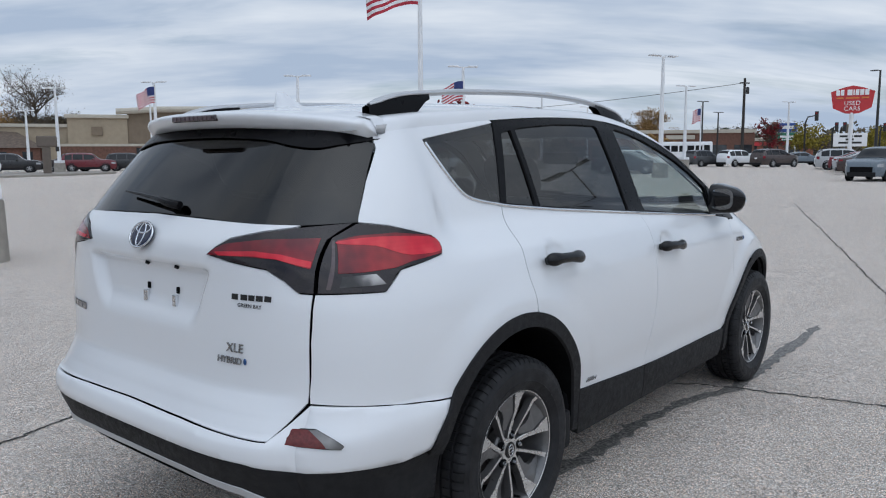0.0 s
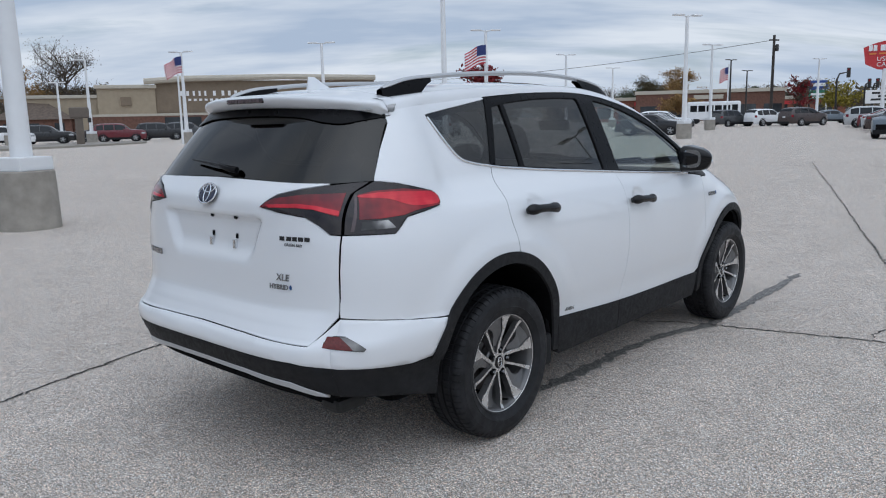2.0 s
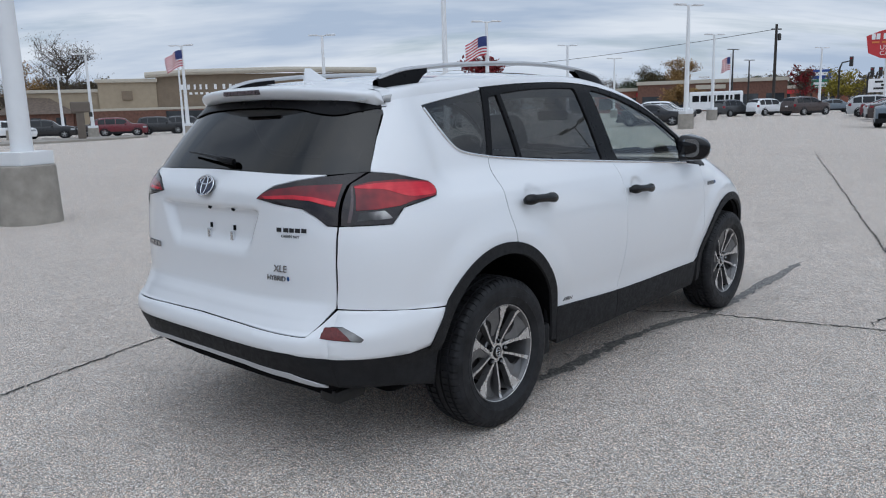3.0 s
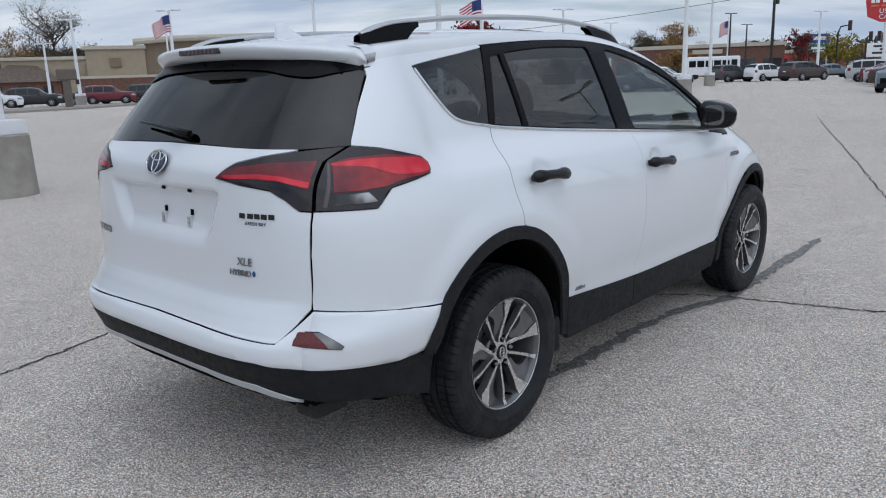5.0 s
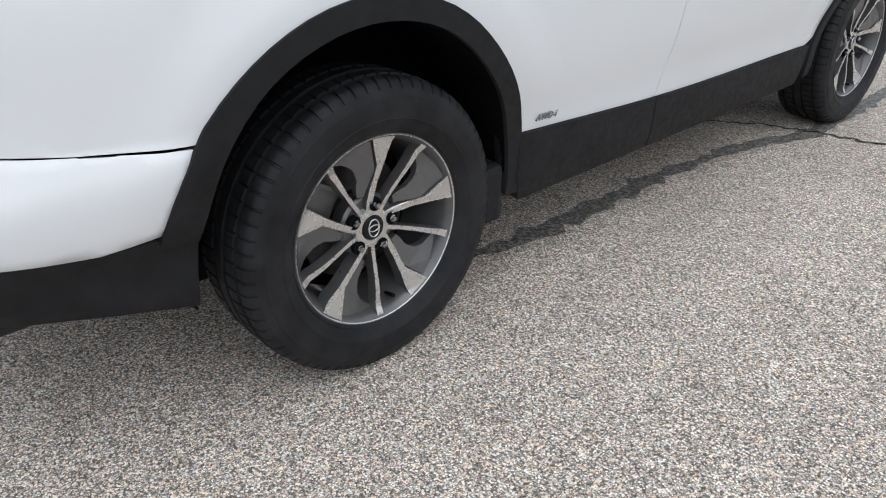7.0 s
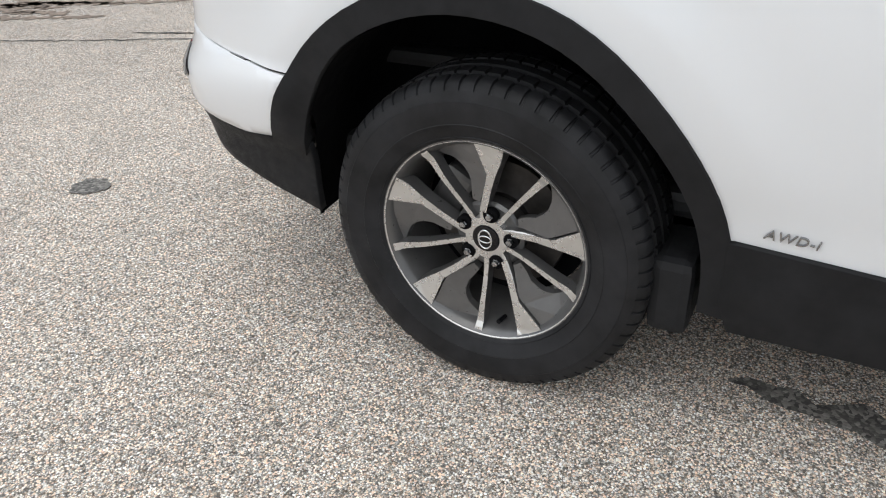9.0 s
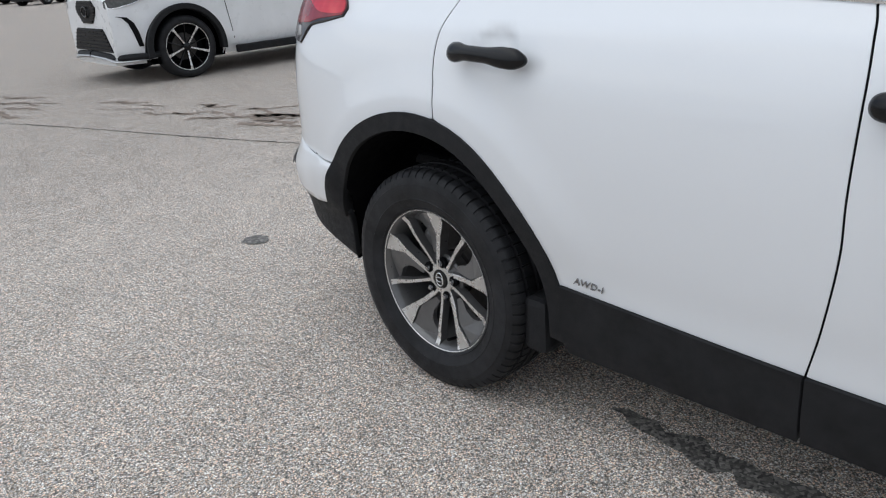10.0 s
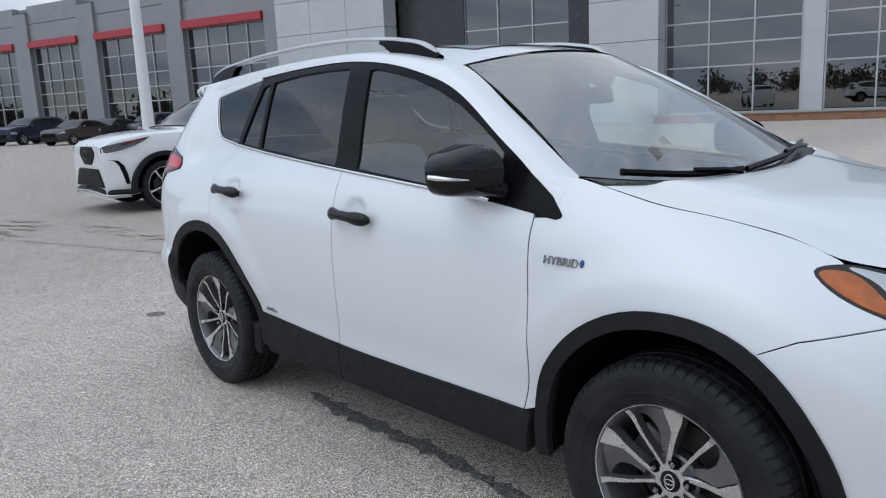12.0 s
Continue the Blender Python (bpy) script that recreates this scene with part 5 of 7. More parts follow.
def seat(x, y, z, width, cloth, tilt=-16, headrest=True, name="front_seat"):
    st = new(name)
    st.parent, st["label"] = car, "cloth car seat with a headrest"
    st.matrix_basis = pose(x, y, z)
    part("seat_cushion", cushion((-width / 2, -.25, -.08), (width / 2, .28, .07), .05), cloth, st)
    part("seat_back", cushion((-width / 2, -.065, 0), (width / 2, .065, .60), .055, .025), cloth, st, "", pose(0, -.25, .02, -tilt))
    if headrest:
        part("headrest", cushion((-.135, -.045, 0), (.135, .045, .19), .042, .012), CLOTH, st, "", pose(0, -.25, .02, -tilt) @ pose(0, .0, .645, 10))
        for dx in (-.06, .06):
            part("headrest_post", smooth_bm(*tube([(dx, 0, .56), (dx, 0, .68)], .006, 8)), CHROME, st, "", pose(0, -.25, .02, -tilt))
    return st


seat(.37, 1.20, .62, .52, CLOTH_LIGHT)
seat(-.37, 1.20, .62, .52, CLOTH_LIGHT)
for x in (-.335, 0, .335):
    seat(x, .58, .67, .33, CLOTH, -20, True, "rear_seat")
part("cabin_floor", box((-.72, -.80, .40), (.72, 2.30, .46), .02), DASH, car, "dark cabin carpet")
part("cargo_floor", box((-.60, -.84, .60), (.60, .02, .64), .02), DASH, car, "black cargo floor")
part("dashboard", cushion((-.74, 1.80, .62), (.74, 2.32, 1.075), .09, .01), DASH, car, "dark dashboard")
part("centre_console", cushion((-.11, 1.05, .45), (.11, 1.85, .72), .04, .0), DASH, car)
wheel_ring = oval_ring(.180, .180, .016, 40, 8)
part("steering_wheel", wheel_ring, DASH, car, "dark steering wheel", pose(-.37, 1.66, .98, 0, -28, 90))
part("wheel_hub", cushion((-.07, -.03, -.06), (.07, .03, .06), .028, .0), DASH, car, "", pose(-.37, 1.68, .975, 28))
part("headlining", loft([[(u * .62 * min(1, float(roof_x(y)) / .56), y, float(roof_edge(y)) - .035 + .02 * (1 - u * u)) for u in np.linspace(-1, 1, 9)] for y in np.linspace(-.55, 1.58, 14)]), LINING, car, "grey headlining")
part("rear_view_mirror", cushion((-.12, -.012, -.035), (.12, .012, .035), .012, .0), SATIN_BLACK, car, "black inside mirror", pose(0, 1.78, 1.42, 10))
part("screen_sensor", box((-.05, -.05, -.03), (.05, .05, .02), .01), SATIN_BLACK, car, "", pose(0, 1.80, 1.50, -30))


# ---- the car park and what stands round it ----
EYE = (2.986, -2.732)


def off(dx, dy, dist):
    """A place so many metres from the car park's near corner, along a heading."""
    return EYE[0] + dx * dist, EYE[1] + dy * dist


CONCRETE = plain("weathered_concrete", (0.29, 0.265, 0.23), 0.85, 0, 0.2, 4, bump=0.4, bump_scale=60)
POLE_WHITE = plain("white_pole_paint", (0.74, 0.75, 0.76), 0.42, 0, 0.05, 2)
POLE_DARK = plain("dark_bronze_pole", (0.022, 0.021, 0.02), 0.5, 0, 0.15, 6)


def car_park_lamp(x, y, height=6.9, turn=0.0, arms=2, paint=None, concrete=True, label="", stout=1.0):
    paint = paint or POLE_WHITE
    at = pose(x, y, 0, 0, 0, turn)
    lamp = thing("car_park_lamp", label or "white steel car park lamp with two flat heads", "street lamp", "car park lamps", at=at)
    z0 = 0.0
    if concrete:
        part("base", smooth_bm(*lathe([(.0001, .86), (.40, .86), (.42, .845), (.425, .81), (.445, .02), (.45, 0)], 36), 30), CONCRETE, lamp, "round weathered concrete base")
        part("base_cover", box((-.29, -.29, .86), (.29, .29, 1.06), .015), paint, lamp)
        z0 = 1.0
    r0, r1 = .155 * stout, .085 * stout
    part("pole", smooth_bm(*tube([(0, 0, z0), (0, 0, z0 + .3), (0, 0, height * .6), (0, 0, height)], [r0, r0 * .97, (r0 + r1) / 2, r1], 12)), paint, lamp)
    for s in ((1, -1) if arms == 2 else (1,)):
        part("arm", smooth_bm(*tube([(0, 0, height - .06), (s * .35, 0, height)], .04, 8)), paint, lamp)
        part("lamp_head", box((min(s * .30, s * .95), -.19, height - .03), (max(s * .30, s * .95), .19, height + .06), .03), paint, lamp, "flat lamp head")
    return lamp


# near lamp by the car's left side, lamp behind the second white car, rows further off
car_park_lamp(-9.2, 1.62, 8.5, 20)
car_park_lamp(-5.25, -15.9, 8.5, 60)
for dx, dy, dist, turn in ((-.4102, .912, 46.8, 66), (-.3825, .9239, 68, 66), (-.7682, .6402, 56, 40), (-.6197, .7849, 50, 50), (-.5373, .8434, 72, 60), (-.4877, .873, 95, 62), (-.272, .9623, 94, 70), (-.9136, .4065, 71, 25), (-.9448, .3276, 77, 22), (-.8651, .5015, 63, 30)):
    x, y = off(dx, dy, dist)
    car_park_lamp(x, y, 6.9, turn - 90 + 90)
car_park_lamp(8.6, 14.4, 7.0, -20, 2, POLE_DARK, True, "dark bronze car park lamp with two flat heads", .5)
x, y = off(-.926, .3775, 88)
car_park_lamp(x, y, 5.9, 25)
x, y = off(-.3624, .932, 110)
car_park_lamp(x, y, 8.2, 70, 2, POLE_DARK, False, "dark steel street lamp with two heads")
x, y = off(-.345, .938, 120)
car_park_lamp(x, y, 7.2, 70, 2, POLE_DARK, False, "dark steel street lamp with two heads")
x, y = off(-.184, .983, 84)
car_park_lamp(x, y, 9.0, 150, 1, POLE_DARK, False, "tall dark street lamp with one head")

FLAG_RED = plain("flag_red", (0.42, 0.03, 0.05), 0.8, 0, 0.1, 3)
FLAG_WHITE = plain("flag_white", (0.75, 0.75, 0.76), 0.8, 0, 0.05, 3)
FLAG_BLUE = plain("flag_blue", (0.03, 0.045, 0.16), 0.8, 0, 0.1, 3)


def flag(name, x, y, z, w, h, turn, sag):
    """A striped flag with a dark blue canton, half unfurled from its pole."""
    nx, ny = 26, 26
    vs, fs, mats = [], [], []
    for i in range(nx + 1):
        u = i / nx
        for k in range(ny + 1):
            v = k / ny
            wave = .10 * w * u * math.sin(7.5 * u + 2.2 * v) + .04 * w * u * math.sin(17 * u)
            vs.append((u * w * (1 - .22 * sag), wave, -v * h - sag * w * u * (.40 + .15 * u) + .05 * w * math.sin(5 * u)))
    for i in range(nx):
        for k in range(ny):
            fs.append((i * (ny + 1) + k, (i + 1) * (ny + 1) + k, (i + 1) * (ny + 1) + k + 1, i * (ny + 1) + k + 1))
            mats.append(2 if i < nx * .4 and k < 14 else (k // 2) % 2)
    me = solid(vs, fs, True)
    for m in (FLAG_RED, FLAG_WHITE, FLAG_BLUE):
        me.materials.append(m)
    me.polygons.foreach_set("material_index", mats)
    return tagged(part(name, me, None, None, "", pose(x, y, z, 0, 0, turn)), "striped red and white flag with a dark blue corner", "flag", "flags")


def flag_pole(x, y, height, r=.07):
    pl = thing("flag_pole", "tall white flag pole with a ball on top", "flag pole", "flag poles", at=pose(x, y, 0))
    part("pole", smooth_bm(*tube([(0, 0, 0), (0, 0, height * .5), (0, 0, height)], [r * 1.5, r * 1.25, r], 12)), POLE_WHITE, pl)
    part("ball", smooth_bm(*lathe([(.0001, r * 3.4), (r * 1.2, r * 2.9), (r * 1.7, r * 1.7), (r * 1.2, r * .5), (.0001, 0)], 14)), POLE_WHITE, pl, "", pose(0, 0, height))


x, y = off(-.6608, .7506, 58)
flag_pole(x, y, 15.5, .15)
flag("flag", x, y - .1, 15.2, 4.2, 3.0, 215, .35)
x, y = off(-.6197, .7849, 49.9)
flag("flag", x, y, 6.0, 1.55, 1.15, 222, .55)
x, y = off(-.8651, .5015, 62.8)
flag("flag", x, y, 6.55, 1.7, 1.2, 205, .55)
x, y = off(-.868, .497, 61)
flag_pole(x, y, 5.0, .06)
x, y = off(-.3645, .931, 90)
flag_pole(x, y, 6.4, .06)
flag("flag", x, y, 6.2, 1.15, 1.35, 230, .45)

# utility pole with a cable
WOODPOLE = plain("dark_creosoted_wood", (0.035, 0.03, 0.027), 0.85, 0, 0.3, 5, bump=0.4, bump_scale=40)
ux, uy = off(-.3188, .9478, 108)
up = thing("utility_pole", "dark wooden utility pole with a crossarm and cables", "utility pole", at=pose(ux, uy, 0))
part("pole", smooth_bm(*tube([(0, 0, 0), (0, 0, 10.9)], [.22, .16], 10)), WOODPOLE, up)
part("crossarm", box((-.75, -.07, 10.2), (.75, .07, 10.36), .02), WOODPOLE, up, "", pose(0, 0, 0, 0, 0, 60))
part("transformer", smooth_bm(*lathe([(.0001, .0), (.2, 0), (.21, .05), (.21, .75), (.15, .85), (.0001, .86)], 16)), POLE_DARK, up, "", pose(.35, .15, 8.9))
ex, ey = off(-.79, .613, 190)
n = 30
pts = [(ux + (ex - ux) * i / n, uy + (ey - uy) * i / n, 10.3 + 1.0 * i / n - 2.2 * 4 * (i / n) * (1 - i / n)) for i in range(n + 1)]
part("cable", smooth_bm(*tube([(px - ux, py - uy, pz) for px, py, pz in pts], .035, 5)), POLE_DARK, up)

# signs
SIGN_RED = plain("sign_red", (0.50, 0.035, 0.04), 0.35, 0, 0.05, 2)
SIGN_WHITE = plain("sign_white", (0.80, 0.80, 0.80), 0.45, 0, 0.04, 2)
SIGN_GOLD = plain("sign_orange", (0.65, 0.20, 0.05), 0.45, 0, 0.05, 2)
sx, sy = 2.425 - .204 * 110, -2.261 + .979 * 110
sign = thing("dealer_sign", "red shield-shaped sign on a white post, lettered in white", "sign", at=pose(sx, sy, 0, 0, 0, 12))
outline = [(-2.45, 1.05), (-1.1, 1.55), (0, 1.80), (1.1, 1.55), (2.45, 1.05), (2.15, -.95), (.8, -1.62), (0, -1.70), (-.8, -1.62), (-2.15, -.95)]
bm = bmesh.new()
fr = [bm.verts.new((x, -.22, 7.85 + z)) for x, z in outline]
bk = [bm.verts.new((x, .22, 7.85 + z)) for x, z in outline]
bm.faces.new(fr)
bm.faces.new(bk[::-1])
for i in range(10):
    bm.faces.new((fr[i], bk[i], bk[(i + 1) % 10], fr[(i + 1) % 10]))
bmesh.ops.recalc_face_normals(bm, faces=bm.faces)
part("panel", bm, SIGN_RED, sign, "red painted panel")
part("post", smooth_bm(*tube([(0, 0, 0), (0, 0, 6.3)], .26, 12)), POLE_WHITE, sign)
UPRIGHT = Matrix(((1, 0, 0, 0), (0, 0, -1, 0), (0, 1, 0, 0), (0, 0, 0, 1)))
part("letters", lettering("USED", .74, .03, 1.05), SIGN_WHITE, sign, "white raised letters", pose(0, -.25, 7.45) @ UPRIGHT)
part("letters", lettering("CARS", .74, .03, 1.05), SIGN_WHITE, sign, "white raised letters", pose(0, -.25, 6.78) @ UPRIGHT)
for x0, x1 in ((-1.85, -1.45), (-1.35, -.95), (-.6, -.05), (.05, .2), (.3, .7), (.8, 1.25), (1.35, 1.8)):
    part("writing_bar", box((x0, -.27, 8.45), (x1, -.23, 9.15)), SIGN_WHITE, sign, "white writing")
for x0, x1 in ((-1.8, -1.0), (-.75, .75), (1.0, 1.8)):
    part("writing_bar", box((x0, -.27, 8.02), (x1, -.23, 8.22)), SIGN_GOLD, sign, "orange writing")
board = part("letter_board", box((-1.9, -.12, 2.1), (1.9, .12, 3.75), .04), SIGN_WHITE, sign, "white changeable letter board")
for z, spans in ((3.25, ((-1.2, -.3), (-.15, .25), (.4, 1.3))), (2.85, ((-.5, .4),)), (2.45, ((-1.3, -.2), (0, 1.3)))):
    for x0, x1 in spans:
        part("writing_bar", box((x0, -.15, z), (x1, -.12, z + .24)), POLE_DARK, board, "black writing")
x, y = 2.425 - .270 * 135, -2.261 + .963 * 135
st = thing("store_sign", "blue and green shop sign on a brick pier", "sign", at=pose(x, y, 0, 0, 0, 14))
part("pier", box((-2.0, -.5, 0), (-1.2, .5, 6.2), .05), plain("brown_brick_pier", (0.20, 0.10, 0.07), 0.9, 0, 0.2, 6), st)
part("panel", box((-1.1, -.2, 4.6), (1.6, .2, 6.0), .04), plain("sign_blue", (0.03, 0.08, 0.30), 0.4, 0, 0.1, 3), st, "blue panel")
part("panel", box((-1.1, -.2, 3.2), (1.6, .2, 4.5), .04), plain("sign_green", (0.05, 0.22, 0.14), 0.4, 0, 0.1, 3), st, "green panel")
part("writing_bar", box((-.7, -.24, 5.1), (1.2, -.2, 5.6)), SIGN_WHITE, st, "white writing")
part("writing_bar", box((-.8, -.24, 3.7), (1.2, -.2, 4.05)), SIGN_WHITE, st, "white writing")
part("writing_bar", box((-.6, -.24, 3.35), (1.0, -.2, 3.5)), SIGN_WHITE, st, "white writing")
part("post", box((1.3, -.12, 0), (1.55, .12, 3.2), .02), POLE_WHITE, st)


def traffic_signal(x, y, h, turn, reach):
    ts = thing("traffic_signal", "dark traffic signal on a mast arm", "traffic light", "traffic signals", at=pose(x, y, 0, 0, 0, turn))
    part("mast", smooth_bm(*tube([(0, 0, 0), (0, 0, h * .85), (.2 * reach, 0, h * .97), (reach, 0, h)], [.16, .13, .10, .07], 10)), POLE_DARK, ts)
    part("signal_head", box((reach - .22, -.18, h - .75), (reach + .22, .18, h + .55), .05), POLE_DARK, ts, "black signal head")
    for i in range(3):
        part("signal_lens", smooth_bm(*lathe([(.0001, .03), (.10, .02), (.13, 0)], 14)), RED if i == 0 else POLE_DARK, ts, "", pose(reach, -.19, h + .3 - .4 * i, 90))


for dx, dy, d, h, r, tn in ((-.250, .968, 118, 6.4, 1.4, 0), (-.222, .975, 122, 5.0, .5, 0), (-.214, .977, 122, 5.0, .5, 0), (-.175, .985, 135, 5.2, .6, 0)):
    x, y = 2.425 + dx * d, -2.261 + dy * d
    traffic_signal(x, y, h, tn, r)

# ---- far buildings ----
BEIGE = plain("beige_stucco", (0.34, 0.28, 0.20), 0.9, 0, 0.08, 1.5)
TAUPE = plain("taupe_stucco", (0.20, 0.155, 0.11), 0.9, 0, 0.08, 1.5)
CREAM = plain("cream_cornice", (0.46, 0.42, 0.35), 0.85, 0, 0.06, 2)
BRICK_BROWN = plain("brown_brick", (0.14, 0.07, 0.05), 0.9, 0, 0.25, 3)
BRICK_RED = plain("red_brick", (0.22, 0.085, 0.055), 0.9, 0, 0.25, 3)
SHOP_GLASS = plain("dark_shop_glass", (0.03, 0.035, 0.04), 0.1, 0, 0.3, 1, coat=0.6)
SHINGLE = plain("brown_shingles", (0.12, 0.09, 0.07), 0.9, 0, 0.25, 3)

bx, by = off(-.889, .458, 118)
bld = thing("book_shop", "beige and brown stucco shop with stepped parapets", "building", at=pose(bx, by, 0, 0, 0, 61))
# local x runs to the building's right as seen from the car park
for nm, lo, hi, mat in (("wing", (-16, 0, 0), (-3.5, 14, 5.6), BEIGE), ("tower", (-5.6, -.6, 0), (2.0, 10, 6.9), BEIGE), ("hall", (2.0, -.3, 0), (34, 22, 7.6), TAUPE)):
    part(nm, box(lo, hi, .03), mat, bld)
part("cornice", box((-16.2, -.3, 5.3), (-5.5, .2, 5.75), .05), CREAM, bld)
part("cornice", box((-5.9, -.95, 6.55), (2.2, -.3, 7.05), .08), CREAM, bld)
vs, fs = tube([(.6 + .24 * i, -.9, 7.5) for i in range(2)] + [(6, -.9, 7.85), (20, -.9, 8.1), (34, -.9, 7.9)], .42, 8)
part("cornice", smooth_bm(vs, fs), CREAM, bld, "curved cream cornice")
part("band", box((-16.1, -.75, 2.7), (34, -.5, 3.05), .04), CREAM, bld)
part("plinth", box((-16.1, -.7, 0), (34, -.45, 2.7), .02), BRICK_BROWN, bld, "brown brick lower wall")
for x in (-12, -7.5):
    part("pier", box((x - .5, -.85, 0), (x + .5, -.4, 4.0), .04), BEIGE, bld)
part("opening", box((-2.6, -.9, 4.2), (-1.2, -.58, 5.4), .02), TAUPE, bld)
part("opening", box((3.0, -.8, .2), (8.0, -.68, 2.5), .02), SHOP_GLASS, bld, "dark shop window")
for i, (a, b) in enumerate(((5.0, 5.8), (6.0, 6.7), (6.9, 7.5), (7.7, 8.3), (8.5, 9.1), (9.7, 10.4), (10.9, 11.6), (11.8, 12.5), (12.7, 13.4), (13.6, 14.2), (14.4, 15.0))):
    part("writing_bar", box((a + .17, -.45, 5.45), (b - .15, -.3, 6.15), .02), SIGN_WHITE, bld, "white raised writing")
for i in range(9):
    part("writing_bar", box((6.4 + .75 * i, -.42, 4.75), (6.8 + .75 * i, -.3, 5.05)), SIGN_WHITE, bld, "white raised writing")

hx, hy = off(-.936, .352, 116)
hs = thing("house", "low brown house with a hipped shingle roof", "house", at=pose(hx, hy, 0, 0, 0, 66))
part("wall", box((-4.5, 0, 0), (4.5, 7, 2.6), .02), BRICK_BROWN, hs)
bm = bmesh.new()
rv = [bm.verts.new(v) for v in ((-5, -.5, 2.5), (5, -.5, 2.5), (5, 7.5, 2.5), (-5, 7.5, 2.5), (-1.4, 3.5, 4.9), (1.4, 3.5, 4.9))]
for f in ((0, 1, 5, 4), (1, 2, 5), (2, 3, 4, 5), (3, 0, 4), (3, 2, 1, 0)):
    bm.faces.new([rv[i] for i in f])
part("roof", bm, SHINGLE, hs, "brown shingle roof")
for x in (-3.0, 0, 3.0):
    part("window", box((x - .6, -.06, .9), (x + .6, .04, 2.0), .02), SHOP_GLASS, hs)

for dx, dy, d, w, dep, h, mat, tn, lab in ((-.45, .893, 150, 20, 14, 4.4, BRICK_RED, 27, "low red brick shop with a flat roof"), (-.385, .923, 140, 24, 16, 5.2, BRICK_BROWN, 24, "brown brick shop with a cream cornice"), (-.305, .952, 170, 22, 12, 4.2, BRICK_RED, 20, "low brick shop far off"), (-.505, .863, 165, 22, 12, 4.4, TAUPE, 30, "low brown shop with a flat roof")):
    x, y = off(dx, dy, d)
    b = thing("shop", lab, "building", "far shops", at=pose(x, y, 0, 0, 0, tn))
    part("wall", box((-w / 2, 0, 0), (w / 2, dep, h), .03), mat, b)
    part("cornice", box((-w / 2 - .2, -.25, h - .5), (w / 2 + .2, dep + .2, h + .1), .05), CREAM, b)
    for i in range(int(w // 4)):
        part("shop_window", box((-w / 2 + .8 + 4 * i, -.08, .6), (-w / 2 + 3.6 + 4 * i, .05, 2.7), .02), SHOP_GLASS, b)
    part("sign_panel", box((-2.4, -.2, h - 1.5), (2.4, -.02, h - .8), .03), SIGN_RED if mat is BRICK_RED else CREAM, b)

# raised island with a brown height post
isl = catmull([(-51.5, 11.5), (-52.4, 17.2), (-53.6, 22.5), (-56.5, 27.8), (-58.5, 28.5), (-61.5, 26.5), (-59.5, 19.0), (-57.5, 11.0), (-54.5, 9.6)], 5, True)
bm = bmesh.new()
lo = [bm.verts.new((x, y, 0)) for x, y in isl]
hi = [bm.verts.new((x * .9985 - .085, y, .15)) for x, y in isl]
bm.faces.new(hi)
for i in range(len(isl)):
    bm.faces.new((lo[i], lo[(i + 1) % len(isl)], hi[(i + 1) % len(isl)], hi[i]))
bmesh.ops.recalc_face_normals(bm, faces=bm.faces)
tagged(part("kerb_island", bm, CONCRETE), "low concrete traffic island with a kerb", "traffic island", kind="structure")
pt = thing("height_post", "brown painted post with a boxy head, on the traffic island", "post", at=pose(-56.6, 22.9, .15, 0, 0, 65))
PBROWN = plain("brown_post_paint", (0.13, 0.105, 0.085), 0.6, 0, 0.1, 3)
part("post", box((-.28, -.28, 0), (.28, .28, 2.1), .04), PBROWN, pt)
part("head", box((-.62, -.36, 1.95), (.75, .36, 2.75), .10), PBROWN, pt)
part("lamp", box((.62, -.30, 1.62), (.86, .30, 1.98), .05), POLE_DARK, pt)


# ---- the dealership behind ----
PANEL_GREY = plain("grey_metal_panel", (0.27, 0.275, 0.285), 0.45, 0.2, 0.05, 1.2)
PANEL_LIGHT = plain("pale_metal_panel", (0.52, 0.535, 0.55), 0.42, 0.1, 0.04, 1.2)
BAND_RED = plain("red_canopy_band", (0.40, 0.03, 0.045), 0.4, 0, 0.06, 2)
MULLION = plain("aluminium_mullion", (0.50, 0.51, 0.52), 0.4, 0.6, 0.05, 3)
FACADE_GLASS = glass("facade_glass", (0.16, 0.19, 0.20), 0.0, 0.17)
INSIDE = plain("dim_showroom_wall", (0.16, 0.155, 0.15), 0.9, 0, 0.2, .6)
BRICK_LOW = plain("orange_brown_brick", (0.30, 0.16, 0.10), 0.85, 0, 0.2, 3)
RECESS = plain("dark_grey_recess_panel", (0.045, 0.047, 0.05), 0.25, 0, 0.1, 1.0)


dealer = thing("showroom", "grey panelled car showroom with red bands and tall glazing", "building", at=pose(-33.5, -13.55, 0, 0, 0, 107))
# local x runs along the front (towards the near end), local y into the building is +y
def dbox(lo, hi, name, mat, bevel=0.0, label="", owner=None):
    return part(name, box((lo[0], lo[1], lo[2]), (hi[0], hi[1], hi[2]), bevel), mat, owner or dealer, label)


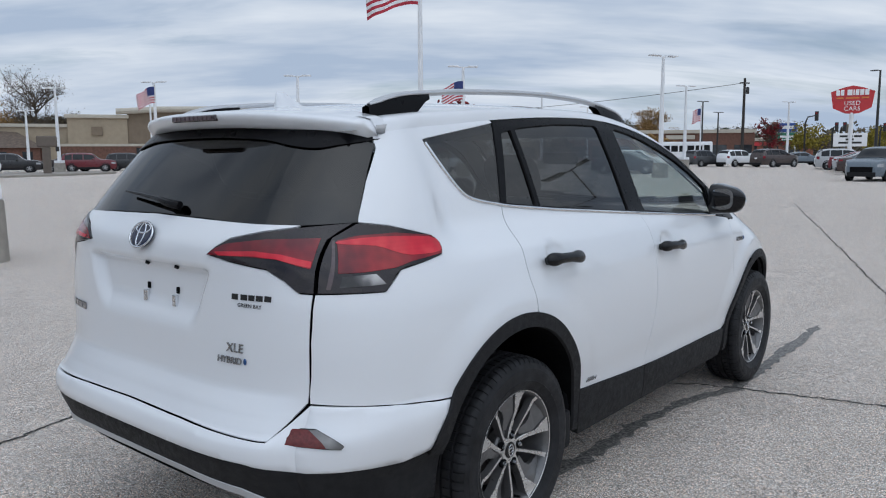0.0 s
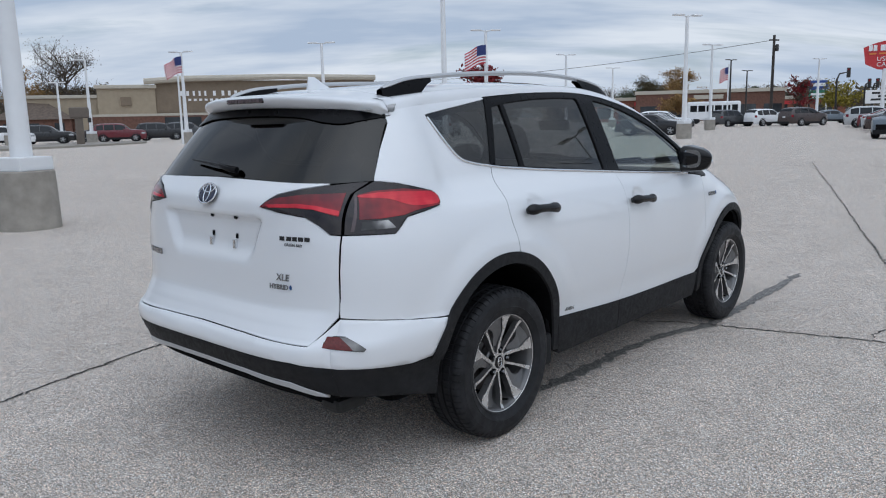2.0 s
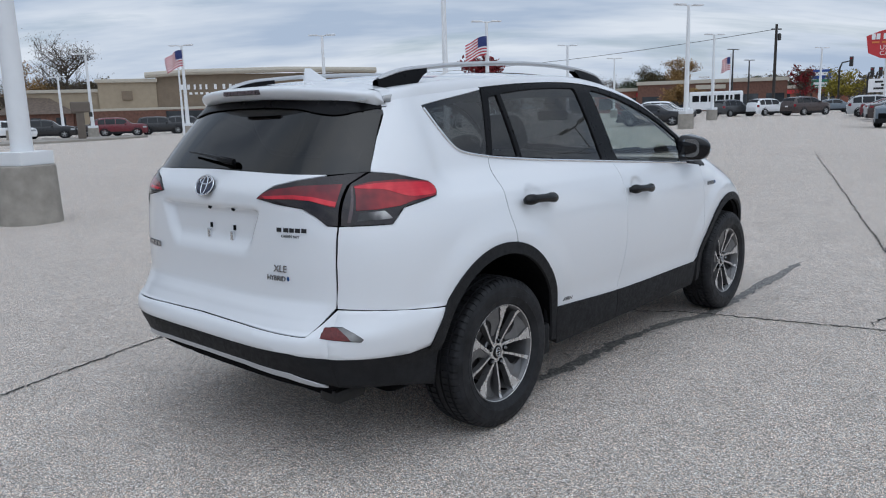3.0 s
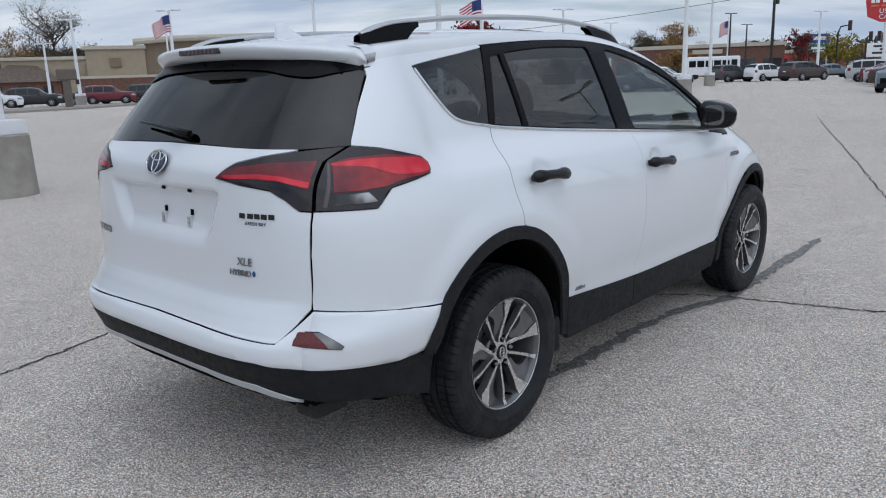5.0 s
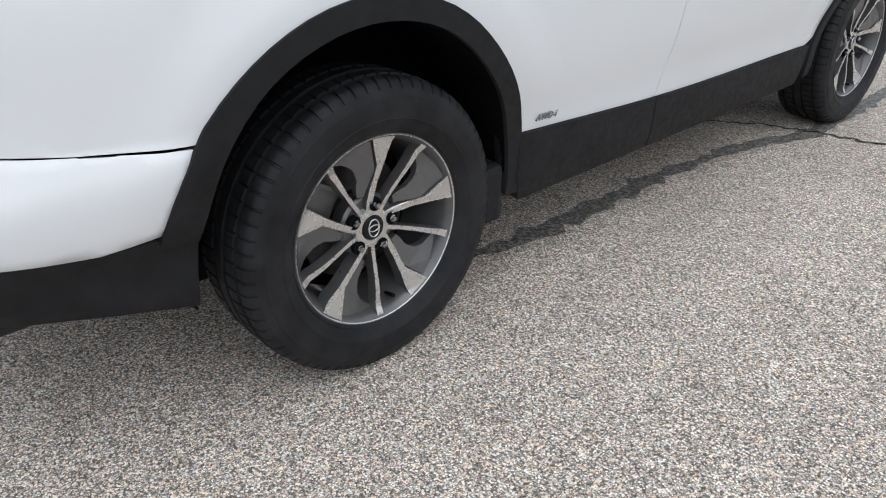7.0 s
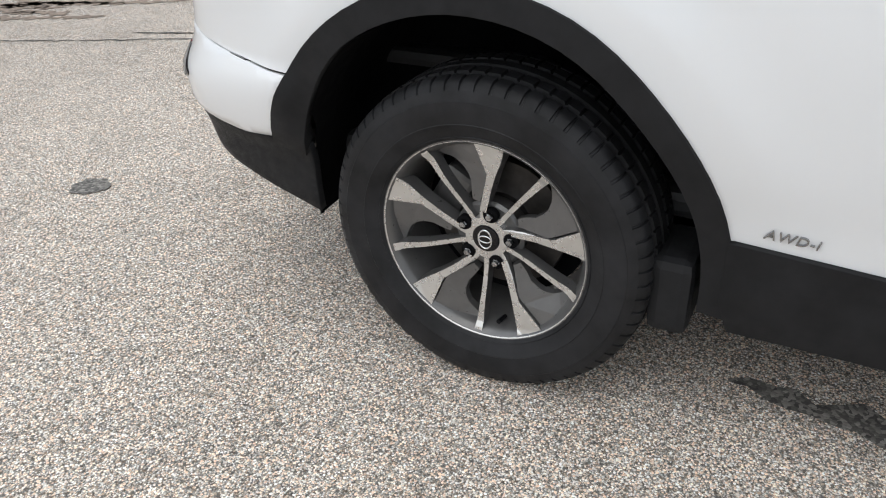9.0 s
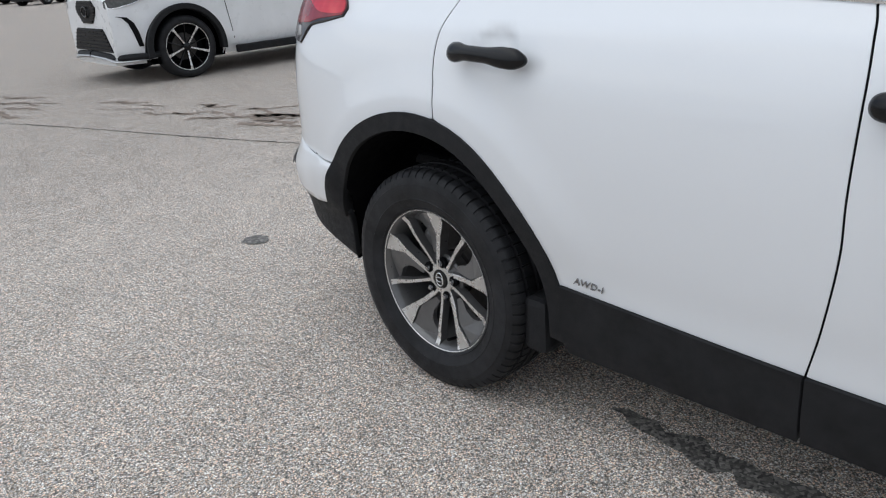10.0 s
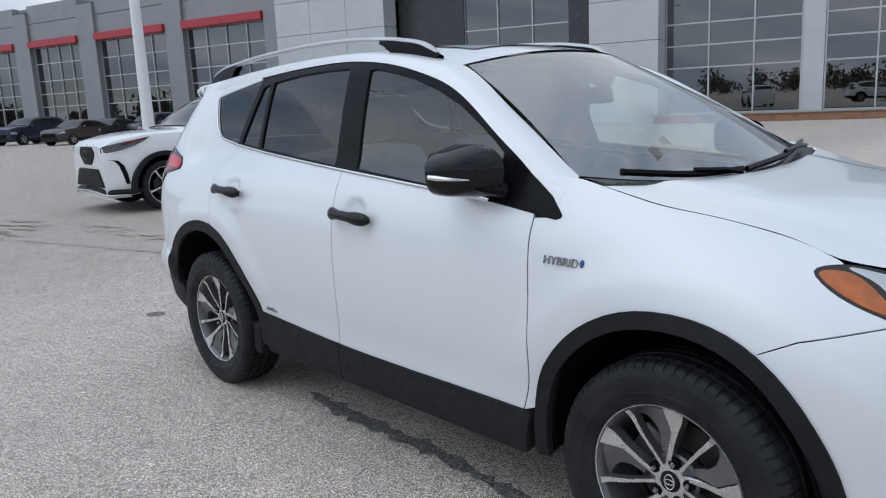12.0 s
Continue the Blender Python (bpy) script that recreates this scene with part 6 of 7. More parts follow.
def glazing(s0, s1, z0, z1, y, cols, rows, stretch):
    """A curtain wall: panes one by one between mullions."""
    win = part("window", box((s0, y + .10, z0), (s1, y + .13, z0 + .06)), MULLION, dealer, "tall aluminium-framed glazing")
    xs = np.linspace(s0, s1, cols + 1)
    zs = [z0] + rows + [z1]
    for i in range(cols):
        for k in range(len(zs) - 1):
            part("pane", solid([(xs[i], y, zs[k]), (xs[i + 1], y, zs[k]), (xs[i + 1], y, zs[k + 1]), (xs[i], y, zs[k + 1])], [(0, 1, 2, 3)]), FACADE_GLASS, win)
    for x in xs:
        part("mullion", box((x - .035, y - .10, z0), (x + .035, y + .06, z1)), MULLION, win)
    for z in zs:
        part("transom", box((s0, y - .09, z - .035), (s1, y + .05, z + .035)), MULLION, win)


ROWS = [2.6, 3.65, 4.7, 6.1]
PIERS = [(-77.0, -75.0), (-67.7, -65.7), (-58.4, -56.3), (-49.8, -47.7), (-39.8, -38.0), (-30.3, -28.3)]
for a, b in PIERS:
    dbox((a, -.35, 0), (b, .6, 10.2), "pier", PANEL_GREY, .03, "grey panelled pier")
for (a0, a), (b, b1) in zip(PIERS[:-1], PIERS[1:]):
    glazing(a, b, .3, 7.42, .15, 4, ROWS, 0)
    dbox((a + .05, -.55, 7.42), (b - .05, .2, 7.95), "red_band", BAND_RED, .03, "red painted canopy band")
    for z0, z1 in ((7.96, 9.35), (9.37, 10.8)):
        dbox((a - .02, -.12, z0), (b + .02, .5, z1 - .02), "panel", PANEL_GREY, .015)
dbox((-86, .6, 0), (-77, 1.0, 10.8), "wall", PANEL_GREY)
# entrance portal of pale panels
for a, b in ((-28.3, -20.0), (-7.6, -4.1)):
    n = max(1, int(round((b - a) / 2.8)))
    for i in range(n):
        for k in range(6):
            dbox((a + (b - a) * i / n + .012, -1.4, k * 2.0 + .012), (a + (b - a) * (i + 1) / n - .012, -.1, (k + 1) * 2.0 - .012), "panel", PANEL_LIGHT, .01)
dbox((-20, -1.4, 9.0), (-7.6, -.1, 12), "panel", PANEL_LIGHT, .02)
glazing(-15.6, -9.3, .2, 9.0, .4, 3, [2.6, 5.4, 7.2], 0)
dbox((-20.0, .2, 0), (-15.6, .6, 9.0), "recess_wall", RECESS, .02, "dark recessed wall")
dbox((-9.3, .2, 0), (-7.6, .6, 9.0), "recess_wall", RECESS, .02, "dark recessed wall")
# right-hand glazing with slim pale posts
x = -4.1
for k in range(2):
    glazing(x, x + 6.2, .38, 7.4, .12, 3, [2.6, 3.67, 4.72, 6.1], 0)
    dbox((x + 6.25, -.10, 0), (x + 7.15, .4, 7.5), "post", PANEL_LIGHT, .02, "pale panelled post")
    x += 7.2
dbox((-4.1, -.12, 7.42), (x, .5, 10.8), "panel", PANEL_LIGHT, .02)
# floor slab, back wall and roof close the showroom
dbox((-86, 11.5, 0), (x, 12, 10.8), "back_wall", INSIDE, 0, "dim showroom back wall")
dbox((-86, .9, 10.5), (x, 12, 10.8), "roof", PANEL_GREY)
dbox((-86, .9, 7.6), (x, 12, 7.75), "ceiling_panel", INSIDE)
dbox((-86.3, .6, 0), (-86, 12, 10.8), "side_wall", PANEL_GREY)
dbox((x, .1, 0), (x + .3, 12, 10.8), "side_wall", PANEL_GREY)
pl = thing("planter", "low orange-brown brick planter wall with a stone cap", "planter", at=pose(-33.5, -13.55, 0, 0, 0, 107))
part("wall", box((-4.0, -2.6, 0), (x, -2.1, .34), .02), BRICK_LOW, pl)
part("cap", box((-4.1, -2.68, .34), (x, -2.02, .40), .02), CONCRETE, pl)


# ---- other parked vehicles ----
SHAPES = {
    "suv": dict(L=4.68, W=.925, belt=1.04, f=[0, .015, .05, .13, .33, .48, .57, .715, .84, .95, .985, 1], z=[.84, 1.10, 1.46, 1.62, 1.68, 1.67, 1.60, 1.12, 1.07, .98, .87, .70], ws=(.580, .708), rw=(.035, .115), wins=[(.09, .215), (.23, .405), (.42, .615)], wheels=(.205, .795), r=.36),
    "large_suv": dict(L=4.95, W=.965, belt=1.15, f=[0, .015, .05, .13, .35, .50, .58, .745, .83, .90, .95, .985, 1], z=[.86, 1.15, 1.52, 1.68, 1.735, 1.73, 1.675, 1.225, 1.195, 1.16, 1.115, 1.06, 1.0], ws=(.590, .735), rw=(.035, .115), wins=[(.10, .225), (.24, .44), (.455, .692)], wheels=(.252, .833), r=.382),
    "sedan": dict(L=4.65, W=.905, belt=.95, f=[0, .015, .05, .16, .31, .42, .56, .735, .82, .94, .985, 1], z=[.76, 1.00, 1.06, 1.12, 1.37, 1.445, 1.425, 1.02, .97, .88, .78, .62], ws=(.575, .728), rw=(.175, .30), wins=[(.215, .40), (.415, .625)], wheels=(.20, .80), r=.33),
    "pickup": dict(L=5.4, W=.97, belt=1.12, f=[0, .01, .05, .36, .40, .45, .60, .71, .80, .95, .985, 1], z=[1.0, 1.18, 1.20, 1.20, 1.50, 1.82, 1.84, 1.30, 1.26, 1.18, 1.05, .8], ws=(.615, .70), rw=(.385, .44), wins=[(.46, .55), (.56, .655)], wheels=(.21, .81), r=.40),
}
FAR_GLASS = plain("dark_car_glass", (0.012, 0.013, 0.015), 0.06, 0, 0.2, 1, spec=0.35)
LAMP_CLEAR = plain("headlamp_glass", (0.40, 0.41, 0.42), 0.1, 0.2, 0.2, 20, coat=1.0)
PAINTS = {"white": (.78, .79, .80), "black": (.012, .012, .014), "dark_grey": (.045, .048, .052), "silver": (.42, .43, .44), "maroon": (.13, .012, .02), "navy": (.012, .018, .045), "brown": (.045, .03, .028), "grey_blue": (.12, .15, .18), "red": (.35, .02, .02)}
PAINT = {k: plain(k + "_vehicle_paint", v, .3, 0, .04, 4, coat=1.0 if k in ("white", "silver") else .35) for k, v in PAINTS.items()}
SMOKED_LENS = plain("smoked_lens", (.085, .093, .095), .1, .1, .3, 30, coat=.6)
RIM_SILVER = plain("dull_silver_rim", (.38, .385, .39), .35, .7, .1, 20)


class Shape:
    def __init__(self, kind):
        d = SHAPES[kind]
        self.L, self.W, self.belt, self.r = d["L"], d["W"], d["belt"], d["r"]
        self.ws, self.rw, self.wins, self.wheels = d["ws"], d["rw"], d["wins"], d["wheels"]
        self.taper = (2.2, .24) if kind == "large_suv" else (3.2, .32)
        self.top = spline(d["f"], d["z"])

    def width(self, f):
        e = min(f, 1 - f) / .20
        return self.W * (1.0 if e >= 1 else (1 - (1 - e) ** self.taper[0] * self.taper[1]))

    def section(self, f):
        """Half a cross-section: x and z from the sill to the roof's middle."""
        w, zt = self.width(f), float(self.top(f))
        B = min(self.belt, zt - .03)
        pts = [(w * .90, .24), (w * .985, .40), (w, .60), (w * .992, B - .14), (w * .962, B)]
        if zt > B + .10:
            h = zt - B
            pts += [(w * .962 - .34 * h * .45, B + .5 * (h - .09)), (w * .962 - .40 * (h - .09), zt - .09), (w * .962 - .40 * h - .05, zt - .025), (w * .40, zt + .006), (0, zt + .014)]
        else:
            h = zt - B
            pts += [(w * .945, B + .4 * h), (w * .90, zt - .012), (w * .76, zt + .004), (w * .40, zt + .018), (0, zt + .022)]
        return pts

    def side(self, f, z):
        p = self.section(f)
        return float(np.interp(z, [q[1] for q in p], [q[0] for q in p]))


FIVE = [(11, .05), (5.2, .10), (3.6, .17), (3.4, .24), (4.2, .272), (-4.2, .272), (-3.4, .24), (-3.6, .17), (-5.2, .10), (-11, .05)]
BETWEEN = [(40, .05), (37.5, .12), (37.8, .272), (33.8, .272), (34.2, .12), (32, .05)]
FIVE_MESH, BETWEEN_MESH = spoke_mesh(FIVE, .04, lambda a, r: -.004), spoke_mesh(BETWEEN, .03, lambda a, r: .012)
for me, face in ((FIVE_MESH, MACHINED), (BETWEEN_MESH, GLOSS_BLACK)):
    me.materials.append(face)
    me.materials.append(GLOSS_BLACK)


def sport_wheel(at, r, owner):
    """A large wheel with five bright spokes over black ones."""
    w = new("wheel")
    w.parent, w.matrix_basis = owner, at
    w["label"] = "black alloy wheel with five bright spokes"
    lathe_part("tyre", [(r * .735, .085), (r * .77, .108), (r * .86, .116), (r * .94, .108), (r * .985, .088), (r, .06), (r, -.09), (r * .97, -.11), (r * .72, -.10)], TYRE, w, "black tyre", 56, 60)
    rim = lathe_part("rim", [(r * .745, .088), (r * .755, .096), (r * .735, .098), (r * .70, .080), (r * .68, .03), (r * .66, -.08)], GLOSS_BLACK, w, "black rim")
    lathe_part("rim_lip", [(r * .752, .0975), (r * .742, .0995), (r * .730, .097), (r * .727, .094)], MACHINED, rim, "bright rim lip")
    for i in range(5):
        for me in (FIVE_MESH, BETWEEN_MESH):
            part("spoke", me, None, rim, "", pose(0, 0, 0, 54 + 72 * i) @ Matrix.Scale(r * .735 / .272, 4))
    lathe_part("hub", [(.0001, .068), (.034, .067), (.045, .060), (.05, .03)], GLOSS_BLACK, rim, "black hub")
    lathe_part("brake_disc", [(.05, .0), (.165, -.012), (.167, -.03), (.07, -.036)], BRAKE, w, "steel brake disc", 40)
    lathe_part("back_plate", [(.0001, -.05), (r * .68, -.05)], DARK, w, "", 30)
    return w


def parked(kind, paint, x, y, heading, label, group="parked cars", detail=False):
    """A whole parked vehicle; heading in degrees, 0 with its nose along +y."""
    sh = Shape(kind)
    name = {"suv": "parked_car", "large_suv": "parked_car", "sedan": "parked_car", "pickup": "pickup_truck"}[kind]
    v = thing(name, label, "car", group, at=pose(x, y, 0, 0, 0, heading))
    fs = np.unique(np.concatenate([np.linspace(0, .06, 7), np.linspace(.06, .94, 130 if detail else 30), np.linspace(.94, 1, 14 if detail else 8)]))
    rows = []
    for f in fs:
        p = catmull(sh.section(f), 7) if detail else np.array(sh.section(f))
        half = [(a, (f - .5) * sh.L, b) for a, b in p]
        rows.append(half + [(-a, b, c) for a, b, c in half[-2::-1]])
    body_mesh = loft(rows, flip=False)
    if detail:
        bm = bmesh.new()
        bm.from_mesh(body_mesh)
        gone = [f for f in bm.faces if abs(f.calc_center_median().x) > sh.W * .6 and min(math.hypot(f.calc_center_median().y - (w - .5) * sh.L, f.calc_center_median().z - sh.r) for w in sh.wheels) < sh.r + .105]
        bmesh.ops.delete(bm, geom=gone, context="FACES")
        bm.to_mesh(body_mesh)
        bm.free()
    part("body", body_mesh, PAINT[paint], v)
    for k, f in ((0, 0), (-1, 1)):
        r = rows[k]
        part("end_panel", smooth_bm(r, [tuple(range(len(r)))]), PAINT[paint], v)
    for s in (1, -1):
        for a, b in sh.wins:
            g = []
            for f in np.linspace(a, b, 7):
                zt, B = float(sh.top(f)), sh.belt
                cols = []
                for z in np.linspace(B + .045, max(B + .08, zt - .115), 5):
                    cols.append((s * (sh.side(f, z) + .014), (f - .5) * sh.L, z))
                g.append(cols)
            part("side_window", loft(g, flip=s < 0), FAR_GLASS, v)
        for f in sh.wheels:
            yc = (f - .5) * sh.L
            xw = sh.W * .985
            if detail:
                ring = [(sh.r + .142, -.05), (sh.r + .142, .002), (sh.r + .134, .010), (sh.r + .082, .012), (sh.r + .072, .004), (sh.r + .072, -.10)]
                turns = np.linspace(radians(-9), radians(188), 48)
                vs = [(h, q * math.cos(a), q * math.sin(a)) for a in turns for q, h in ring]
                fc = [(i * 6 + k, i * 6 + 6 + k, i * 6 + 7 + k, i * 6 + k + 1) for i in range(47) for k in range(5)]
            else:
                vs, fc = lathe([(sh.r + .085, -.05), (sh.r + .085, .006), (sh.r + .075, .012), (sh.r + .035, .010), (sh.r + .028, .002), (sh.r + .028, -.06)], 44, "x")
            if not detail:
                vs = [q if q[2] > -sh.r * .75 else (q[0], q[1], -sh.r * .75) for q in vs]
            part("arch_trim", smooth_bm([(s * q[0], q[1], q[2]) for q in vs], fc), CLADDING if kind != "sedan" else PAINT[paint], v, "", pose(s * (sh.W + (.012 if detail else -.014)), yc, sh.r))
            well = sh.r + (.135 if detail else .05)
            liner, faces = lathe([(.0001, 0), (well, 0), (well, .24 if detail else -.02)], 40, "x")
            liner = [(a, b, max(c, -.16) if detail else c) for a, b, c in liner]
            part("wheel_well", smooth_bm(liner, faces), DARK, v, "", pose(s * (xw - (.28 if detail else -.006)), yc, sh.r, 0, 0, 0 if s > 0 else 180))
            if detail:
                sport_wheel(pose(s * (xw - .105), yc, sh.r, 0, 0, 0 if s > 0 else 180), sh.r, v)
            else:
                w = new("wheel")
                w.parent, w.matrix_basis = v, pose(s * (xw - .072), yc, sh.r, 0, 0, 0 if s > 0 else 180)
                part("tyre", smooth_bm(*lathe([(sh.r * .62, .10), (sh.r * .85, .115), (sh.r * .97, .10), (sh.r, .06), (sh.r, -.10), (sh.r * .6, -.11)], 28, "x")), TYRE, w)
                vs, fc = lathe([(.0001, .095), (sh.r * .18, .095), (sh.r * .55, .085), (sh.r * .64, .108), (sh.r * .66, .09)], 20, "x")
                vs = [q if not (.3 * sh.r < math.hypot(q[1], q[2]) < .58 * sh.r) or (i // 5) % 4 < 2 else (q[0] - .05, q[1], q[2]) for i, q in enumerate(vs)]
                part("rim", smooth_bm(vs, fc), RIM_SILVER, w)
        for f, mat, nm, z0, z1, df in ((.018, RED, "tail_lamp", .85, 1.08, .045),) if detail else ((.985, LAMP_CLEAR, "headlamp", .70, .86, .075), (.018, RED, "tail_lamp", .85, 1.08, .045)):
            g = []
            for ff in np.linspace(f, f + (-df if f > .5 else df), 5):
                zt = float(sh.top(ff))
                g.append([(s * (sh.side(ff, min(z, zt - .06)) + .008), (ff - .5) * sh.L, min(z, zt - .06)) for z in np.linspace(z0, z1, 4)])
            part(nm, loft(g, flip=(s > 0) == (f > .5)), mat, v)
        fm = sh.wins[-1][1] - .02
        part("door_mirror", cushion((-.10, -.07, -.07), (.10, .07, .07), .04, .0), PAINT[paint] if not detail else GLOSS_BLACK, v, "", pose(s * (sh.W + .06), (fm - .5) * sh.L, sh.belt + .08))
    for (a, b), nm in ((sh.ws, "windscreen"), (sh.rw, "rear_window")):
        g = []
        for f in np.linspace(a, b, 7):
            p = sh.section(f)
            (x6, z6), (x7, z7), (x8, z8), (x9, z9) = p[6:10]
            half = [(x6 * .96, z6), (x7, z7), (x8, z8), (x9, z9)]
            full = half + [(-q, r) for q, r in half[-2::-1]]
            n = .010
            g.append([(q, (f - .5) * sh.L + (n if nm == "windscreen" else -n), r + n) for q, r in full])
        part(nm, loft(g, flip=False), FAR_GLASS, v)
    yf = sh.L / 2
    if not detail:
        for s in (1, -1):
            part("sill_trim", box((s * sh.W * .97 - .03, (sh.wheels[0] - .5) * sh.L + sh.r, .22), (s * sh.W * .97 + .025, (sh.wheels[1] - .5) * sh.L - sh.r, .42), .02), CLADDING, v)
        for s in (1, -1):
            part("lower_bumper", box((-sh.W * .70, s * yf - .06, .24), (sh.W * .70, s * yf + .012, .46), .02), CLADDING, v)
    if not detail:
        part("grille", box((-.52, yf - .05, .45), (.52, yf + .012, .72), .03), SATIN_BLACK, v)
    part("number_plate", box((-.15, -yf - .015, .82), (.15, -yf + .02, .93), .005), SIGN_WHITE, v)
    return v, sh


# the white car nearest behind: a larger one, seen by its flank and nose
second, sh2 = parked("large_suv", "white", -3.835, -8.66, -91.5, "large white sport utility car parked on the paving", "", True)
W2, L2 = sh2.W, sh2.L
NOSE = L2 / 2


def nose_plate(outline, y0, y1, name, mat, label):
    """A flat inset plate across the nose, from an outline of (x, z)."""
    bm = bmesh.new()
    front_ring = [bm.verts.new((x, y1, z)) for x, z in outline]
    back_ring = [bm.verts.new((x * 1.04, y0, z)) for x, z in outline]
    bm.faces.new(front_ring)
    n = len(outline)
    for i in range(n):
        bm.faces.new((front_ring[i], back_ring[i], back_ring[(i + 1) % n], front_ring[(i + 1) % n]))
    bmesh.ops.recalc_face_normals(bm, faces=bm.faces)
    return part(name, bm, mat, second, label)


for s in (1, -1):
    # the headlamp wraps from the nose round to the wing
    rows = []
    for x, y, z0, z1 in ((.655, NOSE + .008, .925, .985), (.69, NOSE + .002, .908, 1.0), (.725, NOSE - .015, .905, 1.015), (.785, NOSE - .10, .915, 1.035), (.855, NOSE - .24, .945, 1.065), (.905, NOSE - .42, 1.005, 1.095), (.932, NOSE - .56, 1.070, 1.118), (.940, NOSE - .64, 1.120, 1.130)):
        f = y / L2 + .5
        rows.append([(s * (max(x, sh2.side(min(f, 1), z) + .012) if f < .98 else x), y, z) for z in np.linspace(z0, z1, 5)])
    hl = part("headlamp", loft(rows, flip=s > 0), SMOKED_LENS, second, "slim smoked headlamp with a thin bright edge")
    part("light_strip", smooth_bm(*tube([r[0] for r in rows[1:]], .004, 6)), CHROME, hl, "thin bright strip")
    part("marker_lens", smooth_bm(*tube([r[3] for r in rows[4:]], [.016, .014, .010, .004], 6)), RED, hl, "dark red marker lens")
    rows = [[(s * (sh2.side(f, z) + .012), (f - .5) * L2, z) for f in (fa, fa - .5 * wd, fa - wd)] for fa, wd, z in ((.990, .006, .815), (.976, .012, .80), (.964, .013, .73), (.956, .013, .60), (.949, .011, .45))]
    part("air_curtain", loft(rows, flip=s < 0), SATIN_BLACK, second, "black curved slot")
    part("chin_trim", smooth_bm(*tube([(s * q[0], q[1], q[2]) for q in ((.02, NOSE + .055, .345), (.50, NOSE + .045, .325), (.70, NOSE + .01, .285), (.82, NOSE - .14, .285), (.915, NOSE - .42, .300))], [.022, .024, .024, .018, .010], 8, .7)), SILVER, second, "silver chin trim")
    part("lower_bumper", smooth_bm(*tube([(s * q[0], q[1], q[2]) for q in ((.02, NOSE + .02, .36), (.55, NOSE + .0, .34), (.74, NOSE - .07, .33), (.87, NOSE - .30, .33), (.925, NOSE - .46, .34))], [.05, .05, .05, .045, .04], 8, .9)), CLADDING, second, "black lower bumper edge")
    part("sill_trim", box((s * W2 - .05, -.86, .23), (s * W2 + .002, 1.02, .33), .02), CLADDING, second, "black sill trim")
    part("chrome_strip", box((s * W2 - .01, -.80, .315), (s * W2 + .006, .98, .330), .003), CHROME, second, "")
    rows = [[(s * (sh2.side(f, z) + .006), (f - .5) * L2 + d, z) for d in (-.004, .004)] for f, z in [(.702 + .02 * (z - .35) / .75, z) for z in np.linspace(.35, 1.17, 12)]]
    part("door_gap", loft(rows, flip=s < 0), DARK, second, "")
    part("door_handle", box((s * W2 - .01, -.30, 1.005), (s * W2 + .025, -.10, 1.035), .01), PAINT["white"], second, "white door handle")
grille = nose_plate([(-.24, 1.005), (.24, 1.005), (.335, .925), (.31, .86), (.16, .735), (-.16, .735), (-.31, .86), (-.335, .925)], NOSE - .03, NOSE + .014, "grille", SATIN_BLACK, "black mesh grille")
for z, h in ((.765, .19), (.80, .23), (.835, .27), (.87, .305), (.905, .315), (.94, .30), (.975, .26)):
    part("grille_bar", box((-h, NOSE + .006, z - .005), (h, NOSE + .026, z + .005), .003), CLADDING, grille)
part("emblem", oval_ring(.085, .06, .012, 30, 6), GLOSS_BLACK, grille, "black oval emblem", pose(0, NOSE + .03, .875, 0, 0, 90))
lower = nose_plate([(-.44, .675), (.44, .675), (.50, .62), (.66, .40), (-.66, .40), (-.50, .62)], NOSE - .05, NOSE + .012, "lower_grille", SATIN_BLACK, "wide black lower grille")
for z, h in ((.43, .635), (.475, .60), (.52, .57), (.565, .535), (.61, .505), (.65, .45)):
    part("grille_slat", box((-h, NOSE - .01, z - .009), (h, NOSE + .030, z + .009), .006), CLADDING, lower, "black slat")

# along the far edge ahead
for kind, paint, px, py, hd, lab in (
        ("sedan", "black", -21.8, 47.0, -70, "black saloon car at the end of a row"),
        ("sedan", "white", -22.9, 49.7, -70, "white saloon car in a row on the car park"),
        ("sedan", "silver", -24.0, 52.3, -70, "silver saloon car in a row on the car park"),
        ("sedan", "white", -25.1, 55.0, -70, "white saloon car in a row on the car park"),
        ("sedan", "grey_blue", -26.2, 57.9, -70, "grey blue saloon car in a row on the car park"),
        ("suv", "white", -27.4, 60.8, -70, "white sport utility car in a row on the car park"),
        ("sedan", "dark_grey", -28.5, 63.7, -70, "dark grey saloon car in a row on the car park"),
        ("suv", "dark_grey", -27.2, 75.2, -18, "dark grey sport utility car seen by its tail"),
        ("suv", "white", -24.2, 76.8, -24, "white sport utility car seen by its tail"),
        ("large_suv", "brown", -20.3, 75.4, -24, "large dark brown sport utility car seen by its tail"),
        ("sedan", "grey_blue", -21.4, 89.0, -55, "grey blue saloon car at the edge of the car park"),
        ("pickup", "white", -33.7, 117.8, -100, "white pickup truck behind a row of cars"),
        ("suv", "grey_blue", -5.35, 41.6, 172, "grey blue sport utility car facing the open lane"),
        ("sedan", "brown", -7.2, 52, -75, "dark red saloon car in a tight row"),
        ("sedan", "silver", -8.6, 57, -75, "silver saloon car in a tight row"),
        ("sedan", "maroon", -9.9, 61.5, -75, "maroon saloon car in a tight row"),
        ("suv", "silver", -11.9, 66, -75, "silver sport utility car in a tight row"),
        ("suv", "white", -13.2, 71, -75, "white sport utility car in a tight row")):
    parked(kind, paint, px, py, hd, lab)
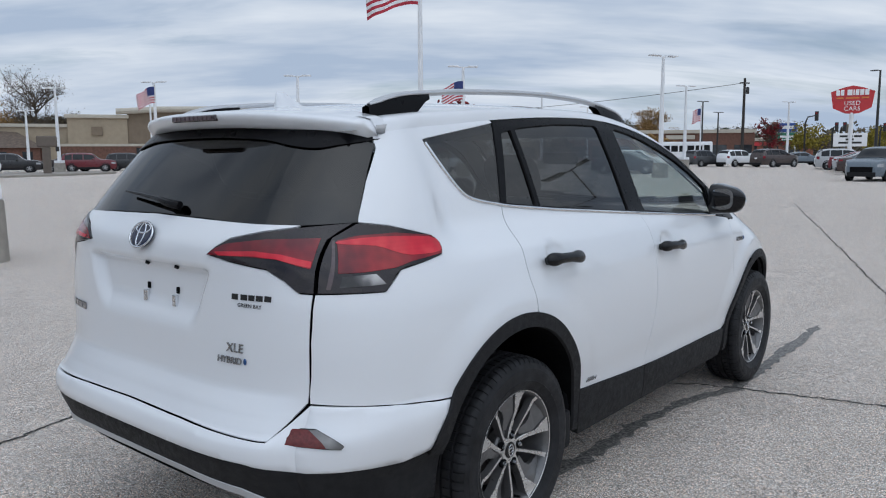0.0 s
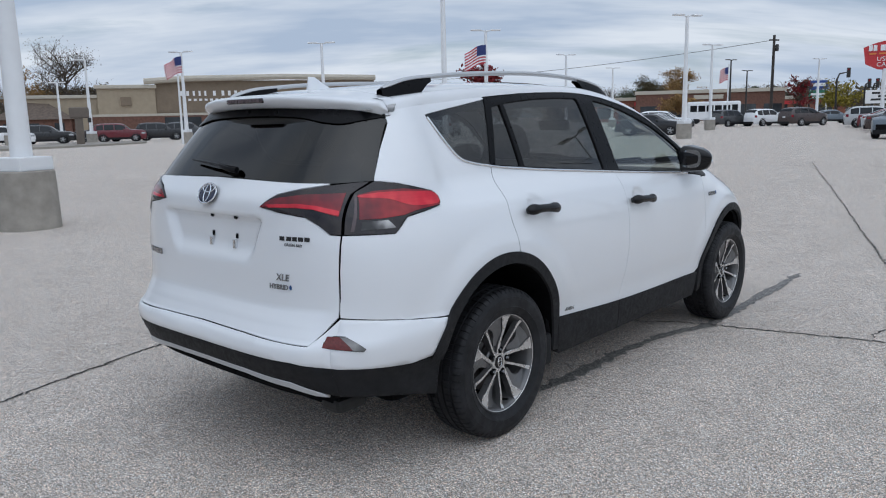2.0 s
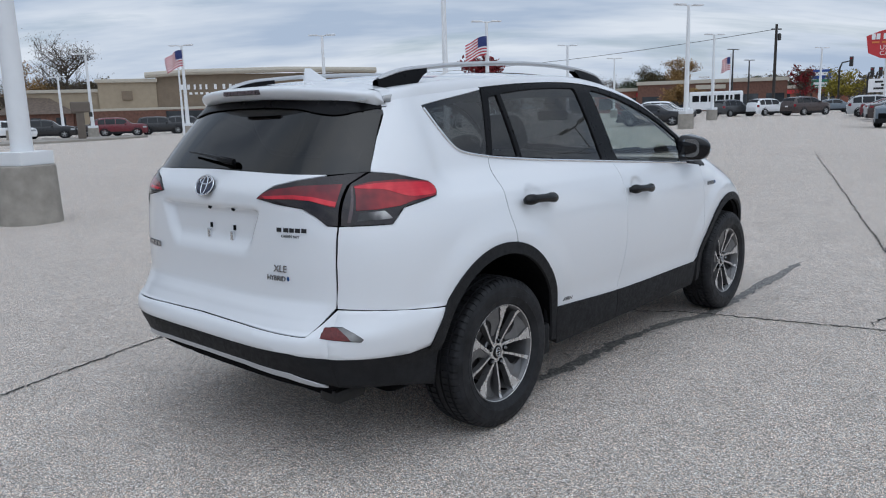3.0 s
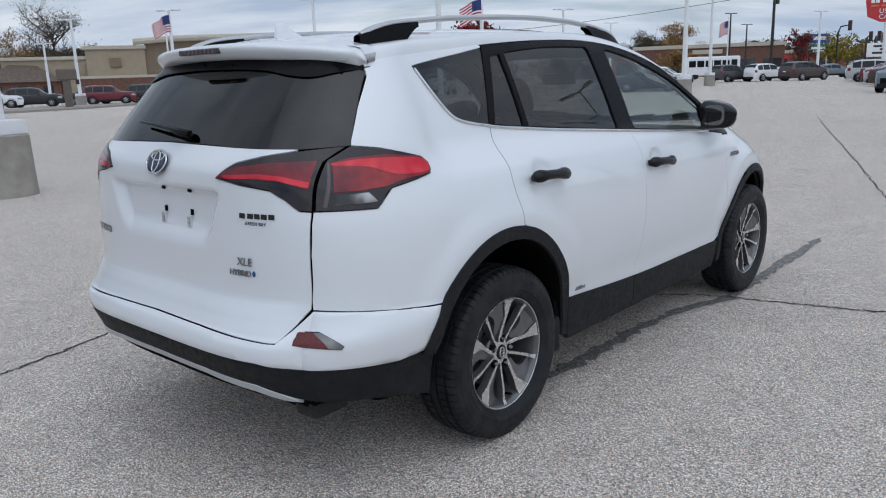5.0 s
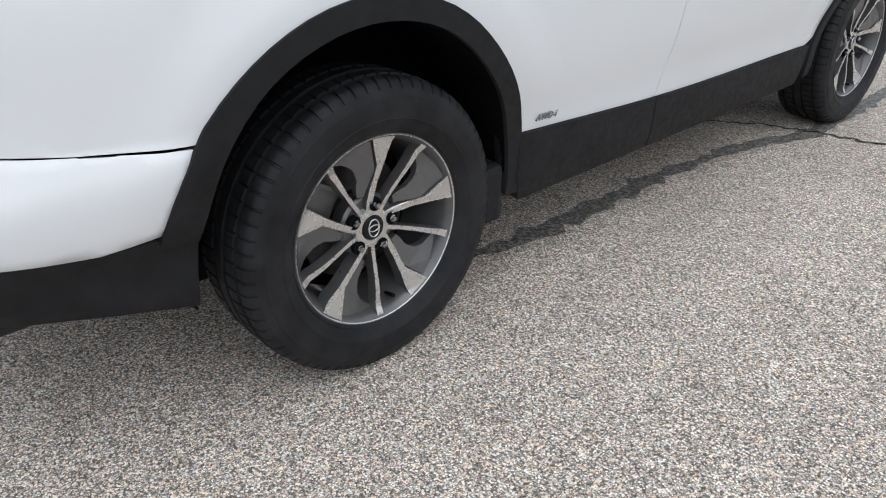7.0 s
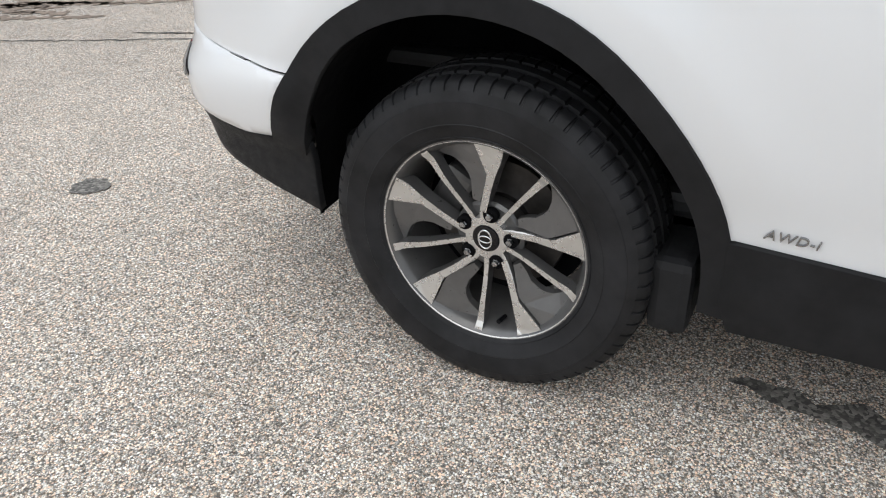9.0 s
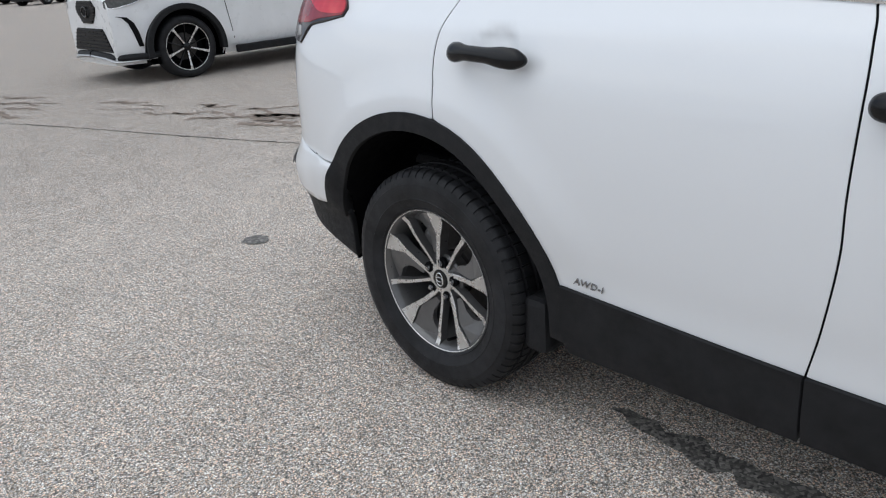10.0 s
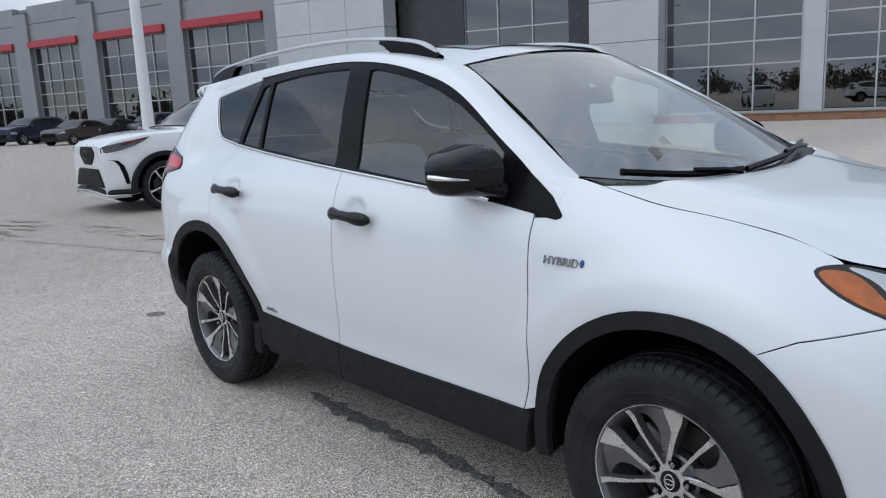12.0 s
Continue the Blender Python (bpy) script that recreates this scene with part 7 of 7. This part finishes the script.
# along the far edge to the left
for kind, paint, dx, dy, d, hd, lab in (
        ("suv", "white", -.9462, .3252, 78, -28, "white sport utility car by the traffic island"),
        ("suv", "black", -.9325, .3628, 78, -28, "black sport utility car by the traffic island"),
        ("suv", "brown", -.9100, .4146, 80, 152, "dark brown sport utility car by the traffic island"),
        ("suv", "maroon", -.9008, .4345, 78, -30, "maroon sport utility car by the traffic island"),
        ("suv", "black", -.8795, .4759, 80, -30, "black sport utility car by the traffic island"),
        ("suv", "dark_grey", -.8640, .5035, 80, -30, "dark grey sport utility car by the traffic island"),
        ("sedan", "silver", -.9580, .2870, 80, -28, "silver saloon car by the traffic island"),
        ("sedan", "white", -.62, .785, 62, 30, "white saloon car in the far part of the car park"),
        ("suv", "silver", -.66, .751, 64, 30, "silver sport utility car in the far part of the car park"),
        ("suv", "white", -.70, .714, 66, 30, "white sport utility car in the far part of the car park")):
    x, y = off(dx, dy, d)
    parked(kind, paint, x, y, hd, lab)
# before the showroom
for kind, paint, px, py, hd, lab in (
        ("large_suv", "navy", -12.1, -52.6, -60, "dark blue van-like car before the showroom"),
        ("sedan", "brown", -13.0, -45.9, -62, "dark brown saloon car before the showroom"),
        ("sedan", "black", -15.4, -47.1, -62, "black saloon car before the showroom"),
        ("suv", "dark_grey", -18.2, -47.4, -62, "dark grey sport utility car before the showroom"),
        ("sedan", "silver", -9.0, -60.5, -60, "silver saloon car before the showroom"),
        ("suv", "navy", -8.0, -66, -60, "dark blue car before the showroom")):
    parked(kind, paint, px, py, hd, lab)

# a white shuttle bus
x, y = off(-.379, .9255, 108)
bus = thing("shuttle_bus", "white shuttle bus with dark square windows", "bus", at=pose(x, y, 0, 0, 0, 22))
part("body", box((-3.3, -1.1, .45), (3.3, 1.1, 2.85), .22), PAINT["white"], bus)
for i in range(5):
    part("window", box((-2.9 + 1.02 * i, -1.13, 1.55), (-2.05 + 1.02 * i, -1.09, 2.35), .03), FAR_GLASS, bus)
part("door", box((2.25, -1.13, .7), (2.95, -1.09, 2.4), .03), FAR_GLASS, bus)
for xx in (-2.1, 2.2):
    part("tyre", smooth_bm(*lathe([(.0001, .12), (.30, .12), (.40, .10), (.40, -.10), (.0001, -.12)], 20, "x")), TYRE, bus, "", pose(xx, -.98, .40, 0, 0, 90))
    part("tyre", smooth_bm(*lathe([(.0001, .12), (.30, .12), (.40, .10), (.40, -.10), (.0001, -.12)], 20, "x")), TYRE, bus, "", pose(xx, .98, .40, 0, 0, 90))


# ---- trees ----
def leaf_material(name, a, b):
    n = Nodes(name)
    rnd = n.add("ShaderNodeNewGeometry")
    n.set(Base_Color=n.ramp(rnd.outputs["Random Per Island"], [(0.0, a), (0.5, tuple((p + q) / 2 for p, q in zip(a, b))), (1.0, b)]), Roughness=0.7, Specular_IOR_Level=0.2)
    return n.m


BARK = plain("grey_brown_bark", (0.075, 0.06, 0.048), 0.95, 0, 0.3, 8, bump=0.5, bump_scale=50)
LEAVES = {
    "autumn": leaf_material("orange_brown_leaves", (0.16, 0.095, 0.045), (0.36, 0.22, 0.08)),
    "olive": leaf_material("olive_leaves", (0.045, 0.042, 0.026), (0.13, 0.10, 0.05)),
    "yellow": leaf_material("yellow_green_leaves", (0.12, 0.11, 0.02), (0.34, 0.27, 0.04)),
    "red": leaf_material("red_maple_leaves", (0.09, 0.012, 0.015), (0.26, 0.03, 0.035)),
    "green": leaf_material("dark_green_leaves", (0.035, 0.048, 0.028), (0.09, 0.11, 0.06)),
    "bare": leaf_material("sparse_brown_leaves", (0.06, 0.045, 0.03), (0.14, 0.10, 0.06)),
}


def leaves(points, size, rng):
    """Many small leaf clumps, each a bent pair of triangles turned at random."""
    n = len(points)
    P = np.array(points)
    a = rng.normal(size=(n, 3))
    a /= np.linalg.norm(a, axis=1)[:, None]
    b = np.cross(a, rng.normal(size=(n, 3)))
    b /= np.linalg.norm(b, axis=1)[:, None]
    s = size * rng.uniform(.6, 1.4, (n, 1))
    V = np.stack([P - a * s, P + b * s * .55, P + a * s, P - b * s * .55 + np.cross(a, b) * s * .3], 1).reshape(-1, 3)
    F = [(4 * i, 4 * i + 1, 4 * i + 2, 4 * i + 3) for i in range(n)]
    return solid(V, F)


def tree(x, y, height, spread, kind, label, seed, count=1800, bare=0.0, size=.22):
    rng = np.random.default_rng(seed)
    t = thing("tree", label, "tree", "car park trees", at=pose(x, y, 0, 0, 0, rng.uniform(0, 360)))
    vs, fs = tube([(0, 0, 0), (.05, .02, height * .22), (.0, .06, height * .5), (.04, 0, height * .82)], [height * .028, height * .022, height * .014, height * .004], 9)
    tips = []

    def add(v2, f2):
        k = len(vs)
        vs.extend(v2)
        fs.extend([tuple(i + k for i in f) for f in f2])

    for i in range(24 if kind == "bare" else 15):
        z0 = height * rng.uniform(.20, .72)
        a = i * 2.4 + rng.uniform(-.4, .4)
        ln = spread * rng.uniform(.55, 1.0) * (1.15 - .55 * z0 / height)
        rise = height * rng.uniform(.14, .30)
        p0 = Vector((0, 0, z0))
        p1 = p0 + Vector((math.cos(a) * ln * .5, math.sin(a) * ln * .5, rise * .45))
        p2 = p0 + Vector((math.cos(a + .2) * ln, math.sin(a + .2) * ln, rise))
        add(*tube([p0, p1, p2], [height * .010, height * .006, height * .002], 6))
        for k in range(12 if kind == "bare" else 7):
            s = rng.uniform(.35, 1.0)
            q0 = p0.lerp(p1, s * 2) if s < .5 else p1.lerp(p2, s * 2 - 1)
            d = Vector(rng.normal(size=3))
            d.z = abs(d.z) * .9 + .35
            q1 = q0 + d.normalized() * spread * rng.uniform(.18, .42)
            add(*tube([q0, q0.lerp(q1, .5) + Vector(rng.normal(size=3)) * .06, q1], [height * .0035, height * .002, height * .0008], 4))
            if kind == "bare":
                for _ in range(3):
                    w0 = q0.lerp(q1, rng.uniform(.2, .9))
                    e = Vector(rng.normal(size=3))
                    e.z = abs(e.z) * .8 + .25
                    add(*tube([w0, w0 + e.normalized() * spread * rng.uniform(.10, .24)], [height * .0016, height * .0006], 3))
            tips.append((q0 + q1) / 2)
            tips.append(q1)
    part("trunk", smooth_bm(vs, fs), BARK, t, "grey-brown trunk and limbs")
    if count:
        T = np.array([tuple(p) for p in tips])
        T = T[rng.permutation(len(T))[:int(len(T) * (1 - bare * .5))]]
        pick = T[rng.integers(0, len(T), count)]
        pts = pick + np.clip(rng.normal(size=(count, 3)), -1.7, 1.7) * np.array([.12, .12, .09]) * spread
        part("crown", leaves(pts, size, rng), LEAVES[kind], t, "uneven crown of small leaves")
    return t


for dx, dy, d, h, sp, kind, lab, cnt, bare in (
        (-.9225, .386, 136, 15.4, 7.4, "bare", "large nearly bare tree with fine branches", 1500, .3),
        (-.934, .357, 142, 10.4, 5.4, "autumn", "broad orange-brown autumn tree", 2600, 0),
        (-.944, .330, 148, 10.4, 4.8, "bare", "bare grey tree behind parked cars", 150, .8),
        (-.9135, .407, 142, 10.4, 4.2, "olive", "dense olive and brown tree beside parked cars", 4000, 0),
        (-.923, .385, 146, 8.6, 5.2, "olive", "dense olive and brown tree beside parked cars", 4200, 0),
        (-.902, .432, 150, 6.6, 4.5, "yellow", "low yellow-green tree far off", 1500, 0),
        (-.6239, .7815, 74, 7.2, 2.9, "red", "red maple in autumn leaf", 1500, .3),
        (-.4155, .9096, 175, 12.6, 5.2, "autumn", "tall yellow-brown autumn tree", 3200, .2),
        (-.440, .898, 182, 9.8, 5.6, "olive", "dark olive tree behind a shop", 4200, 0),
        (-.458, .889, 190, 8.8, 6.0, "green", "dark green tree behind a shop", 3800, 0),
        (-.482, .876, 195, 8.6, 5.6, "bare", "bare brown tree behind a shop", 700, .5),
        (-.500, .866, 195, 8.2, 5.6, "bare", "bare brown tree behind a shop", 700, .5),
        (-.318, .948, 158, 7.8, 3.8, "bare", "bare tree behind the shops", 300, .7),
        (-.272, .962, 150, 7.6, 3.6, "bare", "bare tree beyond the road", 300, .7),
        (-.2895, .957, 126, 6.8, 2.3, "red", "red maple by the road", 520, .5),
        (-.288, .9576, 126, 7.0, 2.4, "bare", "bare tree by the road", 250, .8),
        (-.252, .9677, 130, 6.2, 3.4, "yellow", "yellow-green tree by the road", 1300, .2),
        (-.345, .9386, 150, 7.0, 3.4, "bare", "bare tree behind the shops", 220, .7),
        (-.330, .944, 146, 6.6, 3.4, "bare", "bare tree behind the shops", 220, .7),
        (-.335, .942, 160, 7.4, 1.7, "green", "dark narrow conifer behind the shops", 1500, 0),
        (-.395, .9187, 119, 3.4, 2.2, "autumn", "small brown tree before the shop", 1200, 0),
        (-.42, .9075, 125, 4.6, 2.6, "autumn", "orange-brown tree before the shop", 1400, 0),
        (-.235, .972, 150, 6.0, 3.0, "bare", "bare tree beyond the road", 220, .7),
        (-.18, .9837, 160, 6.4, 3.4, "yellow", "yellow-green tree beyond the road", 1600, 0)):
    x, y = off(dx, dy, d)
    tree(x, y, h * .86, sp * .9, kind, lab, int(abs(dx) * 1000) + int(d), cnt * 2, bare, .10 if kind == "bare" else .17)

# woods all round, far off
rng = np.random.default_rng(5)
pts, cols = [], []
for i in range(520):
    a = rng.uniform(0, 2 * math.pi)
    r = rng.uniform(190, 260)
    h = rng.uniform(4.5, 9.5)
    w = rng.uniform(3, 6)
    n = 170
    q = rng.normal(size=(n, 3))
    q *= (rng.uniform(0, 1, (n, 1)) ** .4) / np.linalg.norm(q, axis=1)[:, None]
    q = q * np.array([w, w, h * .46]) * (1 + .2 * np.sin(5 * q[:, :1] + i)) + np.array([math.sin(a) * r, math.cos(a) * r, h * .5])
    q[:, 2] = np.clip(q[:, 2], .2, None)
    pts.append(q)
wood = part("far_woods", leaves(np.concatenate(pts), .62, rng), leaf_material("far_mixed_leaves", (0.07, 0.07, 0.055), (0.19, 0.15, 0.10)))
tagged(wood, "far belt of mixed autumn trees along the horizon", "trees", kind="stuff")


# ---- cracks, stains and tar on the paving ----
CRACK = plain("crack_filler", (0.035, 0.033, 0.03), 0.95, 0, 0.3, 30)


def ribbon(name, knots, width, material, label, jitter, seed, z=.004, per=14, ragged=.35):
    """A thin ragged strip along a line on the ground."""
    rng = np.random.default_rng(seed)
    p = catmull(knots, per)
    p = p + rng.normal(size=p.shape) * jitter
    t = np.gradient(p, axis=0)
    t /= np.linalg.norm(t, axis=1)[:, None] + 1e-9
    nrm = np.stack([-t[:, 1], t[:, 0]], 1)
    ws = width * (1 + ragged * rng.normal(size=(len(p), 2)))
    k = np.minimum(1, np.minimum(np.arange(len(p)), np.arange(len(p))[::-1]) / 3 + .15)
    ws = np.clip(ws, width * .2, width * 2.2) * k[:, None]
    a, b = p + nrm * ws[:, :1] / 2, p - nrm * ws[:, 1:] / 2
    V = [(x, y, z) for x, y in a] + [(x, y, z) for x, y in b]
    n = len(p)
    F = [(i, n + i, n + i + 1, i + 1) for i in range(n - 1)]
    return tagged(part(name, solid(V, F), material), label, "ground mark", kind="structure")


ribbon("crack", [(-1.0, -3.2), (-1.30, -2.2), (-1.51, -1.4), (-1.62, -1.05), (-1.73, -.66), (-1.83, -.28), (-1.90, .5), (-1.8, 1.6)], .016, CRACK, "dark crack across the paving", .008, 1, per=26)
ribbon("crack", [(-1.2, 1.9), (-.4, 2.05), (.41, 2.20), (.74, 2.37), (1.16, 2.48), (1.57, 2.58), (1.95, 2.67), (3.2, 2.9), (5.5, 3.1), (9, 3.4)], .014, CRACK, "dark crack across the paving", .008, 2, per=26)
ribbon("crack", [(-3.73, 20.87), (-2.4, 16.8), (-1.39, 13.8), (-.1, 9.9), (.91, 6.84), (1.33, 5.59), (1.9, 4.2), (1.85, 2.7)], .017, CRACK, "dark crack along the paving", .012, 3, per=30)
ribbon("crack", [(1.9, -11), (1.1, -9), (.54, -7.33), (.06, -5.97), (-.31, -4.74), (-.68, -3.61), (-1.0, -2.8), (-1.5, -1.5)], .012, CRACK, "fine crack across the paving", .006, 4, per=26)
ribbon("joint", [(-14, 17.8), (-8, 18.6), (-3.0, 19.3), (2.5, 20.2), (9, 21)], .04, CRACK, "dark joint across the paving", .012, 5)
OLD_TAR = plain("old_tar", (0.235, 0.185, 0.15), .9, 0, .5, 24)
rng = np.random.default_rng(14)
for i in range(24):
    t = rng.uniform(0, 1)
    x, y = .25 - 1.75 * t + rng.normal() * .22, -8.9 + 5.0 * t + rng.normal() * .2
    a = math.atan2(.95, -.31) + rng.normal() * .16
    ln = rng.uniform(.25, 1.15)
    knots = [(x + math.cos(a) * ln * k + rng.normal() * .05, y + math.sin(a) * ln * k) for k in (0, .3, .6, 1.0)]
    ribbon("tar_patch", knots, rng.uniform(.025, .085), OLD_TAR, "dark worn tar smear on the paving", .012, 40 + i, per=8, ragged=.6)


def damp():
    n = Nodes("damp_paving")
    w = n.where()
    vor = n.add("ShaderNodeTexVoronoi", Scale=118.0, Randomness=1.0)
    n.link(w, vor.inputs["Vector"])
    sep = n.add("ShaderNodeSeparateColor")
    n.link(vor.outputs["Color"], sep.inputs[0])
    col = n.ramp(sep.outputs[0], [(0.0, (0.045, 0.042, 0.040)), (0.5, (0.13, 0.122, 0.112)), (1.0, (0.32, 0.30, 0.275))])
    n.set(Base_Color=col, Roughness=0.6)
    n.bump(n.math("SUBTRACT", 1.0, vor.outputs["Distance"]), 0.5, 0.004)
    return n.m


DAMP = damp()
ribbon("damp_stain", [(.675, .50), (.71, .90), (.705, 1.30), (.72, 1.65), (.76, 2.0), (.87, 2.35), (.89, 2.8), (.88, 3.26), (.865, 3.9), (.84, 4.6)], .074, DAMP, "dark damp trail on the paving beside the car", .0035, 30, per=9, ragged=.34)
rng = np.random.default_rng(8)
a = np.linspace(0, 2 * math.pi, 26, endpoint=False)
r = 1 + .12 * rng.normal(size=26)
tagged(part("oil_spot", solid([(.575 + .065 * math.cos(t) * k, -1.70 + .07 * math.sin(t) * k, .004) for t, k in zip(a, r)], [tuple(range(26))]), DAMP), "small dark oil spot on the paving", "ground mark", kind="structure")
for i in range(26):
    cx, cy = rng.uniform(-4, 4), rng.uniform(-7, 8)
    if -1.0 < cx < 1.0 and -1.2 < cy < 3.6:
        continue
    s = rng.uniform(.012, .035)
    r = 1 + .2 * rng.normal(size=12)
    a = np.linspace(0, 2 * math.pi, 12, endpoint=False)
    tagged(part("oil_spot", solid([(cx + s * math.cos(t) * k, cy + s * math.sin(t) * k, .004) for t, k in zip(a, r)], [tuple(range(12))]), DAMP), "small dark oil spot on the paving", "ground mark", kind="structure")
